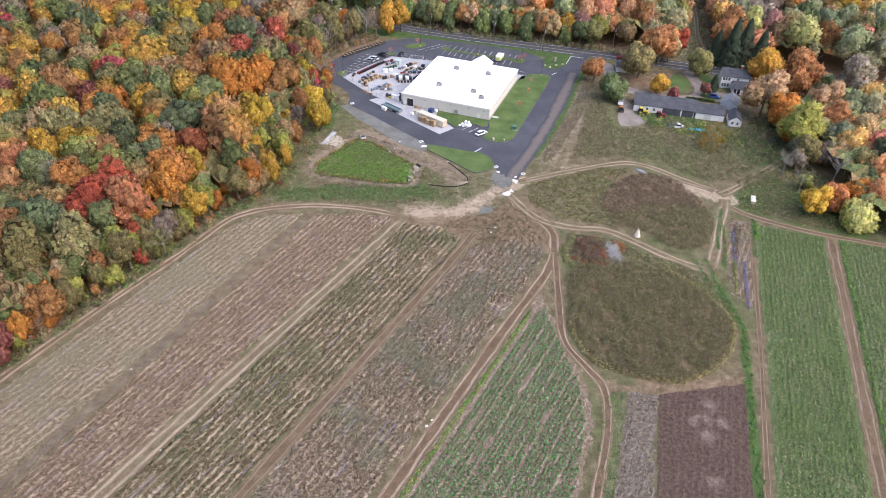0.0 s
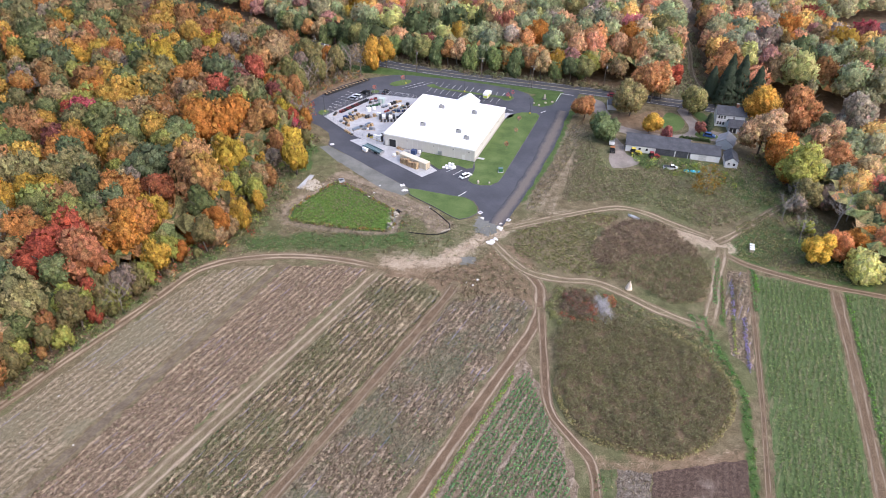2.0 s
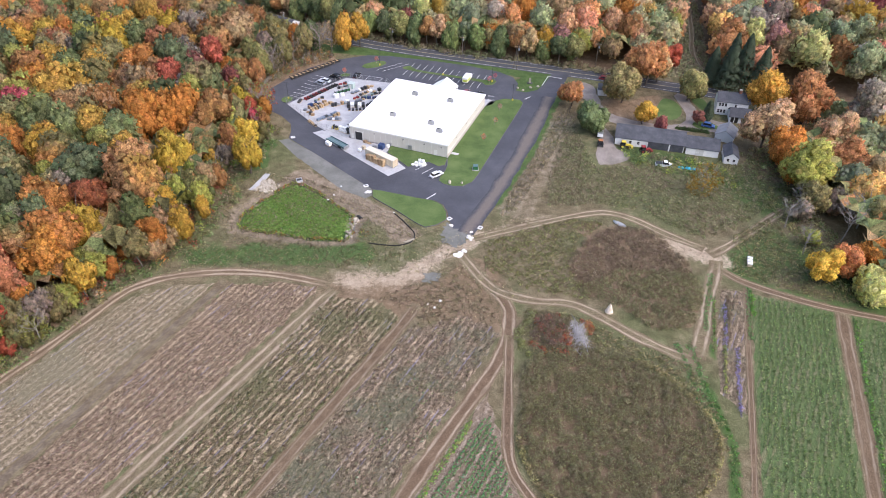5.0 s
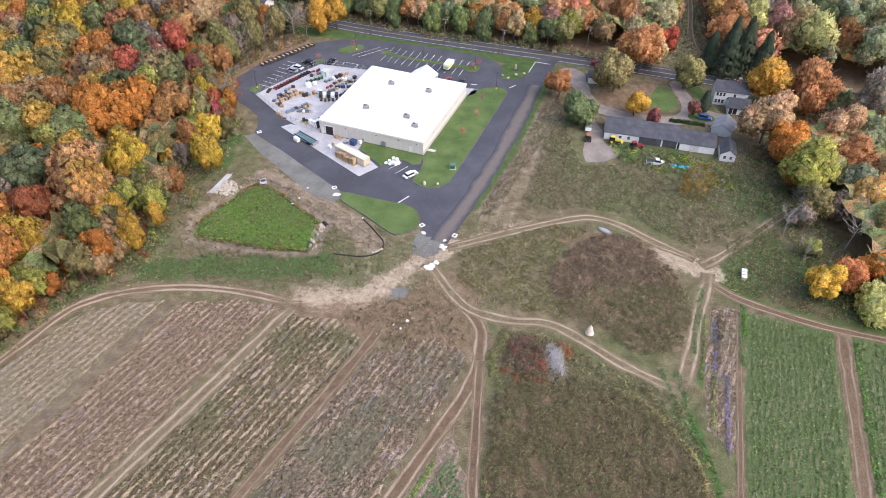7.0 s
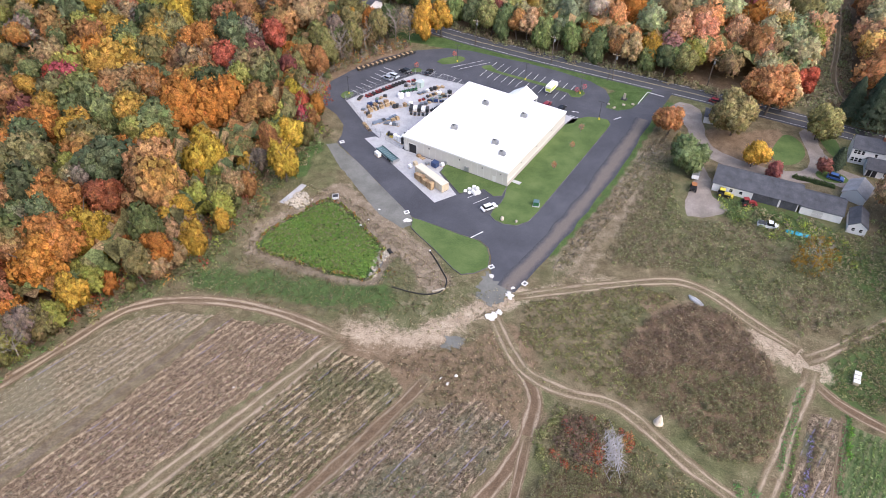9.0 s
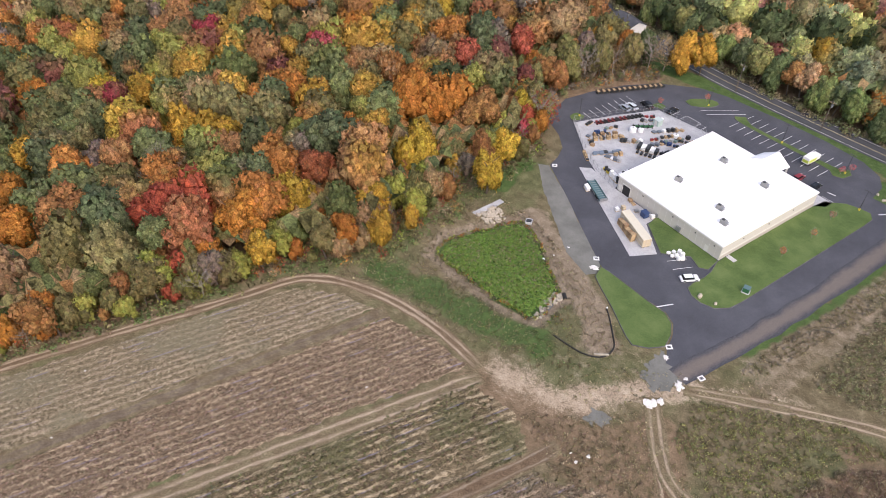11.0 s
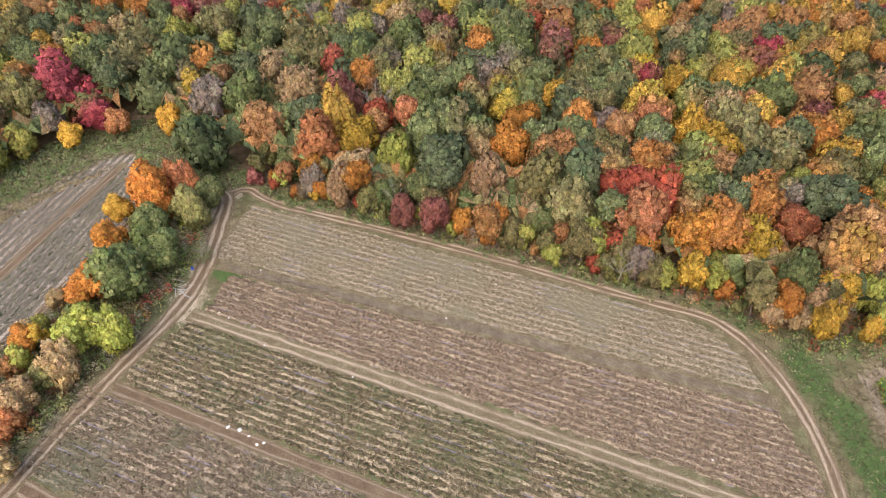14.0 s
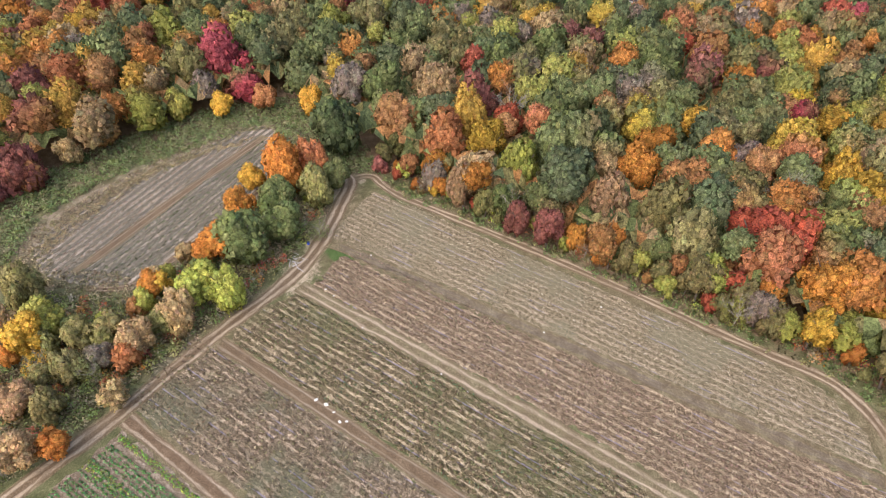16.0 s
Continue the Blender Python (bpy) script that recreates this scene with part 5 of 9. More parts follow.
# ---- storage yard ----
def fence_run(points, label):
    ob = on_lot("mesh_fence", *points[0], 0, label, "fence", z=0.1)
    x0, y0 = points[0]
    for (ax, ay), (bx, by) in zip(points, points[1:]):
        d = math.hypot(bx - ax, by - ay)
        n = max(1, round(d / 2.5))
        for k in range(n + 1):
            px, py = ax + (bx - ax) * k / n - x0, ay + (by - ay) * k / n - y0
            part("post", rodded((px, py, -0.05), (px, py, 2.2), 0.045, None, 6), M_STEEL, ob)
        for z in (0.15, 1.15, 2.15):
            part("rail", rodded((ax - x0, ay - y0, z), (bx - x0, by - y0, z), 0.022, None, 5), M_STEEL, ob)
        bm = bmesh.new()
        m = max(2, int(d / 0.35))
        for k in range(m):
            px, py = ax + (bx - ax) * k / m - x0, ay + (by - ay) * k / m - y0
            rod(bm, (px, py, 0.15), (px, py, 2.15), 0.008, None, 3)
        part("mesh_wires", bm, M_STEEL, ob)


fence_run([(-33.2, 13.4), (-21.6, 6.6), (-12.0, 2.0), (-1.0, -0.7)], "galvanised mesh fence round the storage yard")
fence_run([(-33.2, 13.4), (-23.2, 40.6), (-6.0, 42.6), (-0.5, 38.8)], "tall galvanised mesh fence on the car park side")


def mower(x, y, turn, paint, label):
    ob = on_lot("riding_mower", x, y, turn, label, "mower", "garden machines in the yard", z=0.1)
    part("deck", boxed(-0.6, -0.55, 0.12, 0.5, 0.55, 0.32, bevel=0.06), paint, ob)
    part("hood", boxed(0.1, -0.3, 0.33, 0.95, 0.3, 0.85, bevel=0.1), paint, ob)
    part("seat", box(boxed(-0.55, -0.26, 0.6, -0.05, 0.26, 0.72, bevel=0.04), -0.65, -0.26, 0.7, -0.52, 0.26, 1.1, bevel=0.03), M_RUBBER, ob)
    part("steering_wheel", rodded((0.1, 0, 0.98), (0.14, 0, 1.01), 0.2, None, 10), M_DSTEEL, ob)
    for sx, rr in ((-0.55, 0.28), (0.7, 0.2)):
        for sy in (-0.48, 0.48):
            part("wheel", rodded((sx, sy - 0.1, rr), (sx, sy + 0.1, rr), rr, None, 10), M_RUBBER, ob)


for k in range(12):
    mower(-28.0 + k * 0.42, 18.9 + k * 1.32, 172, M_RED if k % 3 != 2 and k < 9 else M_DSTEEL, "red riding mower lined up in the yard" if k % 3 != 2 and k < 9 else "dark grey riding mower lined up in the yard")
for k in range(4):
    mower(-19.9 + k * 0.9, 27.3 + k * 1.3, 40, M_GREENP, "green garden machine in the yard")


def crate_row(x, y, turn, n, step, size, material, label, group):
    for k in range(n):
        a = radians(turn)
        ob = on_lot("crate", x + math.cos(a) * step * k, y + math.sin(a) * step * k, turn + (k * 13) % 5, label, "crate", group, z=0.1)
        r = random.Random(int(x * 31 + y * 17 + k))
        w, d, hh = (v * r.uniform(0.78, 1.12) for v in size)
        part("skid", boxed(-w / 2, -d / 2, 0, w / 2, d / 2, 0.1), M_TIMBER, ob)
        cols, tiers, z = (2 if w > 1.1 else 1), r.choice((1, 2, 2)), 0.103
        for j in range(tiers):
            for i in range(cols):
                if j and r.random() < 0.25:
                    continue
                x0 = -w / 2 + i * w / cols
                part("load", boxed(x0 + 0.03, -d / 2 + r.uniform(0.03, 0.2), z, x0 + w / cols - 0.03, d / 2 - r.uniform(0.03, 0.2), z + hh / tiers * r.uniform(0.75, 1.0) - 0.004, bevel=0.05), r.choice((material, material, material, M_DSTEEL)), ob)
            z += hh / tiers


crate_row(-29.4, 16.2, 100, 2, 1.3, (2.2, 1.1, 0.8), M_DSTEEL, "stack of black goods on the yard", "black stacks")
crate_row(-21.6, 12.0, 66, 5, 2.1, (1.6, 1.6, 1.0), M_TIMBER, "pale timber bench set stacked on the yard", "timber furniture")
crate_row(-23.2, 13.6, 66, 4, 2.1, (1.5, 1.5, 1.1), M_BROWNBOX, "brown timber chair stack on the yard", "timber furniture")
crate_row(-24.0, 14.8, 66, 2, 2.2, (1.7, 1.2, 1.0), M_BLUE, "blue furniture stack on the yard", "timber furniture")
crate_row(-15.6, 7.0, 64, 4, 2.0, (2.4, 1.2, 0.9), plain("slate_blue_goods", (0.16, 0.2, 0.26), 0.5), "slate blue feed trough stack on the yard", "stock tanks")
crate_row(-12.0, 11.2, 66, 2, 1.6, (1.3, 1.2, 1.1), M_TIMBER, "timber crate on the yard", "crates")
crate_row(-11.0, 20.0, 24, 5, 1.35, (1.2, 2.6, 1.3), M_WHITE, "white liquid tank rack on the yard", "white tank racks")
crate_row(-9.4, 17.6, 24, 5, 1.3, (0.9, 1.6, 0.7), M_DSTEEL, "black trailer part on the yard", "black goods")
crate_row(-8.6, 27.6, 24, 3, 2.0, (1.8, 1.1, 1.0), M_BLUE, "dark blue machine on the yard", "dark machines")
crate_row(-7.4, 31.5, 40, 3, 1.8, (1.6, 1.0, 0.9), M_DSTEEL, "dark machine on the yard", "dark machines")
crate_row(-11.6, 26.0, 66, 2, 1.5, (1.2, 1.0, 0.8), M_RED, "red and yellow machine on the yard", "bright machines")
crate_row(-10.8, 29.6, 66, 4, 1.1, (0.8, 1.4, 0.7), M_TIMBER, "tan machine on the yard", "tan machines")
crate_row(-3.6, 34.8, 80, 3, 1.7, (1.5, 1.2, 0.8), M_BROWNBOX, "brown crate beside the store wall", "crates")
crate_row(-4.6, 22.8, 75, 4, 1.9, (1.4, 1.2, 0.9), M_DSTEEL, "dark goods beside the store wall", "dark goods")
crate_row(-3.2, 12.0, 82, 4, 2.0, (1.3, 1.2, 0.9), M_WHITE, "white wrapped goods beside the store wall", "wrapped goods")
crate_row(-3.9, 5.0, 85, 3, 1.5, (1.2, 1.1, 1.0), M_WHITE, "white wrapped goods beside the store wall", "wrapped goods")
crate_row(-8.4, 3.6, -14, 2, 1.5, (1.3, 1.2, 1.7), M_YELLOW, "yellow gas cage in the yard corner", "gas cages")
crate_row(-5.2, 2.8, -14, 3, 1.5, (1.3, 1.2, 2.1), M_WHITE, "tall white tank crate at the yard corner", "white tank crates")
crate_row(-18.4, 4.6, -30, 4, 1.2, (1.3, 1.1, 0.5), M_TIMBER, "loose brown pallets beside the fence", "loose pallets")
crate_row(-21.8, 34.2, 60, 2, 2.0, (1.4, 1.0, 0.9), M_RED, "red trailer by the fence", "trailers")
for x, y, rr, hh, m, lab in ((-18.6, 24.9, 1.1, 1.3, M_WHITE, "white round water tank on the yard"), (-17.2, 27.0, 0.8, 1.0, M_WHITE, "white round tank on the yard"), (-8.9, 33.6, 0.9, 0.8, M_WHITE, "white horizontal tank on the yard")):
    ob = on_lot("water_tank", x, y, 0, lab, "tank", "water tanks", z=0.1)
    part("barrel", rodded((0, 0, 0), (0, 0, hh), rr, rr * 0.97, 18), m, ob, smooth=False)
    part("dome", rodded((0, 0, hh), (0, 0, hh + 0.25), rr * 0.96, rr * 0.3, 18), m, ob)
    part("cap", rodded((0, 0, hh + 0.25), (0, 0, hh + 0.34), 0.2, None, 10), M_DSTEEL, ob)
shed = on_lot("garden_shed", -17.0, 34.2, 0, "pale green garden shed on the yard", "shed", z=0.1)
part("body", boxed(-1.1, -1.0, 0, 1.1, 1.0, 1.9), plain("pale_green_shed", (0.38, 0.47, 0.44), 0.6), shed)
part("roof", prism([(-1.2, -1.1), (1.2, -1.1), (1.2, 1.1), (-1.2, 1.1)], 1.9, 2.05), plain("shed_roof", (0.45, 0.52, 0.5), 0.6), shed)
part("door", boxed(-0.45, -1.04, 0.05, 0.45, -1.002, 1.75), M_TRIM, shed)

# mixed goods that fill the rows
gr = random.Random(21)
M_SAGE, M_SLATE = plain("sage_green_goods", (0.16, 0.22, 0.2), 0.5), plain("slate_goods", (0.13, 0.15, 0.18), 0.5)
for (ax, ay), (bx, by), n in (((-24.5, 11.5), (-19.0, 8.6), 4), ((-13.5, 8.4), (-8.5, 9.8), 5), ((-16.5, 17.5), (-12.5, 22.5), 6), ((-9.5, 23.0), (-5.8, 36.0), 9), ((-14.5, 29.5), (-10.0, 38.0), 7), ((-21.5, 30.8), (-17.6, 37.8), 6), ((-2.4, 8.5), (-1.6, 30.0), 9), ((-24.5, 18.0), (-22.8, 22.5), 3)):
    for k in range(n):
        t = (k + gr.uniform(0.2, 0.8)) / n
        pallet_stack(ax + (bx - ax) * t, ay + (by - ay) * t, gr.uniform(-15, 25), gr.uniform(0.8, 1.5), gr.uniform(0.8, 1.3), gr.uniform(0.35, 1.2), gr.choice((M_DSTEEL, M_SLATE, M_SAGE, M_WHITE, M_TIMBER, M_BROWNBOX, M_DSTEEL, M_SLATE, M_CONCRETE)), "mixed boxed goods on a pallet in the yard")

# mower trailers in a row by the wood
for k in range(13):
    ob = on_lot("utility_trailer", -41.9 + 8.7 * k / 12, 32.6 + 20.6 * k / 12, 160, "tan timber-decked utility trailer in a row", "trailer", "row of utility trailers", z=0.07)
    part("deck", boxed(-1.3, -0.65, 0.45, 1.3, 0.65, 0.55), M_TIMBER, ob)
    for s in (-0.65, 0.6):
        part("side_rail", boxed(-1.3, s, 0.553, 1.3, s + 0.05, 0.85), M_DSTEEL, ob)
    part("tongue", boxed(1.302, -0.06, 0.42, 2.2, 0.06, 0.5), M_DSTEEL, ob)
    part("ramp", boxed(-1.36, -0.6, 0.5, -1.305, 0.6, 1.2), M_DSTEEL, ob)
    for s in (-0.78, 0.78):
        part("wheel", rodded((-0.2, s - 0.09, 0.3), (-0.2, s + 0.09, 0.3), 0.3, None, 10), M_RUBBER, ob)

# lamps, poles, boulders, cabinets
def lamp_post(x, y, z=0.2):
    ob = on_lot("street_lamp", x, y, 0, "dark steel car park lamp on a yellow concrete base", "lamp", "car park lamps", z)
    part("footing", rodded((0, 0, -0.1), (0, 0, 0.6), 0.27, 0.25, 12), M_YELLOW, ob, "yellow concrete footing")
    part("pole", rodded((0, 0, 0.6), (0, 0, 6.4), 0.09, 0.06, 8), M_DSTEEL, ob)
    part("arm", boxed(-0.5, -0.05, 6.35, 0.5, 0.05, 6.43), M_DSTEEL, ob)
    for s in (-0.75, 0.75):
        part("head", boxed(s - 0.3, -0.2, 6.3, s + 0.3, 0.2, 6.42, bevel=0.03), M_DSTEEL, ob)


for x, y in ((-15.6, 56.6), (11.5, 57.8), (31.5, 59.2), (43.4, 47.2), (-34.6, 17.2)):
    lamp_post(x, y)


def utility_pole(x, y, label, turn=-17):
    ob = base("utility_pole", x, y, 0, turn, label, "pole", "roadside poles")
    part("pole", rodded((0, 0, -0.3), (0, 0, 10.5), 0.17, 0.12, 8), M_BARK, ob)
    part("crossarm", boxed(-1.2, -0.07, 9.6, 1.2, 0.07, 9.75), M_TIMBER, ob)
    part("transformer", rodded((0.35, 0, 8.2), (0.35, 0, 9.1), 0.28, None, 10), M_STEEL, ob)
    for s in (-1.1, -0.5, 0.5, 1.1):
        part("insulator", rodded((s, 0, 9.75), (s, 0, 9.95), 0.05, None, 6), M_WHITE, ob)



ribbon("dusty_wheel_marks", [(21.8, 191), (23.5, 195), (30, 209), (38.5, 230), (47, 254), (54, 276)], 5.2, 0.0745, make_dusty(), "dusty tan wheel marks on the asphalt drive", category="track")
for x, y in ((-57.0, 332.5), (-8.2, 315.8), (21.2, 308.2), (43.2, 299.4), (75.5, 303.0)):
    utility_pole(x, y, "weathered timber utility pole beside the road")
prop = base("guy_pole", 41.6, 299.2, 0, 0, "leaning timber prop beside a pole", "pole")
part("pole", rodded((0, 0, -0.2), (1.2, 0.2, 7.5), 0.12, 0.1, 7), M_BARK, prop)


def boulder(name, x, y, z, size, seed, material, label, category="rock", group=""):
    r = random.Random(seed)
    bm = bmesh.new()
    bmesh.ops.create_icosphere(bm, subdivisions=2, radius=1.0)
    for v in bm.verts:
        v.co *= 0.85 + 0.3 * noise.noise(v.co * 1.3 + Vector((seed, 0, 0)))
        v.co = Vector((v.co.x * size[0], v.co.y * size[1], max(v.co.z, -0.6) * size[2]))
    bm_ = part(name, bm, material)
    bm_.matrix_world = pose(x, y, z + size[2] * 0.45, 0, 0, r.uniform(0, 360))
    return tagged(bm_, label, category, group)


boulder("boulder", *lot(41.2, -13.6), 0.2, (0.95, 0.6, 0.75), 3, M_STONE, "large tan boulder on the lawn's edge")
boulder("boulder", *lot(44.8, -12.4), 0.2, (0.6, 0.45, 0.4), 4, M_STONE, "small pale boulder on the lawn's edge")
for k, (x, y) in enumerate(((44.5, 281), (47.5, 283.5), (50.5, 284.5), (42.6, 283))):
    boulder("boulder", x, y, 0, (0.7, 0.5, 0.45), 10 + k, M_STONE, "pale boulder by the entrance")
monument = base("stone_marker", 47.6, 287.6, 0, -20, "pale stone marker on the entrance grass", "monument")
part("slab", boxed(-0.4, -0.25, 0, 0.4, 0.25, 2.1, bevel=0.1), M_STONE, monument)
part("footing", boxed(-1.0, -0.9, 0, 1.0, 0.9, 0.18, bevel=0.06), M_DSTEEL, monument)
cab = on_lot("transformer_cabinet", 46.1, -3.2, 20, "green electrical cabinet on a concrete pad", "cabinet", z=0.2)
part("pad", boxed(-0.95, -0.9, -0.1, 0.95, 0.9, 0.12), M_CONCRETE, cab)
part("housing", boxed(-0.75, -0.7, 0.12, 0.75, 0.7, 1.35, bevel=0.05), M_GREENP, cab)
part("lid", boxed(-0.8, -0.75, 1.353, 0.8, 0.75, 1.43, bevel=0.03), M_TEAL, cab)


def basin(x, y, turn, label, z=0.075):
    ob = base("catch_basin", x, y, z, turn, label, "drain", "white-framed drains")
    part("frame", box(box(box(boxed(-0.7, -0.6, 0, 0.7, -0.36, 0.14), -0.7, 0.36, 0, 0.7, 0.6, 0.14), -0.7, -0.358, 0, -0.46, 0.358, 0.14), 0.46, -0.358, 0, 0.7, 0.358, 0.14), M_WHITE, ob)
    part("grate", boxed(-0.46, -0.36, 0, 0.46, 0.36, 0.05), M_DSTEEL, ob)
    for k in range(5):
        part("grate_bar", boxed(-0.44 + k * 0.2, -0.35, 0.05, -0.38 + k * 0.2, 0.35, 0.09), M_STEEL, ob)


for x, y, t in ((17.2, 197.6, 40), (26.0, 193.6, 60), (-8.6, 213.8, 30), (-36.6, 242.6, 30)):
    basin(x, y, t, "white-framed drain cover beside the asphalt")


def rag(name, x, y, size, seed, label, material=None, z=0.07):
    """Crumpled white sheeting or spilt lime lying in an uneven star."""
    r = random.Random(seed)
    bm = bmesh.new()
    c = bm.verts.new((0, 0, 0.12))
    n = 18
    ring = [bm.verts.new((math.cos(k / n * 6.283) * size * r.uniform(0.45, 1.1), math.sin(k / n * 6.283) * size * r.uniform(0.45, 1.1) * 0.8, 0.02)) for k in range(n)]
    mid = [bm.verts.new((v.co.x * 0.55, v.co.y * 0.55, 0.08 + r.uniform(0, 0.08))) for v in ring]
    for k in range(n):
        bm.faces.new((ring[k], ring[(k + 1) % n], mid[(k + 1) % n], mid[k]))
        bm.faces.new((mid[k], mid[(k + 1) % n], c))
    bmesh.ops.recalc_face_normals(bm, faces=bm.faces)
    ob = part(name, bm, material or M_WHITE)
    ob.matrix_world = pose(x, y, z, 0, 0, r.uniform(0, 360))
    return tagged(ob, label, "sheeting")


M_LIME = speckled("white_lime", (0.5, 0.48, 0.45), (0.68, 0.65, 0.62), (0.78, 0.76, 0.73), (0.5, 4.0), bump=0.3)
rag("white_sheeting", -7.6, 210.6, 1.5, 1, "crumpled white sheeting on the gravel strip", M_LIME)
rag("white_sheeting", 23.0, 189.0, 1.5, 2, "crumpled white sheeting at the drive's end", M_LIME)
rag("white_sheeting", 17.8, 194.4, 0.9, 5, "scrap of white sheeting at the drive's end", M_LIME)
rag("spilt_lime", 19.9, 181.4, 1.9, 3, "white spilt lime on the dirt crossing", M_LIME, 0.07)
rag("spilt_lime", 21.4, 183.2, 1.1, 6, "white spilt lime on the dirt crossing", M_LIME, 0.07)
rag("white_sheeting", 23.4, 191.6, 0.7, 7, "scrap of white sheeting by a drain", M_LIME)
for k, (x, y) in enumerate(((-16.2, 213.4), (-17.8, 208.6), (-19.2, 206.0), (1.0, 200.2))):
    rag("white_sheeting", x, y, 0.4, 20 + k, "small white scrap on the grass", M_WHITE, 0.09)
# pond works: outlet headwall, riprap, pipe, sock and concrete slab
head = base("outlet_structure", -29.6, 216.2, -0.2, 20, "square white concrete outlet box at the basin's rim", "drain")
part("walls", box(box(box(boxed(-0.9, -0.9, 0, 0.9, -0.7, 0.7), -0.9, 0.7, 0, 0.9, 0.9, 0.7), -0.9, -0.7, 0, -0.7, 0.7, 0.7), 0.7, -0.7, 0, 0.9, 0.7, 0.7), M_CONCRETE, head)
part("grate", boxed(-0.7, -0.7, 0.5, 0.7, 0.7, 0.56), M_DSTEEL, head)
spill = tagged(part("spillway_slab", prism([(-44.0, 210.6), (-41.0, 219.8), (-39.4, 219.4), (-40.2, 216.0), (-42.3, 210.2)], -0.15, 0.12), M_CONCRETE), "pale concrete spillway slab beside the basin", "slab", kind="structure")


def riprap(name, outline, n, size, label, seed):
    """A bed of loose stone: one stone a part."""
    ob = base(name, *outline[0], 0, 0, label, "stones")
    r = np.random.default_rng(seed)
    o = np.array(outline)
    meshes = []
    for k in range(6):
        bm = bmesh.new()
        bmesh.ops.create_cube(bm, size=1.0)
        for v in bm.verts:
            v.co = Vector((v.co.x * r.uniform(0.7, 1.3), v.co.y * r.uniform(0.7, 1.3), v.co.z * r.uniform(0.5, 0.9)))
        bmesh.ops.bevel(bm, geom=bm.edges, offset=0.18, segments=1, affect="EDGES")
        m = bpy.data.meshes.new("stone")
        bm.to_mesh(m)
        bm.free()
        m.materials.append(M_STONE)
        meshes.append(m)
    p = r.uniform(o.min(0), o.max(0), (n * 4, 2))
    p = p[inside(p, o)][:n]
    for k, (x, y) in enumerate(p):
        s = new("stone", meshes[k % 6])
        s.parent = ob
        q = size * r.uniform(0.6, 1.4)
        s.matrix_basis = pose(x - outline[0][0], y - outline[0][1], ground_height(x, y) + q * 0.2, r.uniform(-20, 20), r.uniform(-20, 20), r.uniform(0, 360)) @ Matrix.Diagonal((q, q, q, 1))


riprap("riprap", [(-42.1, 210.4), (-40.6, 216.2), (-38.4, 216), (-35.4, 213.6), (-37.6, 209)], 130, 0.62, "bed of pale broken stone below the spillway", 5)
riprap("riprap", [(-12.6, 195.2), (-11.4, 198.6), (-8.6, 197.6), (-10.2, 193), (-9.6, 189), (-11.6, 187.2)], 110, 0.55, "bed of pale broken stone at the pipe outlet", 6)
sheet("silt_pool", ragged(spline([(-10.4, 194.5), (-9.6, 197.4), (-6.2, 195.8), (-3.4, 192.6), (-6.5, 189.6), (-9.6, 188.6)], True, 0.8), 0.2), -0.62, M_GREY, "grey silt bed at the pipe outlet", category="silt")
pipe = base("drain_pipe", -8.6, 197.6, -0.65, -50, "black plastic drain pipe in the bank", "pipe")
bm = bmesh.new()
n = 16
ring = [[bm.verts.new((x, math.cos(k / n * 6.283) * rr, 0.45 + math.sin(k / n * 6.283) * rr)) for k in range(n)] for x, rr in ((-1.2, 0.5), (0.6, 0.5), (0.6, 0.4), (-1.2, 0.4))]
for a, b in zip(ring, ring[1:]):
    for k in range(n):
        bm.faces.new((a[k], a[(k + 1) % n], b[(k + 1) % n], b[k]))
part("tube", bm, M_RUBBER, pipe)
sock = base("silt_sock", 1.1, 199.9, 0.0, 0, "black silt sock laid in a curve on the grass", "erosion sock")
line = spline([(1.1, 199.9), (3.3, 197.1), (5.6, 193.7), (7.5, 190.4), (6.7, 186.6), (2.4, 184.9), (-4.9, 185.7)], step=0.9)
for a, b in zip(line, line[1:]):
    part("sock_length", rodded((a[0] - 1.1, a[1] - 199.9, 0.1 + ground_height(*a)), (b[0] - 1.1, b[1] - 199.9, 0.1 + ground_height(*b)), 0.17, None, 7), M_RUBBER, sock)
timber = base("fallen_timber", 6.2, 186.9, 0.0, 32, "bleached timber beam beside the silt sock", "timber")
part("beam", boxed(-1.6, -0.25, 0.05, 1.6, 0.25, 0.4, bevel=0.06), M_STONE, timber)
# meadow things
hut = base("covered_heap", 56.9, 160.6, 0, 30, "pale tan tarpaulin-covered pointed heap beside the track", "tarp")
bm = bmesh.new()
bmesh.ops.create_cone(bm, segments=12, radius1=0.95, radius2=0.55, depth=1.6, cap_ends=True, matrix=Matrix.Translation((0, 0, 0.8)))
bmesh.ops.create_cone(bm, segments=12, radius1=0.56, radius2=0.08, depth=1.1, cap_ends=True, matrix=Matrix.Translation((0, 0, 2.13)))
for v in bm.verts:
    v.co.x += 0.12 * noise.noise(v.co * 1.5)
    v.co.y += 0.12 * noise.noise(v.co * 1.7 + Vector((4, 0, 0)))
part("cover", bm, speckled("pale_tarpaulin", (0.45, 0.36, 0.28), (0.65, 0.56, 0.46), (0.76, 0.7, 0.62), (0.6, 3.0)), hut)
part("rim", rodded((0, 0, 0.0), (0, 0, 0.18), 1.05, 1.0, 12), M_TAN, hut)
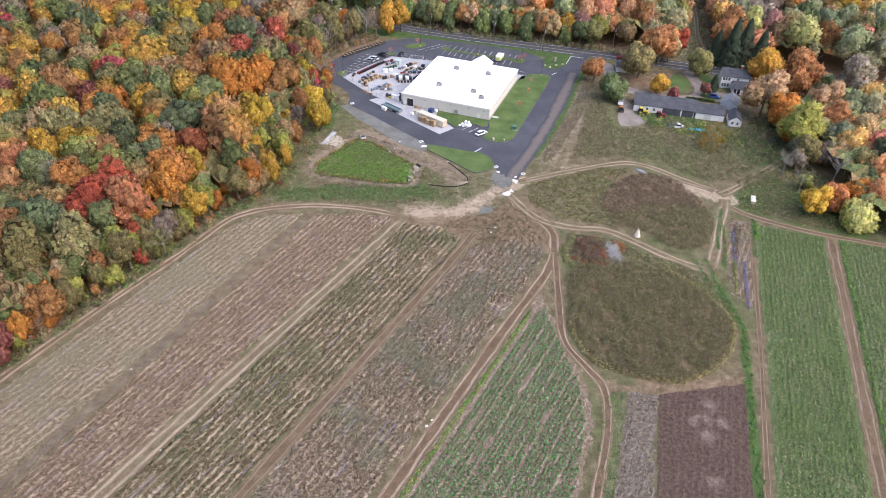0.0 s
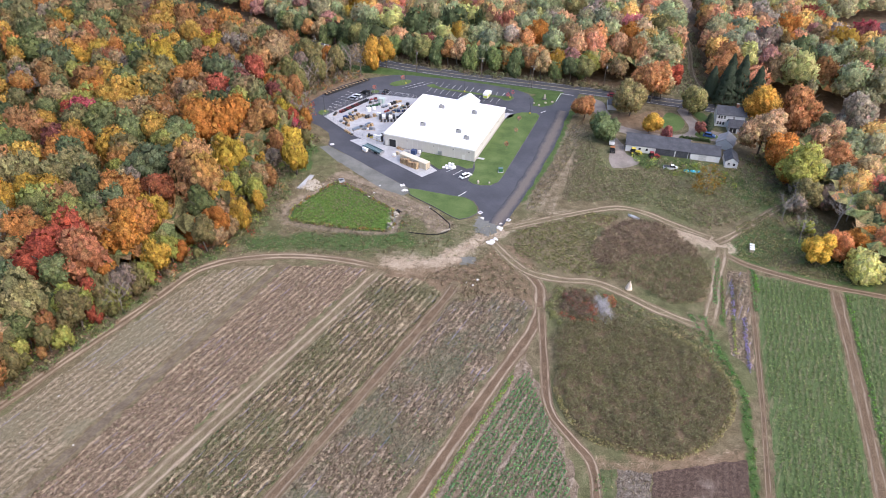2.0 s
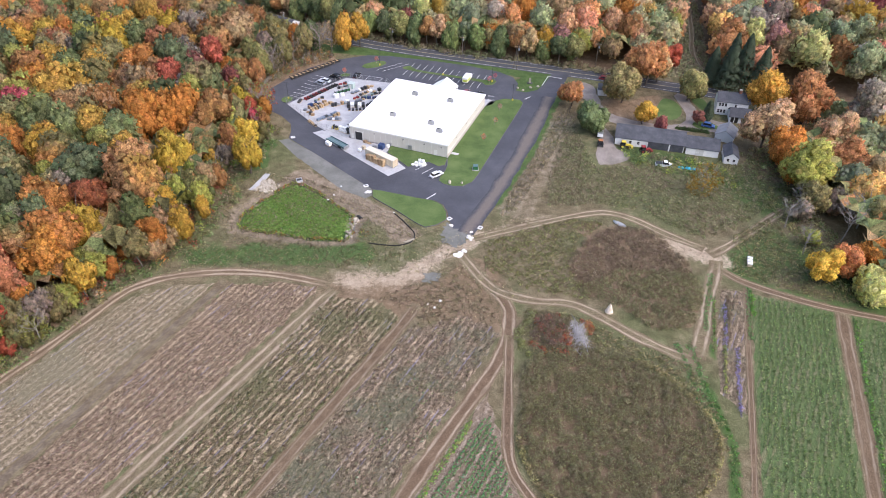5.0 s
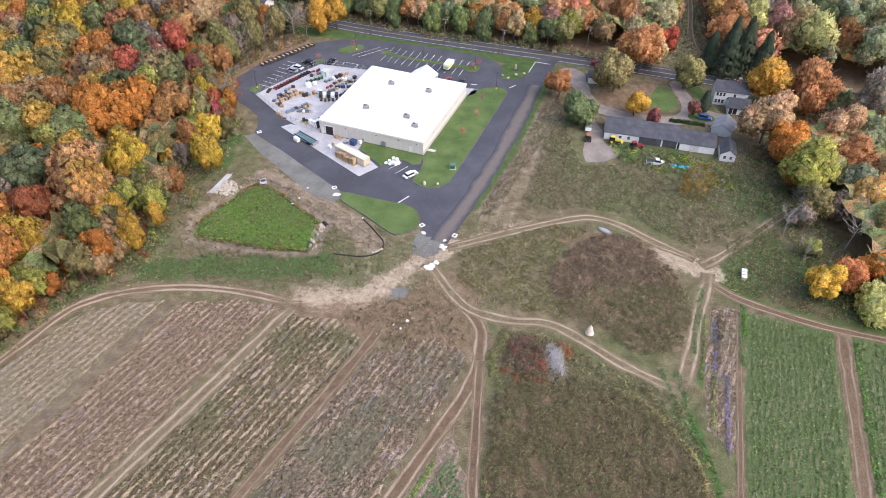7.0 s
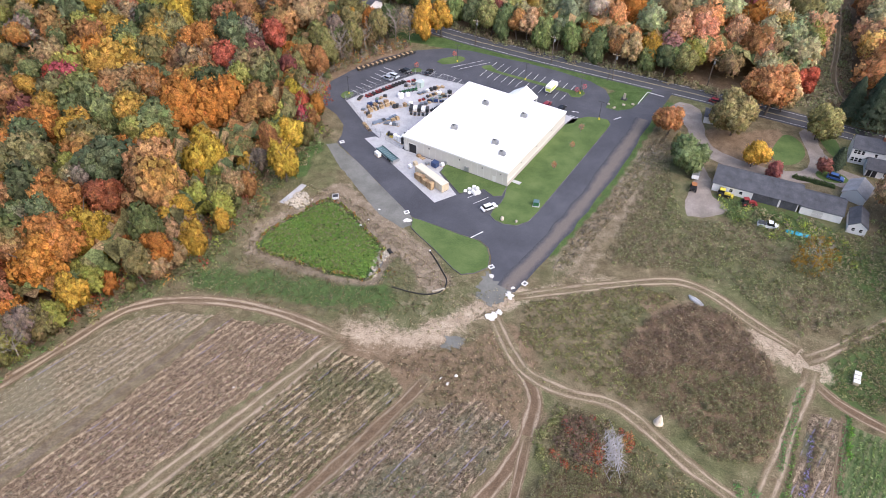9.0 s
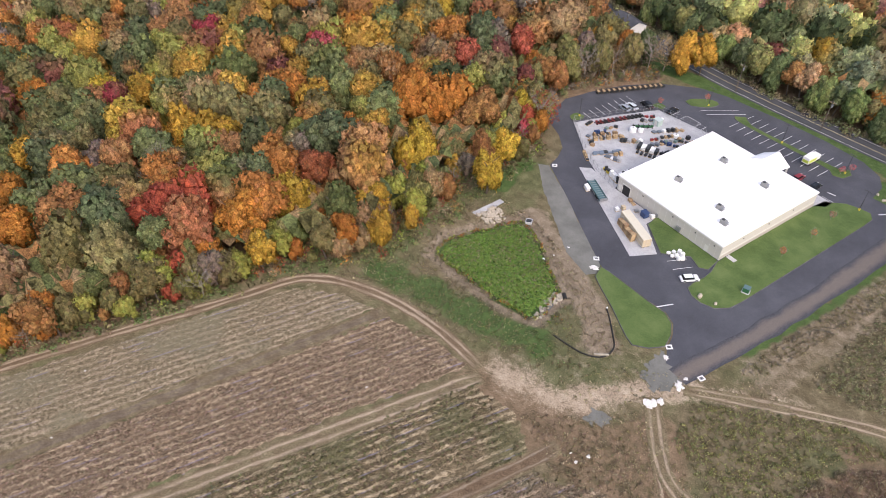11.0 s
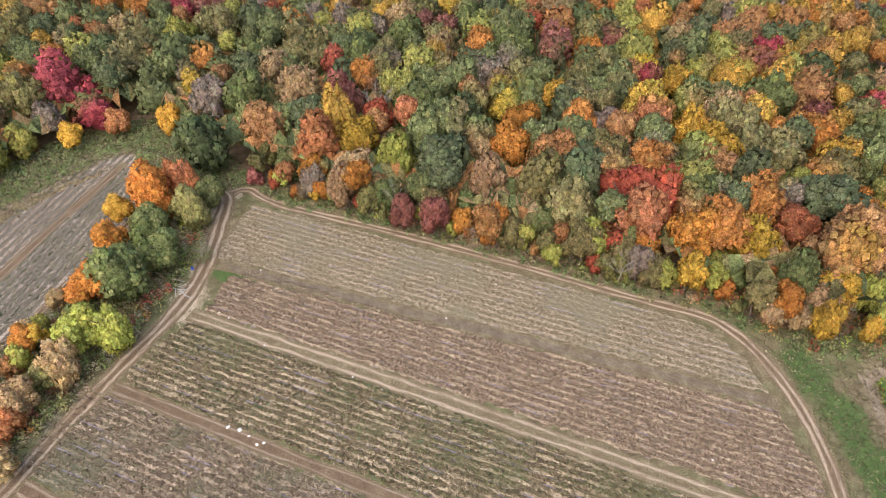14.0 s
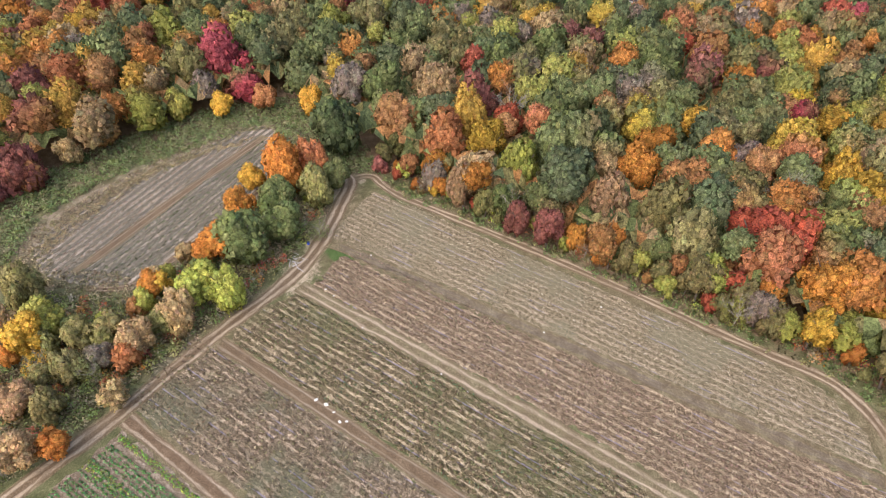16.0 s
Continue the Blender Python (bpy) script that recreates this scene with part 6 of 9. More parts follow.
for k, (dx, dy) in enumerate(((0, 0), (0.35, 1.15), (0.75, 2.3))):
    bx = base("bee_box", 97.3 + dx, 179.0 + dy, 0, -16, "pale wooden bee box on the meadow", "box", "bee boxes")
    part("body", boxed(-0.6, -0.45, 0.12, 0.6, 0.45, 0.95, bevel=0.03), M_TAN, bx)
    part("lid", boxed(-0.66, -0.5, 0.953, 0.66, 0.5, 1.08, bevel=0.02), M_WHITE, bx)
    part("stand", boxed(-0.5, -0.4, 0, 0.5, 0.4, 0.12), M_TIMBER, bx)
boat = base("rowing_boat", 66.0, 196.4, 0, 140, "small grey upturned boat in the brush", "boat")
bm = bmesh.new()
prev = None
for k in range(9):
    t = k / 8 * 2 - 1
    w = 0.75 * (1 - abs(t) ** 2.4) + 0.05
    row = [bm.verts.new((t * 2.1, w * math.cos(a), 0.15 + 0.55 * math.sin(a) * (1 - 0.3 * t * t))) for a in np.linspace(0, math.pi, 7)]
    if prev:
        for a, b, c, d in zip(prev, prev[1:], row[1:], row):
            bm.faces.new((a, b, c, d))
    prev = row
bmesh.ops.recalc_face_normals(bm, faces=bm.faces)
part("hull", bm, plain("grey_hull_paint", (0.4, 0.41, 0.43), 0.5), boat)
part("keel", boxed(-2.0, -0.05, 0.6, 2.0, 0.05, 0.74), M_STEEL, boat)
heap = base("brushwood_heap", 48.4, 151.8, 0.1, 5, "heap of bleached grey branches beside the track", "brushwood")
r_ = random.Random(3)
for k in range(150):
    x, y = r_.gauss(0, 0.85), r_.gauss(0, 2.3)
    a, q = r_.gauss(1.2, 0.7), r_.uniform(0.6, 1.6)
    part("branch", rodded((x - math.cos(a) * q, y - math.sin(a) * q, r_.uniform(0.1, 0.5)), (x + math.cos(a) * q, y + math.sin(a) * q, r_.uniform(0.4, 1.3)), 0.07, 0.03, 5), M_DEADWOOD, heap)
logs = base("log_pile", -88.5, 43.8, 0, 30, "bleached logs lying beside the track", "logs")
for k in range(14):
    x, y, a, n = r_.gauss(0, 2.2), r_.gauss(0, 0.9), r_.gauss(0.3, 0.5), r_.uniform(0.5, 1.7)
    part("log", rodded((x - math.cos(a) * n, y - math.sin(a) * n, r_.uniform(0.08, 0.2)), (x + math.cos(a) * n, y + math.sin(a) * n, r_.uniform(0.08, 0.35)), r_.uniform(0.06, 0.14), 0.05, 7), M_DEADWOOD, logs)
barrel = base("blue_barrel", -95.0, 45.3, 0, 0, "small blue plastic drum by the track", "drum")
part("drum", rodded((0, 0, 0), (0, 0, 0.8), 0.32, 0.3, 12), plain("bright_blue_plastic", (0.05, 0.1, 0.5), 0.4), barrel)
part("lid", rodded((0, 0, 0.8), (0, 0, 0.86), 0.33, None, 12), M_BLUE, barrel)
part("hoop", rodded((0, 0, 0.38), (0, 0, 0.44), 0.335, None, 12), M_BLUE, barrel)
sacks = [(along(28, -70.6), 0.5), (along(30.5, -70.9), 0.6), (along(33.0, -70.4), 0.35), (along(35.5, -69.4), 0.5), (along(36.5, -70.2), 0.4), (along(78, -46.8), 0.45), (along(80, -46.6), 0.35), (along(57, -113.4), 0.3), (along(64, -128), 0.35),
         (along(117, -99), 0.3), (along(45, -90.6), 0.3), (along(9, -111), 0.3), (along(8, -95.4), 0.35), (along(11, -94.8), 0.3), ((15.3, 163.2), 0.6), ((14.0, 160.8), 0.5), ((12.2, 161.9), 0.35), (along(23, -91), 0.3), (along(52, -90), 0.3), (along(-4, -79.2), 0.4)]
for k, ((x, y), q) in enumerate(sacks):
    rag("white_scrap", x, y, q, 50 + k, "pale scrap of plastic lying on the field", M_LIME, 0.12)
# ---- farmstead ----
M_CLAP = plain("white_clapboard", (0.7, 0.7, 0.7), 0.7, 0, 0.25, 1.2)
M_SHINGLE = speckled("dark_grey_shingles", (0.05, 0.052, 0.06), (0.075, 0.078, 0.09), (0.11, 0.112, 0.125), (0.5, 5.0), bump=0.3)
M_PALEROOF = speckled("pale_grey_shingles", (0.2, 0.2, 0.21), (0.27, 0.27, 0.28), (0.34, 0.34, 0.35), (0.5, 5.0), bump=0.3)
M_BRICK = speckled("red_brick", (0.2, 0.08, 0.05), (0.3, 0.13, 0.09), (0.4, 0.2, 0.14), (0.8, 6.0))
M_LOAM = speckled("grey_brown_gravel", (0.16, 0.14, 0.12), (0.24, 0.205, 0.18), (0.33, 0.29, 0.26), (0.25, 3.0))


def gable_roof(w, d0, d1, eave, ridge, over=0.35, thick=0.16):
    """A roof over x 0..w; its ridge runs along x at y = d0, the back eave at y = d1."""
    bm = bmesh.new()
    k = (ridge - eave) / d0
    k2 = (ridge - eave) / (d1 - d0)
    prof = [(-over, eave - k * over), (d0, ridge), (d1 + over, eave - k2 * over)]
    lo = [[bm.verts.new((x, y, z)) for y, z in prof] for x in (-over, w + over)]
    hi = [[bm.verts.new((x, y, z + thick)) for y, z in prof] for x in (-over, w + over)]
    for i in range(2):
        bm.faces.new((hi[0][i], hi[1][i], hi[1][i + 1], hi[0][i + 1]))
        bm.faces.new((lo[0][i], lo[0][i + 1], lo[1][i + 1], lo[1][i]))
        for e in (0, 1):
            bm.faces.new((lo[e][i], hi[e][i], hi[e][i + 1], lo[e][i + 1]))
    for i in (0, 2):
        bm.faces.new((lo[0][i], lo[1][i], hi[1][i], hi[0][i]))
    bmesh.ops.recalc_face_normals(bm, faces=bm.faces)
    return bm


def gable_walls(w, d0, d1, eave, ridge):
    bm = bmesh.new()
    prof = [(0, 0), (0, eave), (d0, ridge - 0.02), (d1, eave), (d1, 0)]
    ends = [[bm.verts.new((x, y, z)) for y, z in prof] for x in (0, w)]
    bm.faces.new(ends[0])
    bm.faces.new(ends[1][::-1])
    for i in range(5):
        j = (i + 1) % 5
        bm.faces.new((ends[0][i], ends[1][i], ends[1][j], ends[0][j]))
    bmesh.ops.recalc_face_normals(bm, faces=bm.faces)
    return bm


def window(parent, x, y, z, w, h, face="y"):
    """A window on a wall: frame proud of it, panes set in."""
    if face == "y":
        f = part("window", boxed(x - w / 2 - 0.08, y - 0.06, z - 0.08, x + w / 2 + 0.08, y - 0.002, z + h + 0.08), M_CLAP, parent)
        part("pane", boxed(x - w / 2, y - 0.075, z, x + w / 2, y - 0.062, z + h), M_GLASS, f)
        part("glazing_bar", boxed(x - w / 2, y - 0.09, z + h / 2 - 0.03, x + w / 2, y - 0.077, z + h / 2 + 0.03), M_CLAP, f)
    else:
        f = part("window", boxed(x - 0.06, y - w / 2 - 0.08, z - 0.08, x - 0.002, y + w / 2 + 0.08, z + h + 0.08), M_CLAP, parent)
        part("pane", boxed(x - 0.075, y - w / 2, z, x - 0.062, y + w / 2, z + h), M_GLASS, f)
        part("glazing_bar", boxed(x - 0.09, y - w / 2, z + h / 2 - 0.03, x - 0.077, y + w / 2, z + h / 2 + 0.03), M_CLAP, f)


barn = base("long_barn", 72.6, 241.9, 0, -13.5, "long low white barn with a dark shingled roof", "barn")
part("wall", gable_walls(22.4, 6.0, 9.6, 2.7, 4.7), M_CLAP, barn, "whitewashed walls")
part("roof", gable_roof(22.4, 6.0, 9.6, 2.7, 4.7), M_SHINGLE, barn, "dark grey shingled roof")
for x0, x1 in ((10.7, 17.4), (17.9, 22.1)):
    d = part("bay_door", boxed(x0, -0.08, 0.02, x1, -0.003, 2.45), M_SHINGLE, barn, "dark sliding bay door")
    for k in range(int((x1 - x0) / 0.8)):
        part("door_board", boxed(x0 + 0.1 + k * 0.8, -0.11, 0.05, x0 + 0.16 + k * 0.8, -0.083, 2.4), M_DSTEEL, d)
for x in (10.4, 17.5):
    part("post", boxed(x, -0.16, 0, x + 0.28, -0.004, 2.65), M_CLAP, barn)
for x in (2.5, 5.0, 7.6):
    window(barn, x, 0, 1.0, 0.8, 0.9)
shed2 = base("store_barn", 94.9, 236.2, 0, -13.5, "lower white barn with a dark roof and double door", "barn")
part("wall", gable_walls(10.3, 5.0, 8.4, 2.5, 4.2), M_CLAP, shed2)
part("roof", gable_roof(10.3, 5.0, 8.4, 2.5, 4.2, 0.25), M_SHINGLE, shed2, "dark blue-grey shingled roof")
d = part("double_door", boxed(3.0, -0.08, 0.02, 5.6, -0.003, 2.2), plain("grey_white_door", (0.5, 0.5, 0.5), 0.6), shed2)
part("door_handle", boxed(4.35, -0.12, 1.0, 4.42, -0.083, 1.25), M_DSTEEL, d)
part("cross_rail", boxed(3.0, -0.1, 1.1, 5.6, -0.083, 1.2), M_CLAP, d)
annex = base("barn_annex", 105.4, 231.6, 0, -13.5 + 90, "small white annex with a gable end", "shed")
part("wall", gable_walls(7.5, 2.2, 4.4, 2.5, 4.0), M_CLAP, annex)
annex.matrix_world = pose(110.0, 229.6, 0, 0, 0, 76.5)
part("roof", gable_roof(7.5, 2.2, 4.4, 2.5, 4.0, 0.25), M_SHINGLE, annex)
window(annex, 0, 1.3, 1.0, 0.7, 0.9, "x")
window(annex, 0, 3.1, 1.0, 0.7, 0.9, "x")
wing = base("pale_shed", 112.5, 243.0, 0, 62, "pale grey gabled shed behind the barns", "shed")
part("wall", gable_walls(7.0, 3.0, 6.0, 2.3, 4.2), plain("pale_grey_boards", (0.42, 0.44, 0.46), 0.7), wing)
part("roof", gable_roof(7.0, 3.0, 6.0, 2.3, 4.2, 0.3), M_PALEROOF, wing, "pale grey roof")
part("door", boxed(2.5, -0.06, 0, 4.6, -0.003, 2.0), M_TRIM, wing)

house = base("farmhouse", 112.9, 264.6, 0, -12, "two-storey white clapboard farmhouse with a dark roof", "house")
part("wall", gable_walls(10.6, 3.4, 6.8, 5.2, 7.4), M_CLAP, house)
part("roof", gable_roof(10.6, 3.4, 6.8, 5.2, 7.4, 0.35), M_SHINGLE, house, "dark blue-grey shingled roof")
ch = part("chimney", boxed(6.9, 3.0, 6.4, 7.8, 3.9, 8.6), M_BRICK, house, "brick chimney")
part("chimney_cap", boxed(6.8, 2.9, 8.603, 7.9, 4.0, 8.75), M_STONE, ch)
for x in (0.9, 1.9, 3.0):
    window(house, x, 0, 3.4, 0.7, 1.2)
    window(house, x, 0, 0.9, 0.7, 1.2)
window(house, 6.4, 0, 3.4, 0.7, 1.0)
for k in range(9):
    part("clapboard", boxed(0.05, -0.025, 0.4 + k * 0.52, 10.55, -0.002, 0.43 + k * 0.52), M_TRIM, house)
porch = part("porch_wing", gable_walls(6.6, 2.6, 5.2, 2.6, 4.6), M_CLAP, house, "single-storey wing")
porch.matrix_basis = pose(4.4, -5.4, 0, 0, 0, 0)
part("wing_roof", gable_roof(6.6, 2.6, 5.2, 2.6, 4.6, 0.4), M_SHINGLE, porch, "dark shingled roof")
# a solid dark panel painted as the porch's shade
part("porch_shade_panel", boxed(0.3, -0.06, 0.1, 2.9, -0.003, 2.2), M_DARK, porch)
for x in (0.2, 1.5, 2.9):
    part("porch_post", boxed(x, -0.2, 0, x + 0.16, -0.063, 2.4), M_CLAP, porch)
window(porch, 5.0, 0, 1.1, 0.7, 1.0)
garage = base("roadside_garage", 72.6, 278.0, 0, -8, "small white garage with a dark roof near the road", "garage")
part("wall", gable_walls(6.5, 2.6, 5.2, 2.5, 3.7), M_CLAP, garage)
part("roof", gable_roof(6.5, 2.6, 5.2, 2.5, 3.7, 0.3), M_SHINGLE, garage)
part("garage_door", boxed(1.0, -0.06, 0, 3.6, -0.003, 2.1), M_TRIM, garage)


def far_house(x, y, turn, label, w=11, d=8):
    ob = base("distant_house", x, y, 0, turn, label, "house")
    part("wall", gable_walls(w, d / 2, d, 5.6, 8.6), M_CLAP, ob)
    part("roof", gable_roof(w, d / 2, d, 5.6, 8.6, 0.4), M_SHINGLE, ob)
    for k in range(3):
        window(ob, 2 + k * 3.2, 0, 3.4, 0.9, 1.3)
        window(ob, 2 + k * 3.2, 0, 0.9, 0.9, 1.3)
    window(ob, 0, d / 2, 3.4, 0.9, 1.3, "x")
    part("door", boxed(w - 1.6, -0.06, 0.1, w - 0.6, -0.003, 2.2), M_TEAL, ob)
    return ob


far_house(-259, 134, 65, "white house with a grey roof among the trees")
far_house(-66, 339, -30, "low pale building beside the road among trees", 12, 8).scale.z = 0.6
sheet("house_lawn", spline([(-285, 130), (-268, 152), (-252, 146), (-256, 126), (-268, 112)], True, 4), 0.03, M_LAWN, "green lawn round a distant house", category="lawn")
sheet("drive_lane", ragged(spline([(101.6, 279), (105.8, 279), (107.2, 268), (110, 261), (116.7, 256), (117, 250), (113, 246.5), (108.5, 251), (103, 251.8), (96, 250.2), (84, 252.6), (76, 256), (70, 262), (66.4, 276), (62, 283), (66, 289.5), (72, 286), (72.5, 277), (74, 266), (80, 260), (90, 256.4), (99, 257), (102.4, 264)], True, 1.5), 0.3), 0.045, M_LOAM, "grey gravel farm drive", category="drive")
sheet("farmyard", ragged(spline([(70, 256), (73, 246), (72.5, 240), (76, 234), (72, 229.5), (65.1, 229.4), (66, 238), (68.5, 247)], True, 1.2), 0.4), 0.047, M_LOAM, "grey gravel yard beside the barn", category="drive")
for name, o in (("front_lawn", [(97, 276), (101, 273), (101.4, 266), (98, 260.4), (93, 259.4), (92, 266)]), ("drive_island", [(102.6, 256.2), (106, 259.4), (111, 256.4), (110.4, 253.4), (105, 253)]), ("side_lawn", [(107.5, 276), (108.8, 268), (111.6, 264), (112, 276)])):
    sheet(name, spline(o, True, 1.2), 0.055, M_LAWN, "green mown lawn by the farm drive", category="lawn")
hedge = plants("clipped_hedge", np.stack([np.linspace(96.2, 106.4, 60), np.linspace(253.0, 250.4, 60)], 1), 1.3, 0.7, 40, 0.35, [(0.09, 0.13, 0.05)], "long clipped green hedge beside the drive", category="hedge", kind="thing")
car("parked_van", 107.6, 254.6, -20, P_BLUE, "blue car parked on the farm drive", 4.6, 1.85, 1.7, z=0.05)
car("pickup_truck", 86.0, 228.4, -8, P_WHITE, "white pickup truck with a dark bed in the brush", 5.4, 1.95, 1.75, bed=True, z=0.02)
for k, dx in enumerate((0, 2.2, 4.2)):
    ob = base("tarpaulin_heap", 91.4 + dx, 227.4 - dx * 0.18, 0, -10, "bright blue tarpaulin over a heap", "tarp", "blue tarpaulins")
    bm = bmesh.new()
    bmesh.ops.create_grid(bm, x_segments=8, y_segments=6, size=1.0)
    for v in bm.verts:
        e = max(abs(v.co.x), abs(v.co.y))
        v.co = Vector((v.co.x * 1.0, v.co.y * 0.7, 0.05 + (0.5 + 0.15 * noise.noise(v.co * 2 + Vector((k, 0, 0)))) * (1 - e**3)))
    part("sheet", bm, plain("bright_blue_tarpaulin", (0.05, 0.42, 0.6), 0.5), ob)
    part("ballast", boxed(-0.3, -0.2, 0.05, 0.3, 0.2, 0.35, bevel=0.05), M_TIMBER, ob)


def tractor(x, y, turn, paint, label):
    ob = base("tractor", x, y, 0.04, turn, label, "tractor")
    part("bonnet", boxed(0.2, -0.4, 0.8, 1.9, 0.4, 1.45, bevel=0.1), paint, ob)
    part("chassis", boxed(-1.2, -0.35, 0.5, 1.8, 0.35, 0.8), M_DSTEEL, ob)
    part("cab", boxed(-1.1, -0.6, 0.9, 0.15, 0.6, 2.2, bevel=0.08), M_GLASS, ob)
    part("cab_roof", boxed(-1.2, -0.7, 2.203, 0.25, 0.7, 2.32, bevel=0.03), paint, ob)
    for sx, rr, sy in ((-0.8, 0.75, 0.75), (1.5, 0.45, 0.65)):
        for q in (-1, 1):
            w = part("wheel", rodded((sx, q * sy - 0.18, rr), (sx, q * sy + 0.18, rr), rr, None, 14), M_RUBBER, ob)
            part("rim", rodded((sx, q * (sy + 0.185), rr), (sx, q * (sy + 0.2), rr), rr * 0.5, None, 10), paint, w)
    part("loader_bucket", boxed(2.1, -0.8, 0.3, 2.7, 0.8, 0.8, bevel=0.05), paint, ob)


tractor(75.5, 239.6, -10, M_YELLOW, "yellow tractor with a bucket beside the barn")
tractor(81.5, 236.8, 10, M_RED, "red tractor in the brush beside the barn")
tractor(67.6, 240.8, 80, plain("rust_orange_paint", (0.35, 0.14, 0.05), 0.6), "rusty orange tractor in the farmyard")
tr = base("box_trailer", 68.4, 246.6, 0.04, 80, "small silver-topped trailer in the farmyard", "trailer")
part("body", boxed(-1.3, -0.95, 0.5, 1.3, 0.95, 1.9, bevel=0.06), M_WHITE, tr)
part("top", boxed(-1.35, -1.0, 1.903, 1.35, 1.0, 2.0), M_STEEL, tr)
for s in (-0.9, 0.9):
    part("wheel", rodded((0, s - 0.1, 0.35), (0, s + 0.1, 0.35), 0.35, None, 12), M_RUBBER, tr)
# ---- trees ----
M_CROWN = foliage("autumn_leaves", True, 15.0, 0.05)
M_PALEBARK = speckled("pale_grey_bark", (0.16, 0.145, 0.13), (0.28, 0.255, 0.23), (0.42, 0.39, 0.36), (0.8, 6.0), bump=0.4)
M_WOODS = foliage("woodland_leaves", False, 2.3, 0.3)
# the far woods' leaves: contrast lowered to paint in distance haze
M_FAR_WOODS = foliage("hazed_woodland_leaves", False, 2.1, 0.3, 0.4, 0.4)
TINTS = {
    "green": (0.147, 0.175, 0.070), "dark green": (0.105, 0.133, 0.063), "olive": (0.197, 0.179, 0.077), "yellow-green": (0.295, 0.295, 0.077), "yellow": (0.421, 0.298, 0.049),
    "golden": (0.421, 0.260, 0.049), "orange": (0.421, 0.183, 0.046), "salmon": (0.365, 0.147, 0.070), "rust": (0.337, 0.175, 0.074), "red": (0.36, 0.091, 0.056),
    "maroon": (0.232, 0.091, 0.077), "tan": (0.330, 0.232, 0.126), "grey": (0.218, 0.175, 0.144), "crimson": (0.365, 0.070, 0.091),
}


def crown_shape(seed, gap, tall=1.0, boughs=8, cards=250, card=0.09, low=-0.7, cuts=3, even=0.35, sides=4):
    """A crown about one metre in radius: boughs covered with rounded leaf clumps, loose sprays on their outsides
    and an inner mass. Quads and triangles, each with soft normals, and a tone for each."""
    r = np.random.default_rng(seed)
    a = np.arange(boughs) * 2.399 + r.uniform(-0.5, 0.5, boughs) + seed
    zz = np.linspace(0.88, -0.6, boughs) + r.uniform(-0.15, 0.15, boughs)
    flat = np.sqrt(1 - np.clip(zz, -0.95, 0.95) ** 2)
    bough = np.stack([np.cos(a) * flat, np.sin(a) * flat, zz], 1) * r.uniform(0.34, 0.66, (boughs, 1))
    wide = r.uniform(0.3, 0.52, boughs)
    k = r.choice(boughs, 3600, p=wide**2 / (wide**2).sum())
    d = r.normal(size=(3600, 3)) + bough[k] * 1.0 + (0, 0, 0.25)
    d /= np.linalg.norm(d, axis=1)[:, None]
    p = bough[k] + d * wide[k, None]
    hidden = (np.linalg.norm(p[:, None] - bough[None], axis=2) < wide[None] * 0.96).any(1) | (p[:, 2] < low)
    p, d = p[~hidden], d[~hidden]
    kept = [0]
    for i in range(1, len(p)):
        if np.linalg.norm(p[kept] - p[i], axis=1).min() > gap:
            kept.append(i)
    p, d = p[kept], d[kept]
    n = len(p)
    rad = gap * r.uniform(0.6, 1.05, (n, 1))
    d = d + r.normal(size=d.shape) * 0.25
    d /= np.linalg.norm(d, axis=1)[:, None]
    p = p + d * gap * r.uniform(-0.35, 0.3, (n, 1))
    u = np.cross(d, r.normal(size=d.shape))
    u /= np.linalg.norm(u, axis=1)[:, None]
    v = np.cross(d, u)
    foot = p - d * rad * 0.7
    jog = lambda: r.uniform(0.72, 1.28, (n, 1))  # noqa: E731
    turn = lambda q: u * math.cos(q * 6.283 / sides) + v * math.sin(q * 6.283 / sides)  # noqa: E731
    ring = [p - d * rad * r.uniform(0.15, 0.5, (n, 1)) + turn(q) * rad * jog() for q in range(sides)]
    top = p + d * rad * 0.8 * jog()
    tris = [(ring[q], ring[(q + 1) % sides], top) for q in range(sides)]
    clump = np.stack([np.stack(t, 1) for t in tris], 1)
    out = clump - foot[:, None, None]
    out = out / np.linalg.norm(out, axis=3)[..., None] * (1.2 - even) + d[:, None, None] * even
    clump = np.concatenate([clump, out], 2).reshape(-1, 6, 3)
    tone = r.uniform(0.74, 1.26, (n, 1)) * (1 + r.normal(size=(n, 3)) * (0.05, 0.035, 0.05))
    # loose sprays
    k = r.integers(0, n, cards)
    e = d[k] + r.normal(size=(cards, 3)) * 0.6
    e /= np.linalg.norm(e, axis=1)[:, None]
    c = p[k] + e * rad[k] * r.uniform(0.75, 1.3, (cards, 1))
    spray = leaf_tris(c, e + r.normal(size=e.shape) * 0.6, card * r.uniform(0.55, 1.35, cards), r)
    spray = np.concatenate([spray, np.repeat((e + d[k] * 0.5)[:, None], 3, 1)], 1)
    # the inner mass
    bm = bmesh.new()
    bmesh.ops.create_cube(bm, size=1.0)
    bmesh.ops.subdivide_edges(bm, edges=bm.edges, cuts=cuts, use_grid_fill=True)
    for w in bm.verts:
        w.co.normalize()
        e = np.array(w.co[:])
        reach = bough @ e
        left = wide**2 - ((bough - reach[:, None] * e) ** 2).sum(1)
        w.co *= 0.87 * max(np.where(left > 0, reach + np.sqrt(np.maximum(left, 0)), 0).max(), 0.4)
    bmesh.ops.delete(bm, geom=[f for f in bm.faces if f.calc_center_median().z < low], context="FACES")
    bm.normal_update()
    mass = np.array([[w.co[:] for w in f.verts] + [w.normal[:] for w in f.verts] for f in bm.faces])
    bm.free()
    three = np.concatenate([clump, spray])
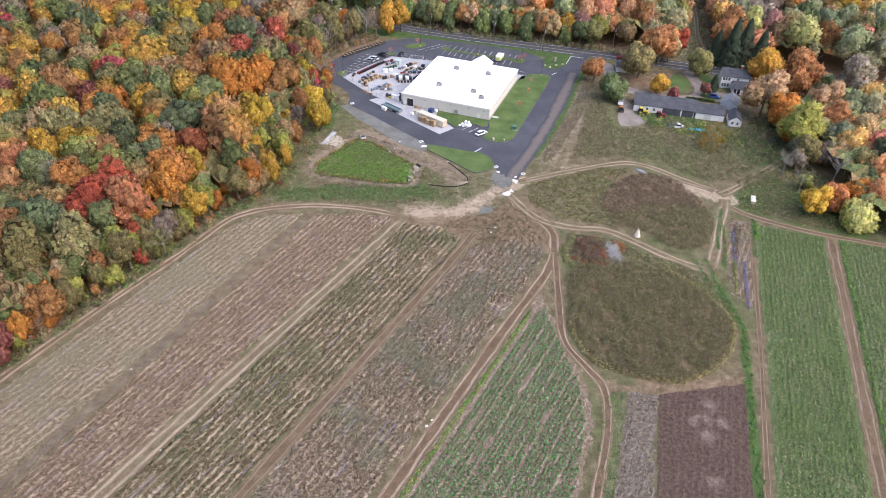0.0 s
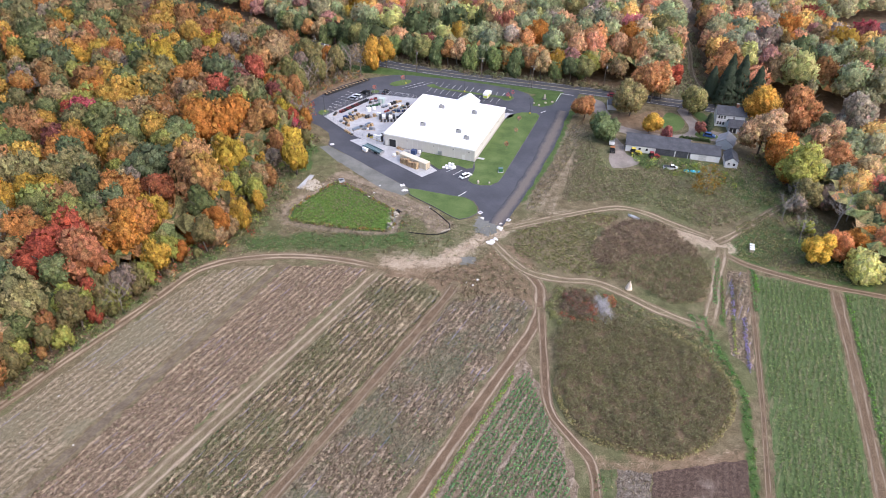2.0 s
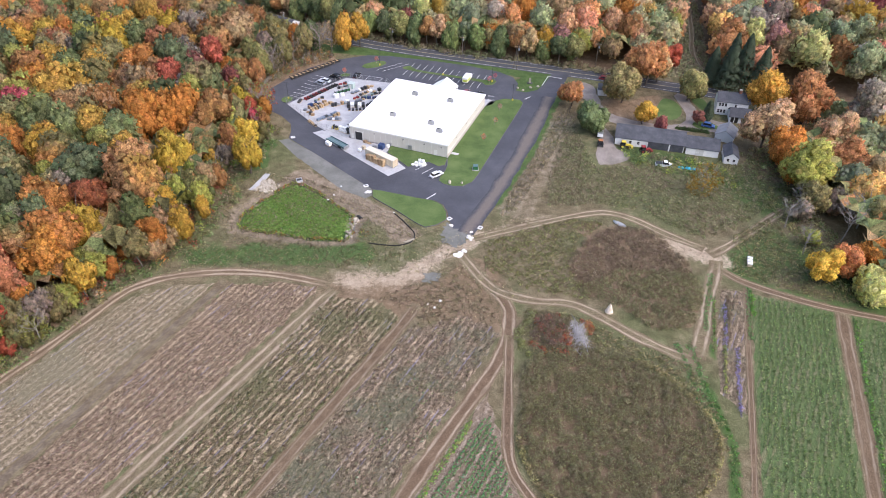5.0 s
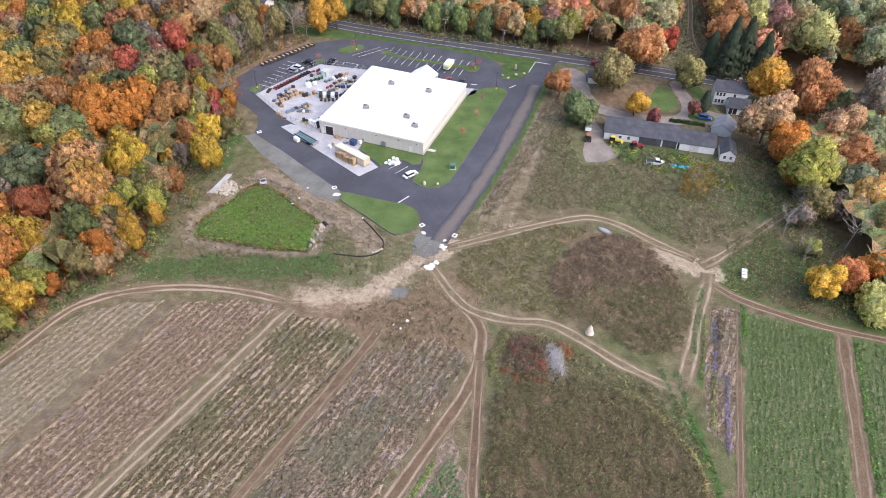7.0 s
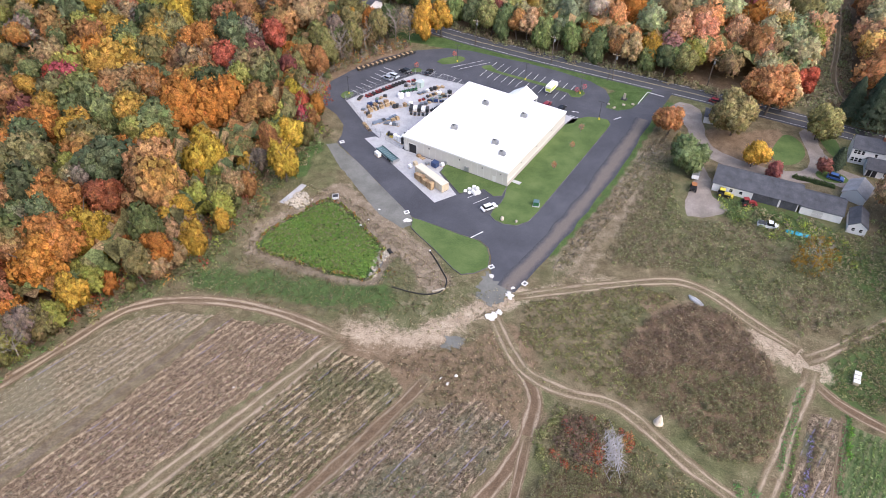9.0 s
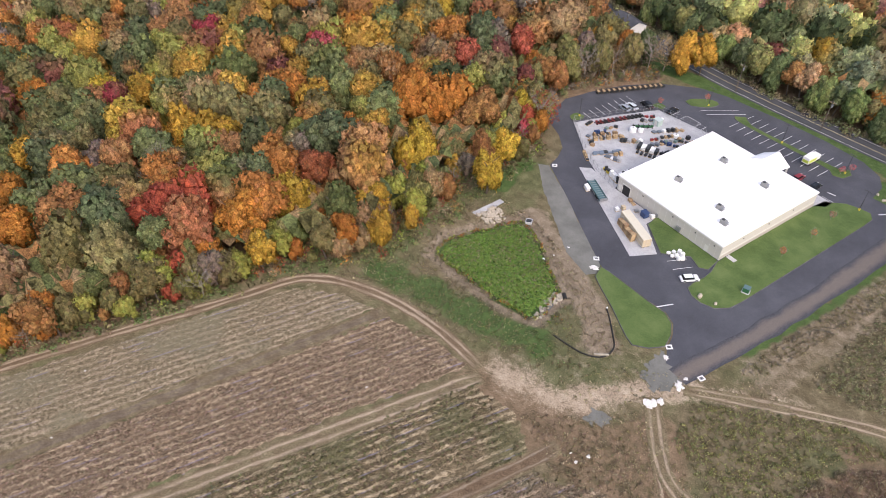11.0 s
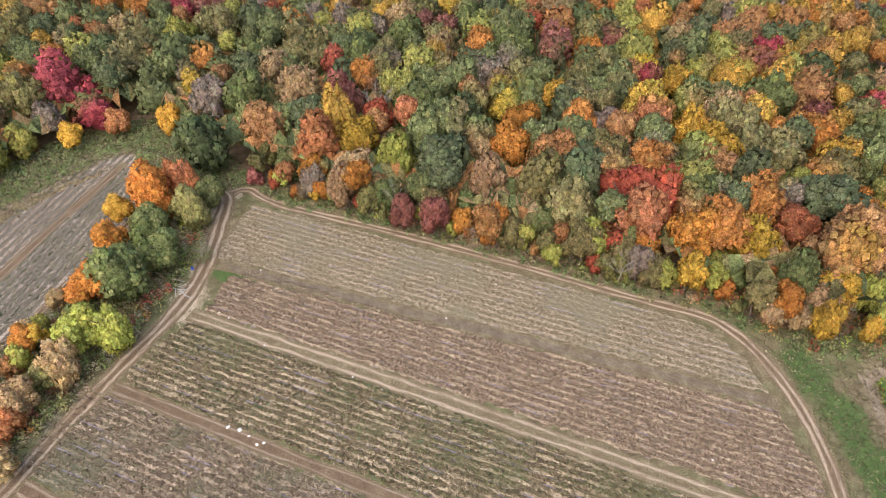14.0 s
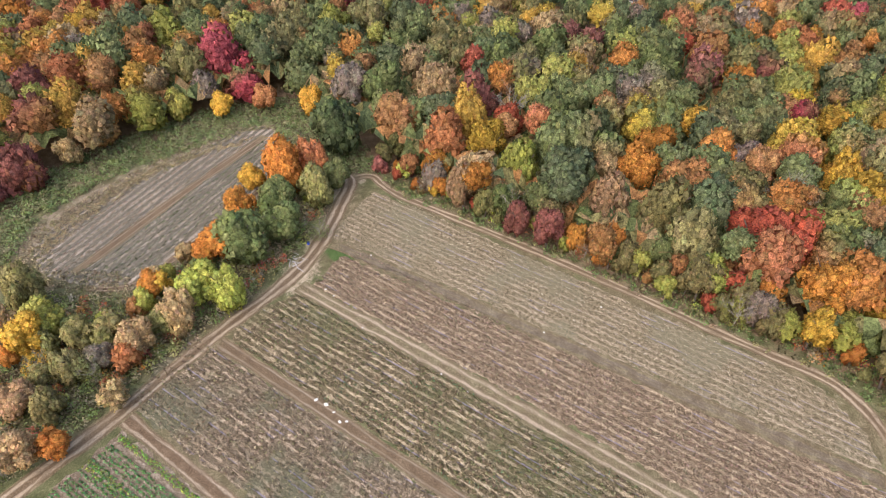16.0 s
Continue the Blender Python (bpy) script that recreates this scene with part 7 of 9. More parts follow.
    mass[:, :4, 2] *= tall
    three[:, :3, 2] *= tall
    return mass, three, np.ones((len(mass), 3)), np.concatenate([np.repeat(tone, sides, 0), tone[k] * r.uniform(0.65, 1.55, (cards, 1))])


def crown_mesh(shape):
    m = leafy_mesh(shape[0], shape[1], (shape[2], shape[3]), "crown")
    m.materials.append(M_CROWN)
    return m


def trunk_mesh(seed, height, limbs=5, radius=0.28, bare=False):
    r = np.random.default_rng(seed)
    bm = bmesh.new()
    rod(bm, (0, 0, -0.2), (0.1, 0.05, height * 0.55), radius, radius * 0.7, 7)
    rod(bm, (0.1, 0.05, height * 0.55), (0.2, -0.1, height * 0.85), radius * 0.68, radius * 0.3, 6)
    for k in range(limbs):
        a, z0 = k * 2.4 + r.uniform(0, 1), height * r.uniform(0.35, 0.65)
        reach, up = height * r.uniform(0.18, 0.28), height * r.uniform(0.16, 0.3)
        mid = Vector((math.cos(a) * reach * 0.6, math.sin(a) * reach * 0.6, z0 + up * 0.55))
        tip = Vector((math.cos(a) * reach, math.sin(a) * reach, z0 + up))
        rod(bm, (0.05, 0.02, z0), mid, radius * 0.42, radius * 0.28, 5)
        rod(bm, mid, tip, radius * 0.28, radius * 0.08, 5)
        if bare:
            for j in range(7):
                b = a + r.uniform(-1.1, 1.1)
                start = mid.lerp(tip, r.uniform(0, 1))
                end = start + Vector((math.cos(b), math.sin(b), r.uniform(0.4, 1.6))) * height * r.uniform(0.08, 0.17)
                rod(bm, start, end, radius * 0.16, radius * 0.03, 4)
                for q in range(3):
                    s2 = start.lerp(end, r.uniform(0.3, 0.9))
                    rod(bm, s2, s2 + Vector((r.uniform(-1, 1), r.uniform(-1, 1), r.uniform(0.2, 1.4))) * height * 0.07, radius * 0.08, radius * 0.02, 3)
    mesh = bpy.data.meshes.new("trunk")
    bm.to_mesh(mesh)
    bm.free()
    mesh.materials.append(M_PALEBARK if bare else M_BARK)
    return mesh


TREE_KINDS, SMALL_KINDS = [], []
for k in range(7):
    tall = (1.1, 1.35, 1.2, 1.55, 1.05, 1.3, 1.75)[k]
    TREE_KINDS.append((trunk_mesh(k, 1.0, 5, 0.022), crown_mesh(crown_shape(10 + k, (0.13, 0.15, 0.12)[k % 3], tall, 8 + k % 3, 760, 0.065, -0.8, 3, 0.85)), tall))
    SMALL_KINDS.append((TREE_KINDS[k][0], crown_mesh(crown_shape(30 + k, 0.2, tall, 6 + k % 3, 320, 0.11, -0.85, 2, 0.8)), tall))
THIN = crown_mesh((np.zeros((0, 8, 3)), crown_shape(51, 0.3, 1.15, 9, 1100, 0.085)[1][-1100:], np.zeros((0, 3)), np.ones((1100, 3))))
BARE_TRUNKS = [trunk_mesh(60 + k, 1.0, 10, 0.016, True) for k in range(3)]
tree_count = 0


def tree(x, y, tint, radius=4.6, height=None, kind=None, where="at the woodland edge", thin=False, bare=False, group=""):
    """A tree on its own trunk; the crown's middle stands at about 0.62 of its height."""
    global tree_count
    tree_count += 1
    if kind is None and "farmhouse" in where:
        kind = (0, 2, 4, 5)[tree_count % 4]
    k = tree_count % len(TREE_KINDS) if kind is None else kind
    trunk, crown, tall = (TREE_KINDS if radius > 3.3 else SMALL_KINDS)[k]
    height = height or radius * (1.15 + tall * 1.0)
    words = f"{tint}-leaved broadleaf tree {where}" if not bare else f"bare grey leafless tree {where}"
    ob = base("bare_tree" if bare else "tree", x, y, ground_height(x, y), (x * 37 + y * 91) % 360, words, "tree", group)
    t = new("trunk", BARE_TRUNKS[k % 3] if bare or thin else trunk)
    t.parent, t.scale = ob, (height, height, height)
    if not bare:
        c = new("crown", THIN if thin else crown)
        c.parent, c.location, c.scale = ob, (0, 0, height - radius * tall * 0.98), (radius, radius, radius)
        v = TINTS[tint]
        s = 0.76 + 0.24 * ((x * 13.7 + y * 7.3) % 1)
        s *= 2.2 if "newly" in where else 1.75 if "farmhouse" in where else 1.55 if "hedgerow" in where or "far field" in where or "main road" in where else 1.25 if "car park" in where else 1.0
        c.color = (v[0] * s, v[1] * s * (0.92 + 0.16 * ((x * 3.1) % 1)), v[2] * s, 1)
    return ob


def woods(name, outlines, label, keep_off=(), spacing=9.0, clear=0.0, understorey=True, haze=0.0, greener=0.0, tall=12.0, pale=1.0, floor=(5.0, 11.5), uneven=0.9, material=M_WOODS):
    """A closed wood that nobody could count: crowns side by side, each with its own tint. Distance haze can be mixed
    into the leaf colour.
    """
    r = np.random.default_rng(11)
    lo, hi = np.min([np.min(o, 0) for o in outlines], 0), np.max([np.max(o, 0) for o in outlines], 0)
    gx, gy = np.meshgrid(np.arange(lo[0], hi[0], spacing), np.arange(lo[1], hi[1], spacing * 0.87))
    gx = gx + (np.arange(gx.shape[0])[:, None] % 2) * spacing / 2
    p = np.stack([gx.ravel(), gy.ravel()], 1) + r.uniform(-0.33, 0.33, (gx.size, 2)) * spacing
    good = np.zeros(len(p), bool)
    for o in outlines:
        good |= inside(p, o) & (from_line(p, o, True) > clear)
    for o, d in keep_off:
        good &= from_line(p, o) > d
    p = p[good & seen_area(p)]
    for q, d in TAKEN:
        if len(p):
            p = p[np.hypot(p[:, 0] - q[0], p[:, 1] - q[1]) > d]
    named = [q for q in STANDOUT if any(inside([q[:2]], o)[0] for o in outlines)]
    for q in named:
        p = p[np.hypot(p[:, 0] - q[0], p[:, 1] - q[1]) > q[3] * 1.05]
    p = np.concatenate([p, [q[:2] for q in named]]) if named else p
    names = list(TINTS)
    weight = np.array([0.22, 0.1, 0.17, 0.07, 0.03, 0.09, 0.1, 0.05, 0.13, 0.02, 0.035, 0.08, 0.06, 0.008])
    near = [crown_shape(100 + k, 0.16, (1.1, 1.35, 1.2, 1.5)[k % 4], 8 + k % 4, 400, 0.08, -0.45, 2, 0.75) for k in range(10)]
    remote = [crown_shape(200 + k, 0.19, (1.1, 1.3, 1.2, 1.4)[k % 4], 8, 260, 0.1, -0.3, 1, 0.85, 3) for k in range(10)]
    four, three, tint4, tint3 = [], [], [], []
    rim = np.min([from_line(p, o, True) for o in outlines], 0)
    for i, (x, y) in enumerate(p):
        mood = greener + noise.noise((x / 45, y / 45, 1.7)) + 0.4 * math.exp(-((x + 200) / 70) ** 2 - ((y - 90) / 80) ** 2) - 0.55 * math.exp(-((x + 110) / 80) ** 2 - ((y - 250) / 80) ** 2)
        w = weight.copy()
        w[:3] *= max(0.25, 1 + 1.6 * mood)
        w[5:9] *= max(0.3, 1 - 1.5 * mood)
        w /= w.sum()
        tint = np.array(TINTS[names[r.choice(len(names), p=w)]]) * r.uniform(0.84, 1.16)
        # distance haze put into the leaf tint, greyer and lighter; pale brightens it more
        tint = pale * (tint * (1 - haze) + np.array((0.21, 0.2, 0.18)) * haze) * (1 + haze * 1.3)
        turned = np.array(TINTS[names[r.choice(len(names), p=w)]])
        far = math.hypot(x - 25, y - 85) > 190
        a, rad = r.uniform(0, 6.28), r.choice([4.0, 5.2, 6.2, 7.2]) * r.uniform(0.92, 1.12)
        if i >= len(p) - len(named):
            # a crown that stands out by its colour
            q = named[i - len(p) + len(named)]
            tint, rad = np.array(TINTS[q[2]]) * (0.9 + 0.2 * (q[0] * 0.37 % 1)), q[3]
        ca, sa = math.cos(a), math.sin(a)
        turn = np.array([[ca, sa, 0], [-sa, ca, 0], [0, 0, 1]])
        h = tall + uneven * (3 * noise.noise((x / 30, y / 30, 5.0)) + r.uniform(-1.6, 1.6)) + (6 - rad) * 0.4
        if rim[i] < 9:
            # crowns at the wood's edge reach down to the ground
            h, rad = h - 4.5, rad * 0.9
        mixed = r.uniform() < 0.3
        lean = r.uniform(-0.4, 0.5)
        shape = (remote if far else near)[r.integers(10)]
        for q, tone, n, out, tints in zip(shape[:2], shape[2:], (4, 3), (four, three), (tint4, tint3)):
            # on some trees the leaves of one side have turned further
            side = np.clip(q[:, :n, 0].mean(1) * 0.8 + q[:, :n, 2].mean(1) * 0.6 + lean, 0, 1)[:, None] * mixed
            q = q @ turn
            q[:, :n] = q[:, :n] * rad + (x, y, h)
            out.append(q)
            tints.append((tint * (1 - side) + turned * side) * tone)
    if understorey:
        # a lower, uneven storey of leaves fills the gaps between the crowns
        step = 2.2
        gx, gy = np.meshgrid(np.arange(lo[0], hi[0], step), np.arange(lo[1], hi[1], step))
        gx, gy = gx + r.uniform(-0.6, 0.6, gx.shape), gy + r.uniform(-0.6, 0.6, gx.shape)
        gz = r.uniform(*floor, gx.shape)
        v = np.stack([gx, gy, gz], 2)
        q = np.stack([v[:-1, :-1], v[:-1, 1:], v[1:, 1:], v[1:, :-1]], 2).reshape(-1, 4, 3)
        u = q.mean(1)[:, :2]
        ok = np.zeros(len(u), bool)
        for o in outlines:
            ok |= inside(u, o) & (from_line(u, o, True) > clear + 2.5)
        for o, d in keep_off:
            ok &= from_line(u, o) > d + 1
        q = q[ok & seen_area(u)]
        up = r.normal(size=q.shape) * 0.35 + (0, 0, 1)
        four.append(np.concatenate([q, up], 1))
        palette = np.array([TINTS[k] for k in ("green", "olive", "dark green", "rust", "tan", "olive")])
        tint4.append(pale * palette[r.integers(0, 6, len(q))] * r.uniform(0.9, 1.5, (len(q), 1)))
    mesh = leafy_mesh(np.concatenate(four), np.concatenate(three), (np.concatenate(tint4), np.concatenate(tint3)), "woods")
    return tagged(finish(name, mesh, material), label, "woods", kind="stuff")


SIGHT = [(-30, -5), (-110, -60), (-200, -118), (-260, -118), (-292, -20), (-312, 110), (-290, 200), (-270, 290), (-222, 325), (-275, 440), (40, 452), (295, 458), (285, 435), (170, 215), (130, 100), (60, 40)]


def seen_area(p):
    return inside(p, SIGHT)


TAKEN, STANDOUT = [], []


def grove(rows, full=False, **kw):
    """Trees by place, colour and crown radius; full: grown up with the wood, about 18 m high."""
    for x, y, tint, radius in rows:
        if full and math.hypot(x - 33, y - 91) > 178:
            STANDOUT.append((x, y, tint, radius))
            continue
        tree(x, y, tint, radius, min(12 + radius * 0.95, radius * 3.3) if full else None, **kw)
        TAKEN.append(((x, y), radius * (1.05 if full else 1.25)))


# the west wood, its edge and the crowns that stand out in it
grove([(-132, 77, "salmon", 7.3), (-131, 89, "golden", 5.7), (-122, 98, "yellow-green", 6.2), (-142, 94, "red", 4.8), (-132, 105, "red", 3.7), (-121, 114, "crimson", 3.5), (-114, 87, "orange", 5.0), (-152, 84, "maroon", 7.6), (-147, 106, "dark green", 7.6), (-137, 118, "dark green", 7.1), (-123, 130, "orange", 6.0), (-106, 135, "olive", 7.6)], full=True)
grove([(-98, 154, "red", 6.7), (-81, 165, "orange", 6.7), (-79, 179, "yellow", 6.6), (-80, 190, "salmon", 5.7), (-66, 184, "green", 4.7), (-113, 185, "golden", 7.2), (-100, 188, "dark green", 7.6), (-122, 181, "golden", 6.5), (-97, 200, "yellow-green", 4.7), (-87, 212, "orange", 4.3), (-80, 231, "orange", 7.4), (-65, 214, "yellow", 6.8)], full=True)
grove([(-72, 237, "orange", 7.3), (-62, 240, "rust", 6.8), (-78, 245, "dark green", 7.6), (-156, 55, "green", 7.6), (-135, 44, "dark green", 7.6), (-147, 148, "golden", 5.3), (-154, 160, "dark green", 7.6), (-173, 166, "orange", 5.9), (-154, 133, "tan", 6.0), (-163, 182, "yellow", 4.9), (-151, 179, "crimson", 4.3), (-182, 176, "maroon", 7.6)], full=True)
grove([(-202, 154, "red", 6.5), (-128, 240, "red", 4.4), (-126, 221, "maroon", 5.0), (-166, 226, "crimson", 5.4), (-112, 288, "yellow", 7.6), (-156, 198, "yellow-green", 5.9), (-181, 117, "tan", 5.8), (-189, 76, "green", 7.6), (-187, 56, "green", 7.6), (-237, 39, "orange", 7.6), (-220, 85, "golden", 7.6), (-224, 70, "golden", 5.0)], full=True)
grove([(-196, 107, "green", 7.6), (-144, 123, "olive", 5.7), (-100, 231, "olive", 7.6), (-135, 269, "rust", 7.6), (-141, 254, "tan", 7.6), (-103, 214, "rust", 6.6), (-107, 261, "olive", 6.7), (-137, 211, "green", 7.3), (-179, 140, "green", 7.6), (-177, 90, "green", 7.6), (-194, 161, "rust", 7.2), (-179, 199, "dark green", 7.6)], full=True)
grove([(-206, 130, "green", 7.6), (-150, 234, "dark green", 7.0), (-153, 292, "golden", 7.6), (-116, 155, "olive", 6.1), (-110, 121, "tan", 5.6), (-109, 103, "green", 4.2), (-129, 157, "grey", 5.6), (-163, 70, "tan", 7.6)], full=True)
grove([(-164, 7, "crimson", 7.6), (-145, 7, "golden", 6.3), (-143, -17, "yellow-green", 7.6), (-129, -26, "tan", 7.6), (-192, 6, "dark green", 7.6), (-151, 32, "orange", 5.4), (-110, -39, "maroon", 7.6), (-115, -32, "golden", 4.5), (-197, -89, "orange", 7.6), (-205, -63, "red", 7.2), (-182, -57, "golden", 6.9), (-182, -75, "salmon", 6.9)], full=True)
grove([(-200, 29, "yellow-green", 7.5), (-210, -28, "olive", 7.6), (-189, -29, "yellow-green", 7.6), (-171, -31, "rust", 7.6), (-153, -46, "salmon", 7.6), (-145, -54, "maroon", 7.6), (-202, -49, "olive", 7.6), (-165, -13, "olive", 7.6), (-126, -41, "rust", 7.3)], full=True)
grove([(-46, 220, "yellow", 4.5), (-123, 292, "yellow-green", 7.4), (-117, 300, "yellow", 7.3), (-97, 307, "yellow", 6.3), (-152, 272, "rust", 7.6), (-77, 299, "rust", 7.6), (-141, 330, "olive", 7.6), (-121, 347, "rust", 7.6), (-164, 354, "tan", 7.6), (-137, 359, "red", 7.5), (-176, 329, "rust", 7.6), (-167, 294, "green", 7.6)], full=True)
grove([(-57, 320, "olive", 7.5), (-84, 326, "tan", 7.6), (-107, 370, "yellow", 6.0), (-39, 374, "golden", 7.6), (-70, 359, "tan", 7.6), (-76, 209, "golden", 5.4)], full=True)
grove([(-191, 204, "rust", 6.4), (-132, 135, "orange", 6.3), (-116, 140, "rust", 7.5), (-148, 187, "golden", 6.4), (-130, 259, "orange", 7.6)], full=True)


# crowns that stand out beyond the road
grove([(-41, 346, "dark green", 8.5), (-28, 341, "dark green", 8.5), (-9, 345, "dark green", 8.5), (9, 344, "dark green", 8.5), (25, 348, "green", 8.5), (-4, 331, "maroon", 5.5), (15, 324, "rust", 5.6), (33, 318, "orange", 5.9), (43, 316, "tan", 5.5), (56, 312, "golden", 5.4), (69, 309, "orange", 5.7), (48, 332, "orange", 6.8)], full=True)
grove([(62, 331, "tan", 6.6), (81, 306, "tan", 5.5), (92, 334, "orange", 6.5), (84, 342, "grey", 6.8), (108, 341, "olive", 7.0), (170, 345, "orange", 7.5), (188, 362, "red", 7.9), (187, 323, "golden", 8.1), (205, 340, "maroon", 8.0), (165, 291, "rust", 6.8), (181, 297, "olive", 7.6), (162, 311, "dark green", 7.6)], full=True)
grove([(153, 326, "grey", 7.0), (146, 296, "tan", 6.4), (180, 331, "tan", 7.3), (157, 269, "olive", 7.3), (151, 279, "maroon", 6.2), (168, 264, "rust", 7.3), (70, 366, "olive", 8.5), (40, 364, "tan", 8.5), (12, 377, "green", 8.5)], full=True)


# hedgerow behind the south track, and the trees about the far field
kw = {"where": "in the hedgerow"}
grove([(-117, 34, "orange", 6.4), (-116, 25, "golden", 3.7), (-102, 26, "orange", 4.6), (-124, 39, "salmon", 4.9), (-86, 25, "orange", 5.5), (-86, 32, "green", 6.6), (-107, 34, "green", 4.8), (-112, 44, "olive", 4.8), (-96, 39, "green", 5.1), (-71, 27, "yellow-green", 5.4)], **kw)
grove([(-72, 33, "yellow-green", 4.4), (-62, 22, "olive", 3.8), (-66, 14, "rust", 2.6), (-56, 19, "tan", 4.1), (-66, -12, "olive", 5.0), (-58, -3, "yellow-green", 4.6), (-53, -4, "golden", 4.9), (-47, 8, "olive", 3.6), (-51, 13, "grey", 3.4)], **kw)
grove([(-52, 18, "salmon", 3.2), (-39, 2, "tan", 3.8), (-38, 9, "olive", 3.4), (-30, 14, "orange", 3.2), (-27, 9, "tan", 4.3), (-64, 25, "tan", 4.6), (-42, 20, "tan", 3.1), (-56, 6, "olive", 3.6), (-120, 47, "green", 4.0), (-56, -11, "tan", 4.2)], **kw)
kw = {"where": "behind the far field"}
grove([(-173, 4, "crimson", 5.5), (-145, -23, "yellow-green", 4.5), (-142, -33, "orange", 4), (-154, 2, "golden", 4), (-158, 31, "golden", 4.2), (-139, 46, "green", 5), (-150, 56, "green", 5.5), (-132, -26, "rust", 4.2)], **kw)
grove([(-122, -32, "tan", 4), (-110, -36, "rust", 4), (-100, -42, "maroon", 4), (-150, -10, "yellow-green", 4.4), (-160, 15, "rust", 4), (-128, 58, "maroon", 2.4), (-126.5, 66, "yellow-green", 2.6), (-119, 75, "yellow", 2)], **kw)
# tall trees at the head of the car park
for x, y, tint, rad, hh, k, th in ((-57, 279.5, "rust", 4.2, 12, 3, 0), (-56.5, 286.5, "olive", 4.4, 13, 3, 0), (-53, 291.5, "grey", 4.2, 13.5, 6, 1), (-50.5, 297, "olive", 4.6, 14, 3, 0), (-47, 302.5, "tan", 4.0, 13, 6, 1), (-43.5, 306, "olive", 4.4, 15, 3, 0), (-38.5, 311.5, "grey", 4.2, 15, 6, 1),
                                   (-34, 315, "tan", 4.4, 14, 3, 1), (-28, 316.5, "golden", 5.2, 15.5, 3, 0), (-22.5, 320.5, "golden", 4.8, 14, 1, 0), (-61, 293, "olive", 5, 14, 1, 0), (-58, 300, "grey", 4.6, 14, 3, 0), (-53.5, 305, "olive", 4.8, 15, 5, 0), (-48, 311.5, "orange", 4.2, 13, 3, 0),
                                   (-42, 316, "dark green", 4.4, 13, 3, 0), (-50.5, 258.5, "red", 4.8, 12.5, 1, 1), (-52, 252, "red", 3.6, 10, 3, 0), (-49.5, 247.5, "crimson", 3.0, 8.5, 6, 0), (-57, 243, "yellow-green", 3.8, 12, 6, 0), (-50.5, 236, "yellow", 4.8, 10.5, 0, 0), (-66, 234, "rust", 5.2, 12.5, 0, 0), (-69, 221, "yellow", 5.6, 13.5, 1, 0)):
    tree(x, y, tint, rad, hh, kind=k, thin=bool(th), where="at the edge of the car park")
    TAKEN.append(((x, y), rad * 1.25))
# smaller trees along the west wood's edge
r_ = np.random.default_rng(5)
edge = spline([(-131, 57), (-120, 72), (-108.5, 93), (-94.5, 117), (-81.5, 141.5), (-70, 165), (-60, 180), (-53, 203), (-55, 219), (-49, 235), (-47, 252), (-57, 262), (-60, 280), (-57, 296), (-50, 312)], step=1.0)
names = ["olive", "green", "yellow-green", "rust", "tan", "orange", "golden", "red", "maroon", "grey", "yellow", "salmon"]
odds = np.array([0.17, 0.14, 0.14, 0.12, 0.1, 0.1, 0.07, 0.04, 0.04, 0.04, 0.02, 0.02])
for k in range(0, len(edge), 3):
    d = edge[min(k + 1, len(edge) - 1)] - edge[max(k - 1, 0)]
    d /= np.linalg.norm(d)
    x, y = edge[k] + np.array([-d[1], d[0]]) * r_.uniform(-1.6, 3.2) + d * r_.uniform(-1, 1)
    rad = r_.choice([1.6, 2.3, 2.9, 3.5, 4.2]) * r_.uniform(0.85, 1.15)
    tree(x, y, names[r_.choice(len(names), p=odds)], rad, rad * r_.uniform(2.5, 3.3), kind=int(r_.choice([1, 3, 5, 6])), group="woodland edge trees", thin=r_.uniform() < 0.15)
for k in range(2, len(edge), 4):
    d = edge[min(k + 1, len(edge) - 1)] - edge[k - 1]
    d /= np.linalg.norm(d)
    x, y = edge[k] + np.array([-d[1], d[0]]) * r_.uniform(4, 8)
    if all(np.hypot(x - q[0], y - q[1]) > e for q, e in TAKEN):
        rad = r_.uniform(3.2, 4.8)
        tree(x, y, names[r_.choice(len(names), p=odds)], rad, rad * r_.uniform(2.3, 2.9), group="woodland edge trees")
        TAKEN.append(((x, y), 4.2))
# young growth in the hedgerow
hr = np.random.default_rng(8)
names_h = ["green", "yellow-green", "olive", "tan", "golden", "orange", "grey", "salmon", "maroon", "yellow-green"]
odds_h = np.array([0.24, 0.16, 0.18, 0.12, 0.08, 0.07, 0.07, 0.04, 0.02, 0.02])
hl = spline([(-126, 39), (-112, 40), (-100, 37), (-88, 32), (-76, 25), (-64, 17), (-54, 11), (-44, 5), (-34, -1), (-24, -8)], step=1.0)
for k in range(0, len(hl), 2):
    x, y = hl[k] + hr.normal(size=2) * (2.6, 5.0) + (-k * 0.04, -k * 0.05)
    if all(np.hypot(x - q[0], y - q[1]) > e * 0.6 for q, e in TAKEN):
        rad = hr.uniform(1.8, 3.4)
        tree(x, y, names_h[hr.choice(10, p=odds_h)], rad, rad * hr.uniform(2.2, 3.0), where="in the hedgerow", thin=hr.uniform() < 0.12, group="hedgerow trees")
# a line of tall trees along the far side of the road
for k, (x, y) in enumerate(spline([(-80, 365), (-58, 351), (-24, 333.5), (2, 323.5), (37, 313), (68, 304)], step=5.0)):
    rad = r_.uniform(3.6, 5.0)
    tree(x + r_.uniform(-1, 1), y + r_.uniform(0, 2.5), ("dark green", "green", "olive", "dark green", "rust", "tan", "green")[k % 7], rad, rad * r_.uniform(2.4, 2.9), where="along the main road", group="roadside trees")
    TAKEN.append(((x, y), 4.0))
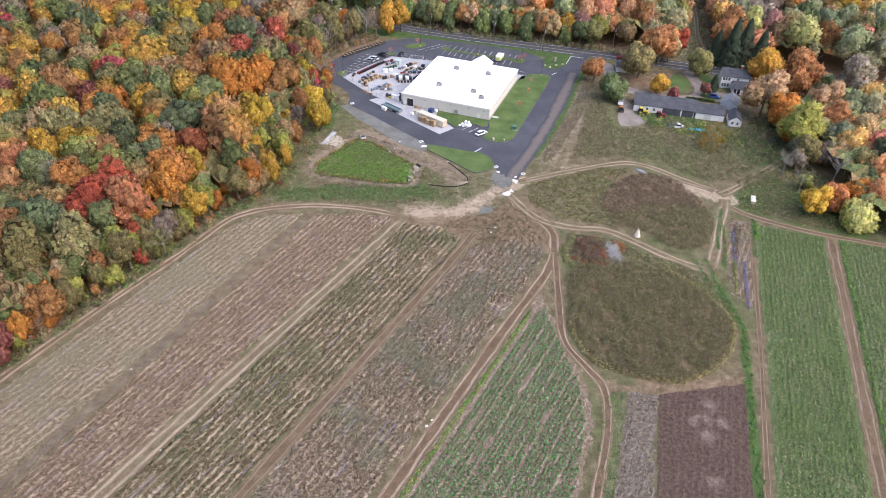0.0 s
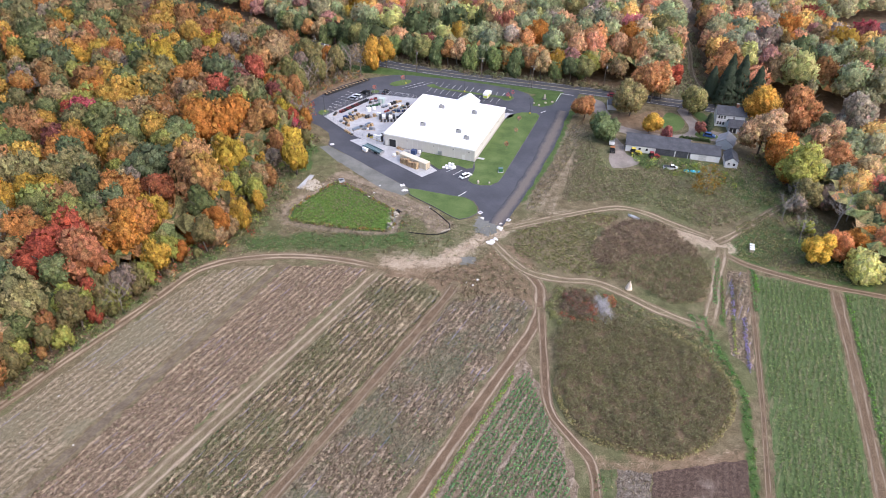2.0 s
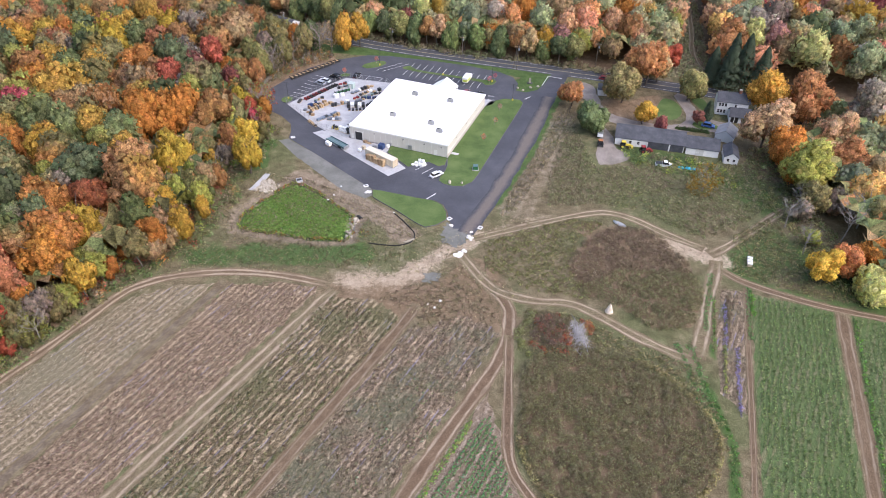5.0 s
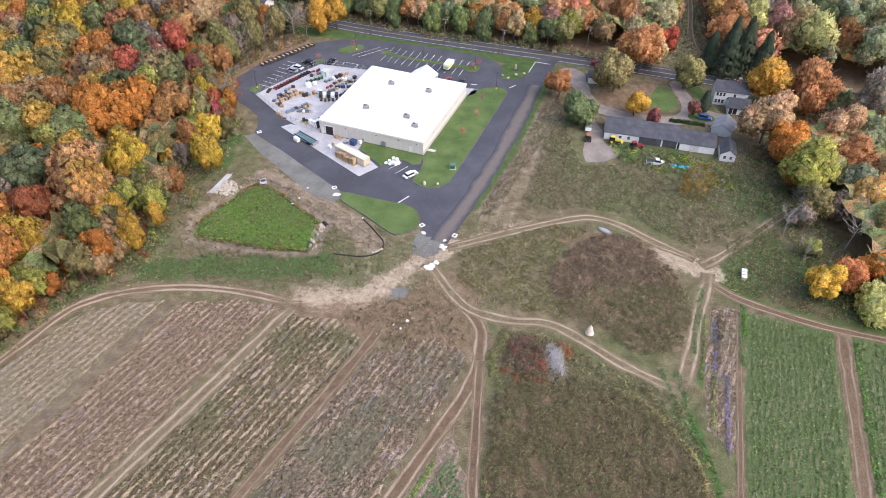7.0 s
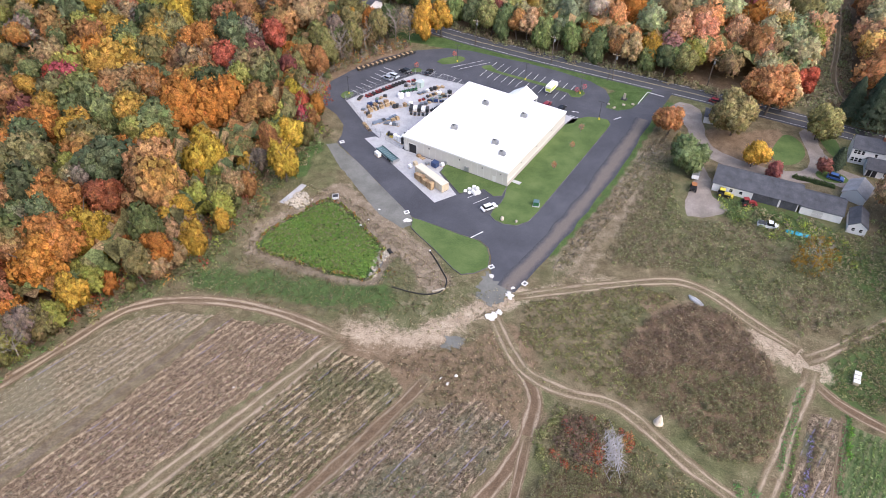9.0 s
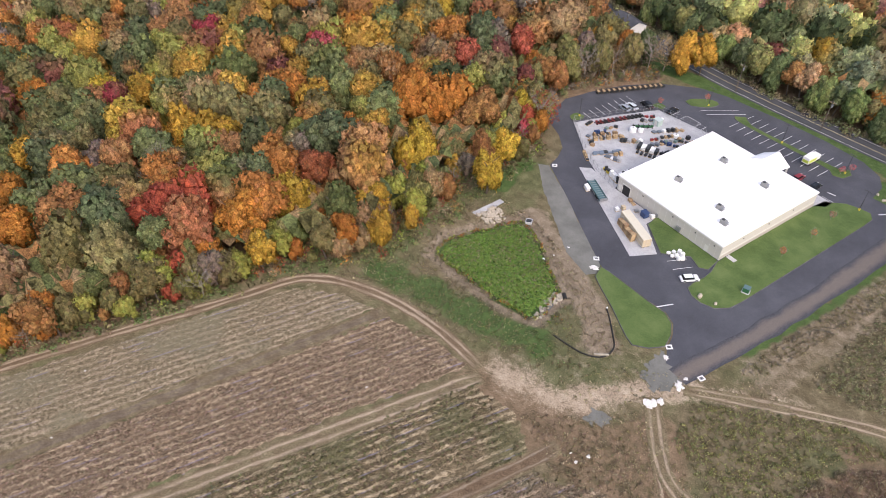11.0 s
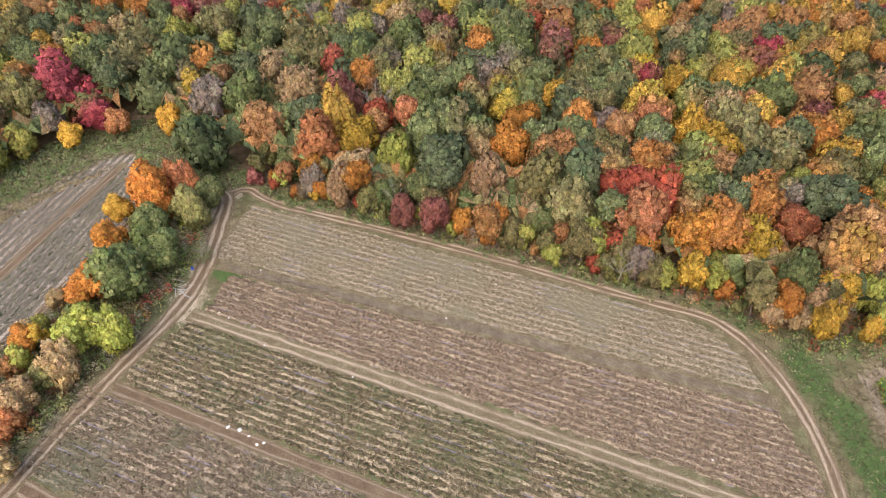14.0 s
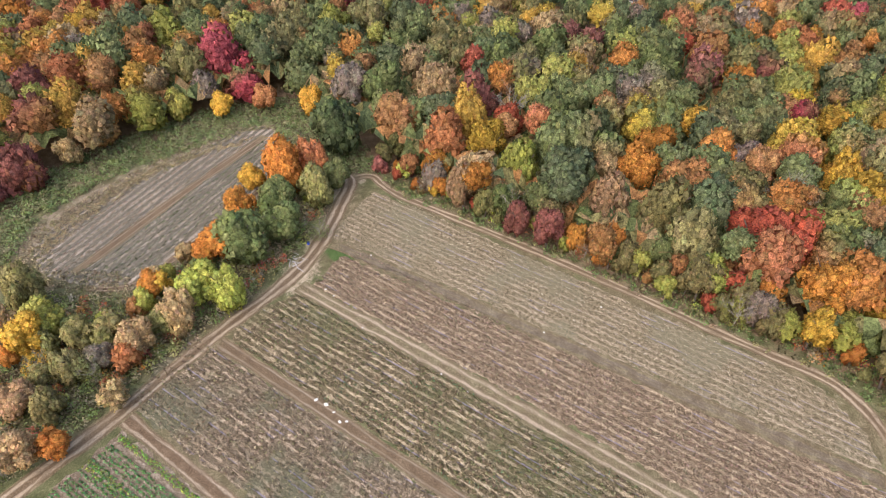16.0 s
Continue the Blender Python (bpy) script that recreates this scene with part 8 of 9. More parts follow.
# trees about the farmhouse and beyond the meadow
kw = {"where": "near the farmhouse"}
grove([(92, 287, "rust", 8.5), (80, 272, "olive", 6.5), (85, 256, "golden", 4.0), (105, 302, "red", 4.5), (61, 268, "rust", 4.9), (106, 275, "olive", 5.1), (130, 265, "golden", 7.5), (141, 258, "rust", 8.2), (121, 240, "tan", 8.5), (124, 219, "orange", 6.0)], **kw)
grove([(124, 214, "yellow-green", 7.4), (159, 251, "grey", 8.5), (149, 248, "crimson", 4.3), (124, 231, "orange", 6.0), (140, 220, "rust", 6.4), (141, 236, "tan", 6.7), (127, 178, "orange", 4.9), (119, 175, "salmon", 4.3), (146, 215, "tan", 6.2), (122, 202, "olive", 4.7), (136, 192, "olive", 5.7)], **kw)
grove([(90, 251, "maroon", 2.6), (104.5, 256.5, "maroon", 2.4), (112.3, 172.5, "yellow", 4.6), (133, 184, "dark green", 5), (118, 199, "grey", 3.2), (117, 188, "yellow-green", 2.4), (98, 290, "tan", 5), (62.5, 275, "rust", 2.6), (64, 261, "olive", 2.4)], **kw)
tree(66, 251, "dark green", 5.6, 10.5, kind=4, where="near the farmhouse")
TAKEN.append(((66, 251), 6))
tree(94, 214, "golden", 4.6, 10, kind=1, thin=True, where="among weeds before the barns")
for x, y, hh in ((113, 196, 11), (113.5, 184, 10), (126, 190, 13), (134, 197, 14), (119, 204, 10), (-109, 163, 19), (-151, 94, 19), (-107, 24, 8), (-99, 148, 8), (-62, 196, 9), (-58, 224, 10), (-82, 205, 11)):
    tree(x, y, "grey", 4, hh, bare=True, where="among autumn trees")
    TAKEN.append(((x, y), 4))


M_NEEDLES = leafage("spruce_needles", "object", 0.4, 3.0)


def spruce(x, y, hh, rad):
    """A tall conifer: drooping tiers of needle sprays about a straight trunk."""
    r = np.random.default_rng(int(x * 10))
    n = 2600
    t = r.uniform(0.08, 1.0, n) ** 0.8
    a = r.uniform(0, 6.283, n)
    tier = 0.88 + 0.12 * np.sin(t * 40 + a * 2)
    reach = rad * 1.25 * (1 - t) ** 0.75 * tier * r.uniform(0.6, 1.0, n) + 0.15
    c = np.stack([np.cos(a) * reach, np.sin(a) * reach, hh * t - 0.25 * reach], 1)
    out = np.stack([np.cos(a), np.sin(a), np.full(n, 0.9)], 1)
    q = leaf_quads(c, out + r.normal(size=c.shape) * 0.4, r.uniform(0.45, 0.9, n), r)
    ob = base("spruce_tree", x, y, 0, 0, "tall dark green spruce beside the farmhouse", "tree", "spruces")
    m = trunk_mesh(3, hh, 2, 0.3)
    t_ = new("trunk", m)
    t_.parent = ob
    m = quads(q, None, "needles", out)
    crown = finish("needles", m, M_NEEDLES, ob)
    crown.color = (0.1, 0.135, 0.085, 1)
    TAKEN.append(((x, y), rad))


for x, y, hh, rad in ((122, 284, 19, 5), (128, 286, 21, 5.5), (134, 283, 18, 5), (125, 291, 20, 5), (131, 293, 19, 5), (108.5, 260, 7.5, 1.8), (118, 290, 15, 4), (110, 262.5, 6, 1.6)):
    spruce(x, y, hh, rad)
for x, y, tint in ((*lot(43.0, 14.2), "red"), (*lot(43.2, 26.6), "salmon"), (*lot(41.5, 37.0), "maroon"), (*lot(-17.6, 57.8), "red"), (*lot(-24.6, 43.2), "red"), (*lot(31.0, 57.6), "crimson"), (*lot(32.2, 60.8), "crimson")):
    ob = tree(x, y, tint, 0.8, 3.4, kind=3, thin=True, where="newly planted on mown grass", group="young trees")
# ---- low growth: brush, reeds, crops ----
G = {"olive": (0.31, 0.295, 0.135), "brown": (0.31, 0.235, 0.155), "dull": (0.255, 0.23, 0.14), "purple": (0.23, 0.165, 0.135), "green": (0.19, 0.265, 0.1), "bright": (0.2, 0.44, 0.07), "straw": (0.46, 0.385, 0.26),
     "red": (0.55, 0.14, 0.08), "orange": (0.6, 0.28, 0.09), "lime": (0.42, 0.5, 0.1), "deep": (0.11, 0.18, 0.07), "grey": (0.4, 0.36, 0.32), "violet": (0.36, 0.31, 0.62), "teal": (0.1, 0.23, 0.13),
     "crop": (0.11, 0.33, 0.07), "reed": (0.25, 0.42, 0.09), "reed2": (0.34, 0.46, 0.13)}


def g(*names):
    return [G[n] for n in names]


plants("tall_brush", sown(MOUND, 2.0, 1), 1.8, 0.95, 27, 0.25, [(0.26, 0.255, 0.135), (0.28, 0.27, 0.14), (0.27, 0.235, 0.145), (0.3, 0.285, 0.14)], "dense dark olive brush over a low mound", category="brush", spread=0.14)
plants("brush_rim", spline(MOUND, True, 0.5)[30:200], 1.3, 0.9, 18, 0.36, [(0.4, 0.36, 0.16), (0.42, 0.37, 0.17), (0.36, 0.3, 0.16)], "yellowish rim of the brush mound", category="brush")
b_ = sown(BRUSH, 2.0, 2)
upper_ = inside(b_, [(40, 175), (53, 170), (62, 176), (76, 176), (90, 176), (90, 205), (40, 205)])
plants("tall_brush", b_[upper_], 1.1, 0.8, 20, 0.27, [(0.3, 0.235, 0.165), (0.28, 0.2, 0.155), (0.33, 0.27, 0.17)], "dense purplish brown brush between tracks", category="brush")
plants("tall_brush", b_[~upper_], 1.3, 0.85, 20, 0.27, [(0.26, 0.265, 0.135), (0.29, 0.28, 0.14), (0.31, 0.26, 0.16)], "dense olive green brush between tracks", category="brush")
plants("autumn_shrubs", sown([(37, 152), (39, 157.5), (44, 159), (46.5, 155), (46, 149), (41, 147.5)], 0.9, 3), 2.0, 1.2, 40, 0.3, [(0.24, 0.17, 0.14), (0.28, 0.18, 0.14), (0.25, 0.2, 0.14), (0.4, 0.12, 0.08)], "dark twiggy autumn shrubs at the mound's head", category="shrubs")
plants("red_shrubs", np.concatenate([ragged(spline([(37.5, 149), (40.5, 146.5), (44.5, 146.5), (46.5, 149.5)], step=0.6), 1.2), sown([(50.5, 150), (52.5, 155), (50, 158.5), (48.8, 158)], 0.9, 33)]), 1.3, 0.9, 30, 0.27, g("red", "orange", "red"), "red and orange leaved shrubs", category="shrubs")
plants("green_shrubs", ragged(spline([(37.5, 159), (34.5, 155), (33.8, 149.5), (36, 146)], step=0.45), 1.6), 1.4, 0.9, 30, 0.28, [(0.33, 0.36, 0.13), (0.28, 0.31, 0.13), (0.36, 0.36, 0.16)], "yellow-green shrubs beside the path", category="shrubs")
plants("meadow_weeds", sown([(38, 168), (47, 166), (53, 165), (49, 178), (53, 188), (62, 197), (52, 199), (38, 193), (27, 187), (27, 176)], 1.8, 4, thin=0.0), 0.5, 0.65, 10, 0.3, [(0.3, 0.31, 0.12), (0.33, 0.33, 0.13), (0.27, 0.28, 0.13), (0.31, 0.26, 0.15)], "olive and green meadow weeds", category="weeds")
plants("meadow_weeds", sown([(46, 205), (62, 206), (74, 203), (88, 190), (98, 195), (112, 206), (114, 232), (100, 226), (84, 233), (76, 228), (64, 226), (62, 240), (57, 250)], 1.5, 5, thin=-0.1), 0.75, 0.8, 14, 0.3, [(0.32, 0.3, 0.175), (0.31, 0.32, 0.15), (0.27, 0.31, 0.14), (0.32, 0.26, 0.185), (0.36, 0.34, 0.2)], "tall mixed meadow weeds below the barns", category="weeds")
plants("meadow_weeds", sown([(44, 206), (56, 206), (62, 240), (61, 262), (57, 252)], 1.8, 6, thin=-0.1), 0.6, 0.65, 9, 0.27, [(0.33, 0.3, 0.18), (0.29, 0.225, 0.165), (0.42, 0.37, 0.25), (0.31, 0.29, 0.17)], "dull brown weeds beside the drive", category="weeds")
plants("bramble", sown([(74, 238), (94, 234), (108, 228), (112, 214), (90, 222), (76, 230)], 0.4, 7, thin=0.0), 1.7, 1.3, 34, 0.36, g("green", "olive", "lime", "green", "straw"), "green and yellow bramble before the barns", category="bushes")
plants("meadow_weeds", sown([(92, 176), (97, 192), (112, 202), (112, 180), (122, 164), (108, 168)], 1.8, 8, thin=-0.1), 0.6, 0.7, 11, 0.3, [(0.36, 0.34, 0.16), (0.3, 0.27, 0.16), (0.26, 0.3, 0.13), (0.36, 0.3, 0.18)], "mixed meadow weeds near the bee boxes", category="weeds")
plants("meadow_weeds", sown([(36, 167), (25, 176), (17, 178), (8, 168), (10, 160), (28, 158)], 1.6, 9, thin=0.25), 0.22, 0.4, 5, 0.24, g("brown", "dull", "straw", "olive"), "low brown weeds at the field's head", category="weeds")
plants("bank_grass", sown([(-50, 174), (-14, 172), (4, 180), (12, 192), (6, 196), (-8, 206), (-30, 219), (-47, 222), (-48, 205), (-56, 184)], 1.6, 10, holes=[(POND, 1.0)], thin=0.1), 0.16, 0.42, 5, 0.26, g("straw", "straw", "olive", "straw", "brown"), "rough grass on the basin's banks", category="grass", upright=0.4)
p = sown(POND, 9.0, 11)
p = p[(from_line(p, POND, True) > 0.4) & (from_line(p, [(-9, 196), (-6, 192), (-10.5, 190)]) > 2.6)]
plants("reeds", p, 0.55, 0.55, 8, 0.34, g("reed", "reed", "reed2", "reed"), "bright green reeds filling the basin", category="reeds", z=-0.9, spread=0.12)
plants("reed_fringe", ragged(spline(POND, True, 0.35), 0.5), 0.9, 0.4, 8, 0.4, g("lime", "straw", "orange", "lime"), "yellow fringe of the reeds", category="reeds", upright=0.6, z=-0.55)
plants("outlet_reeds", sown([(-8.5, 190.8), (-6.5, 191.6), (-2.5, 191), (-3, 188.6), (-8, 188)], 3, 12), 0.7, 0.4, 8, 0.35, g("bright", "lime", "orange"), "tuft of reeds at the pipe outlet", category="reeds", upright=0.6, z=-0.5)
plants("verge_stalks", sown([(32, 199), (37, 203), (49, 230), (60, 258), (62, 270), (56, 262), (45, 234), (34, 207)], 2.6, 51, thin=0.05), 0.5, 0.4, 7, 0.26, g("straw", "grey", "straw", "olive"), "standing dead stalks beside the drive", category="weeds", upright=0.5)
plants("wood_verge", sown([(110, 208), (114, 232), (122, 240), (128, 226), (124, 206), (128, 186), (134, 166), (122, 164), (112, 180), (114, 196)], 0.8, 52, thin=-0.1), 1.1, 1.1, 20, 0.36, [(0.26, 0.33, 0.13), (0.36, 0.34, 0.16), (0.3, 0.27, 0.16), (0.4, 0.37, 0.17), (0.3, 0.36, 0.14)], "green undergrowth under the farm trees", category="undergrowth")
plants("weedy_strip_plants", sown([(37.3, 101.3), (42, 101.4), (34.3, 75), (26, 48), (22.5, 48), (30.8, 75)], 1.6, 53, thin=0.1), 0.3, 0.45, 6, 0.24, g("green", "crop", "olive", "dull"), "green weeds on an old bed", category="weeds")
plants("straw_strip_stalks", sown([(42.3, 101.4), (48.9, 100.8), (42.2, 75.3), (32.5, 48), (26.6, 48), (34.7, 75.1)], 1.8, 54, thin=0.15), 0.2, 0.4, 5, 0.24, g("straw", "grey", "dull", "brown"), "flattened pale stalks on an old bed", category="weeds")
# growth along the wood's edge
verge = [(-131, 54), (-118, 66), (-104, 95), (-88.5, 123), (-75, 146), (-66.5, 163), (-61, 170), (-50, 182), (-45, 206), (-46, 220), (-42, 236), (-41.5, 248), (-52, 258), (-62, 262), (-58, 205), (-70, 172), (-85, 143), (-98, 118), (-112, 94), (-126, 70)]
plants("undergrowth", sown(verge, 0.55, 13, thin=0.1), 1.3, 1.1, 26, 0.4, g("green", "olive", "green", "dull", "green", "brown", "olive"), "green and brown undergrowth along the wood", category="undergrowth")
plants("edge_shrubs", sown([(q[0] * 1.0 - 2.5, q[1] + 1.5) for q in verge], 0.09, 14), 3.0, 1.7, 60, 0.42, g("green", "olive", "lime", "orange", "red", "brown", "olive", "straw"), "mixed autumn shrubs along the wood", category="shrubs")
hedge_o = [(-128, 43), (-116, 47), (-104, 46), (-92, 43), (-80, 38.6), (-66, 30.8), (-52, 23.4), (-40, 16.8), (-28, 10), (-14, 1), (-10, -20), (-60, -30), (-70, -12), (-71, 10), (-90, 18), (-128, 36)]
plants("hedgerow_growth", sown(hedge_o, 0.8, 15, thin=-0.2), 1.5, 1.2, 18, 0.44, [(0.28, 0.33, 0.14), (0.36, 0.35, 0.17), (0.3, 0.36, 0.15), (0.4, 0.36, 0.2), (0.46, 0.4, 0.27), (0.36, 0.3, 0.2)], "tangled hedgerow growth beside the track", category="undergrowth")
plants("hedgerow_shrubs", sown(hedge_o, 0.17, 16), 3.0, 1.6, 60, 0.42, [(0.38, 0.36, 0.16), (0.26, 0.36, 0.12), (0.5, 0.42, 0.28), (0.6, 0.3, 0.1), (0.44, 0.4, 0.32), (0.3, 0.38, 0.14), (0.42, 0.4, 0.17), (0.46, 0.5, 0.14), (0.36, 0.27, 0.17), (0.55, 0.16, 0.1)], "autumn shrubs in the hedgerow", category="shrubs")
plants("valley_verge", sown([(-150, 24), (-150, 8), (-132, -6), (-112, -18), (-90, -30), (-74, -22), (-70, -6), (-70, 12), (-80, 4), (-78, -14), (-90, -21), (-118, -7), (-146, 13)], 1.6, 17), 0.6, 0.6, 9, 0.34, g("straw", "straw", "brown", "olive", "straw"), "rough grass round the valley field", category="grass")
# crops
plants("withered_crop", rowed(3, 139, -90, -71.5, 1.65, 0.46, 21, 0.3, 0.16, 0.12), 0.5, 0.4, 8, 0.3, [(0.19, 0.18, 0.095), (0.23, 0.2, 0.115), (0.2, 0.21, 0.1), (0.22, 0.16, 0.115)], "rows of dark withered crop plants", category="crop")
plants("weedy_greens", rowed(20, 90, -90, -71.5, 1.65, 0.5, 22, 0.3, 0.2, 0.72), 0.3, 0.3, 6, 0.22, g("green", "teal"), "patches of green weeds in the dark field", category="weeds")
plants("dry_stalks", rowed(4, 134, -110, -95, 1.7, 0.5, 23, 0.3, 0.15, 0.1), 0.3, 0.4, 7, 0.28, [(0.32, 0.225, 0.18), (0.37, 0.27, 0.215), (0.29, 0.25, 0.17), (0.34, 0.23, 0.195)], "rows of dry reddish crop stalks", category="crop")
plants("stubble_rows", rowed(0, 116, -133, -119, 1.75, 0.6, 24, 0.25, 0.15), 0.14, 0.35, 5, 0.22, [(0.38, 0.345, 0.24), (0.5, 0.44, 0.37), (0.5, 0.43, 0.32), (0.34, 0.31, 0.22)], "rows of low grey-green stubble", category="crop")
plants("fallow_weeds", rowed(-4, 146, -67, -48.5, 1.6, 0.5, 25, 0.4, 0.2, 0.15), 0.36, 0.42, 7, 0.3, [(0.22, 0.19, 0.12), (0.26, 0.19, 0.13), (0.2, 0.145, 0.115), (0.26, 0.24, 0.13), (0.4, 0.34, 0.24)], "rows of dead grey and brown weeds", category="weeds")
plants("fallow_greens", rowed(66, 128, -58, -47.5, 1.6, 0.5, 26, 0.3, 0.3, 0.6), 0.3, 0.34, 6, 0.24, g("teal", "green", "green"), "patch of blue-green crop leaves in the fallow field", category="crop")
bed = np.concatenate([rowed(3, 128, -40.2 + k, -3.5, 3.9, 0.36, 30 + i, 0.1, 0.06, 0.02) for i, k in enumerate((0.0, 0.9, 1.8, 2.7))])
bed = bed[inside(bed, [tuple(along(s, w)) for s, w in [(3, -41.5), (122, -41.5), (125, -39.5), (106, -23), (95, -17), (80, -14), (56, -9.6), (3, -4)]])]
plants("green_crop", bed, 0.4, 0.4, 7, 0.3, [(0.13, 0.34, 0.11), (0.16, 0.38, 0.12), (0.12, 0.31, 0.12), (0.19, 0.34, 0.12)], "rows of dark green leafy crop", category="crop")
plants("bright_row", rowed(3, 122, -42.6, -41.5, 0.6, 0.3, 35, 0.15, 0.05), 0.4, 0.35, 8, 0.24, g("bright", "lime", "bright"), "single row of bright green plants", category="crop")
plants("bright_row", rowed(3, 26, -36, -34.5, 0.7, 0.35, 36, 0.2, 0.2), 0.35, 0.35, 8, 0.24, g("lime", "bright"), "short row of lime green plants", category="crop")
r1 = [(95.2, 166.5), (111.4, 161.2), (102, 131), (94, 105), (85, 77), (76, 48), (58.6, 48), (67.5, 75.6), (75.5, 101.5), (81, 119.3), (87, 140.7)]
r2 = [(117, 159.6), (132, 155.5), (118, 112), (106, 76), (98, 48), (82, 48), (91, 76), (100, 105.4), (107, 128)]


def leafy(outline, seed):
    c, s = math.cos(math.radians(72.5)), math.sin(math.radians(72.5))
    out = []
    r = np.random.default_rng(seed)
    for v in np.arange(-130, 60, 1.25):
        u = np.arange(20, 230, 0.62)
        u = u + r.uniform(-0.25, 0.25, len(u))
        vv = v + r.normal(size=len(u)) * 0.16
        out.append(np.stack([u * c - vv * s, u * s + vv * c], 1))
    p = np.concatenate(out)
    p = p[inside(p, outline)]
    return p[[noise.noise((x / 5, y / 5, 2.2)) + r.uniform(-0.35, 0.35) > -0.48 for x, y in p]]


plants("leafy_crop", leafy(r1, 41), 0.42, 0.5, 10, 0.3, [(0.25, 0.33, 0.125), (0.2, 0.29, 0.11), (0.29, 0.35, 0.15), (0.23, 0.33, 0.12)], "close rows of leafy green vegetables", category="crop")
plants("leafy_crop", leafy(r2, 42), 0.42, 0.48, 9, 0.3, [(0.24, 0.32, 0.13), (0.2, 0.28, 0.12), (0.27, 0.33, 0.15)], "rows of leafy green vegetables", category="crop")
plants("bright_edge_row", np.stack([np.linspace(116.4, 82.5, 300), np.linspace(159, 50, 300)], 1) + rng.normal(size=(300, 2)) * 0.35, 0.5, 0.45, 10, 0.28, g("bright", "green"), "bright green outer crop row", category="crop")


def flower_row(a, b, n, tints, label, w=0.25, hh=0.6):
    p = np.stack([np.linspace(a[0], b[0], n), np.linspace(a[1], b[1], n)], 1) + rng.normal(size=(n, 2)) * w
    plants("flower_row", p, hh, 0.4, 10, 0.22, tints, label, category="flowers")


flower_row((86.2, 163.5), (82.0, 148.5), 70, g("violet", "violet", "green"), "row of violet flowers")
flower_row((84.6, 149.0), (79.6, 130.5), 90, g("violet", "violet", "violet", "green"), "row of violet flowers")
flower_row((84.2, 166.5), (79.0, 148), 70, g("bright", "green", "green"), "green plant row beside the flowers")
flower_row((82.0, 150), (78.2, 136.0), 60, g("lime", "olive", "green"), "yellowish plant row beside the flowers")
flower_row((87.8, 167), (83.6, 151), 60, g("brown", "dull", "purple"), "row of withered brown plants")
flower_row((94.2, 167.8), (92.0, 160), 50, g("bright", "bright"), "short bright green row")
flower_row((88.6, 167), (86.0, 158), 60, g("purple", "brown", "dull"), "row of dark withered plants", 0.7)
# valley field rows
VALLEY = [(-144, 18), (-144, 12), (-117, -7), (-98, -18), (-87, -21), (-78, -13), (-76, -2), (-78, 6), (-92, 13), (-126, 29)]
c_, s_ = 0.945, -0.33
v_ = np.concatenate([np.stack([u * c_ - v * s_, u * s_ + v * c_], 1) for v in np.arange(-70, 10, 2.2) for u in [np.arange(-160, -60, 0.6) + rng.uniform(-0.3, 0.3, 167)]])
v_ = v_ + rng.normal(size=v_.shape) * 0.15
v_ = v_[inside(v_, VALLEY) & (from_line(v_, [(-144, 19), (-126, 11), (-107.7, 3.1), (-78.1, -8.7)]) > 1.2)]
low_ = inside(v_, [(-144, 19), (-126, 11), (-107.7, 3.1), (-78.1, -8.7), (-60, 0), (-80, 20), (-130, 40)])
plants("valley_crop", v_[low_], 0.5, 0.55, 12, 0.28, [(0.17, 0.18, 0.1), (0.14, 0.17, 0.085), (0.2, 0.2, 0.13), (0.24, 0.25, 0.19)], "rows of dark green crops in the valley field", category="crop")
plants("valley_stubble", v_[~low_], 0.35, 0.45, 9, 0.26, [(0.26, 0.18, 0.13), (0.2, 0.17, 0.1), (0.3, 0.21, 0.15)], "rows of brown spent crops in the valley field", category="crop")

rim = sown([(-166, 34), (-168, 16), (-158, -4), (-142, -20), (-116, -40), (-88, -50), (-66, -40), (-66, -14), (-72, 12), (-92, 19), (-128, 38), (-128, 60), (-140, 52)], 0.8, 47)
rim = rim[(from_line(rim, WOOD_WEST, True) < 12) & ~inside(rim, VALLEY)]
plants("valley_undergrowth", rim, 1.6, 1.4, 22, 0.46, [(0.26, 0.33, 0.14), (0.33, 0.34, 0.17), (0.24, 0.33, 0.13), (0.34, 0.31, 0.18), (0.3, 0.36, 0.15)], "green undergrowth round the valley field", category="undergrowth")

straw_ = np.concatenate([ragged(spline([(-139 + k, 12 - k), (-121 + k, -9 - k), (-99 + k, -18.5 - k), (-85 + k, -21.5 - k)], step=0.3), 1.6, 2.0) for k in (-2.6, -1.3, 0.0, 1.2)])
plants("valley_straw", straw_, 0.5, 0.6, 9, 0.3, [(0.5, 0.4, 0.25), (0.44, 0.34, 0.2), (0.52, 0.43, 0.28)], "golden band of dry grass along the valley field", category="grass")
# tangled growth between the car park and the trees
plants("car_park_thicket", sown([(-55, 271), (-52.5, 282), (-48, 291.5), (-41.5, 300.5), (-35, 306.5), (-32, 310), (-36, 314), (-48, 309), (-58, 296), (-61, 278), (-57, 264), (-52, 262)], 0.5, 61), 2.9, 1.5, 60, 0.42, g("brown", "olive", "dull", "green", "orange", "purple", "grey"), "tangled brown thicket at the edge of the car park", category="thicket")
plants("far_undergrowth", sown([(104, 296), (116, 299), (122, 306), (128, 336), (136, 380), (128, 380), (116, 340), (108, 316)], 0.8, 62, holes=[([(122.5, 297), (118.6, 305), (119.5, 320), (124, 338), (129, 360), (136, 395)], 2.2)]), 2.0, 1.6, 26, 0.6, [(0.38, 0.42, 0.2), (0.44, 0.42, 0.24), (0.42, 0.38, 0.25), (0.44, 0.36, 0.24)], "undergrowth beside the far track", category="undergrowth")
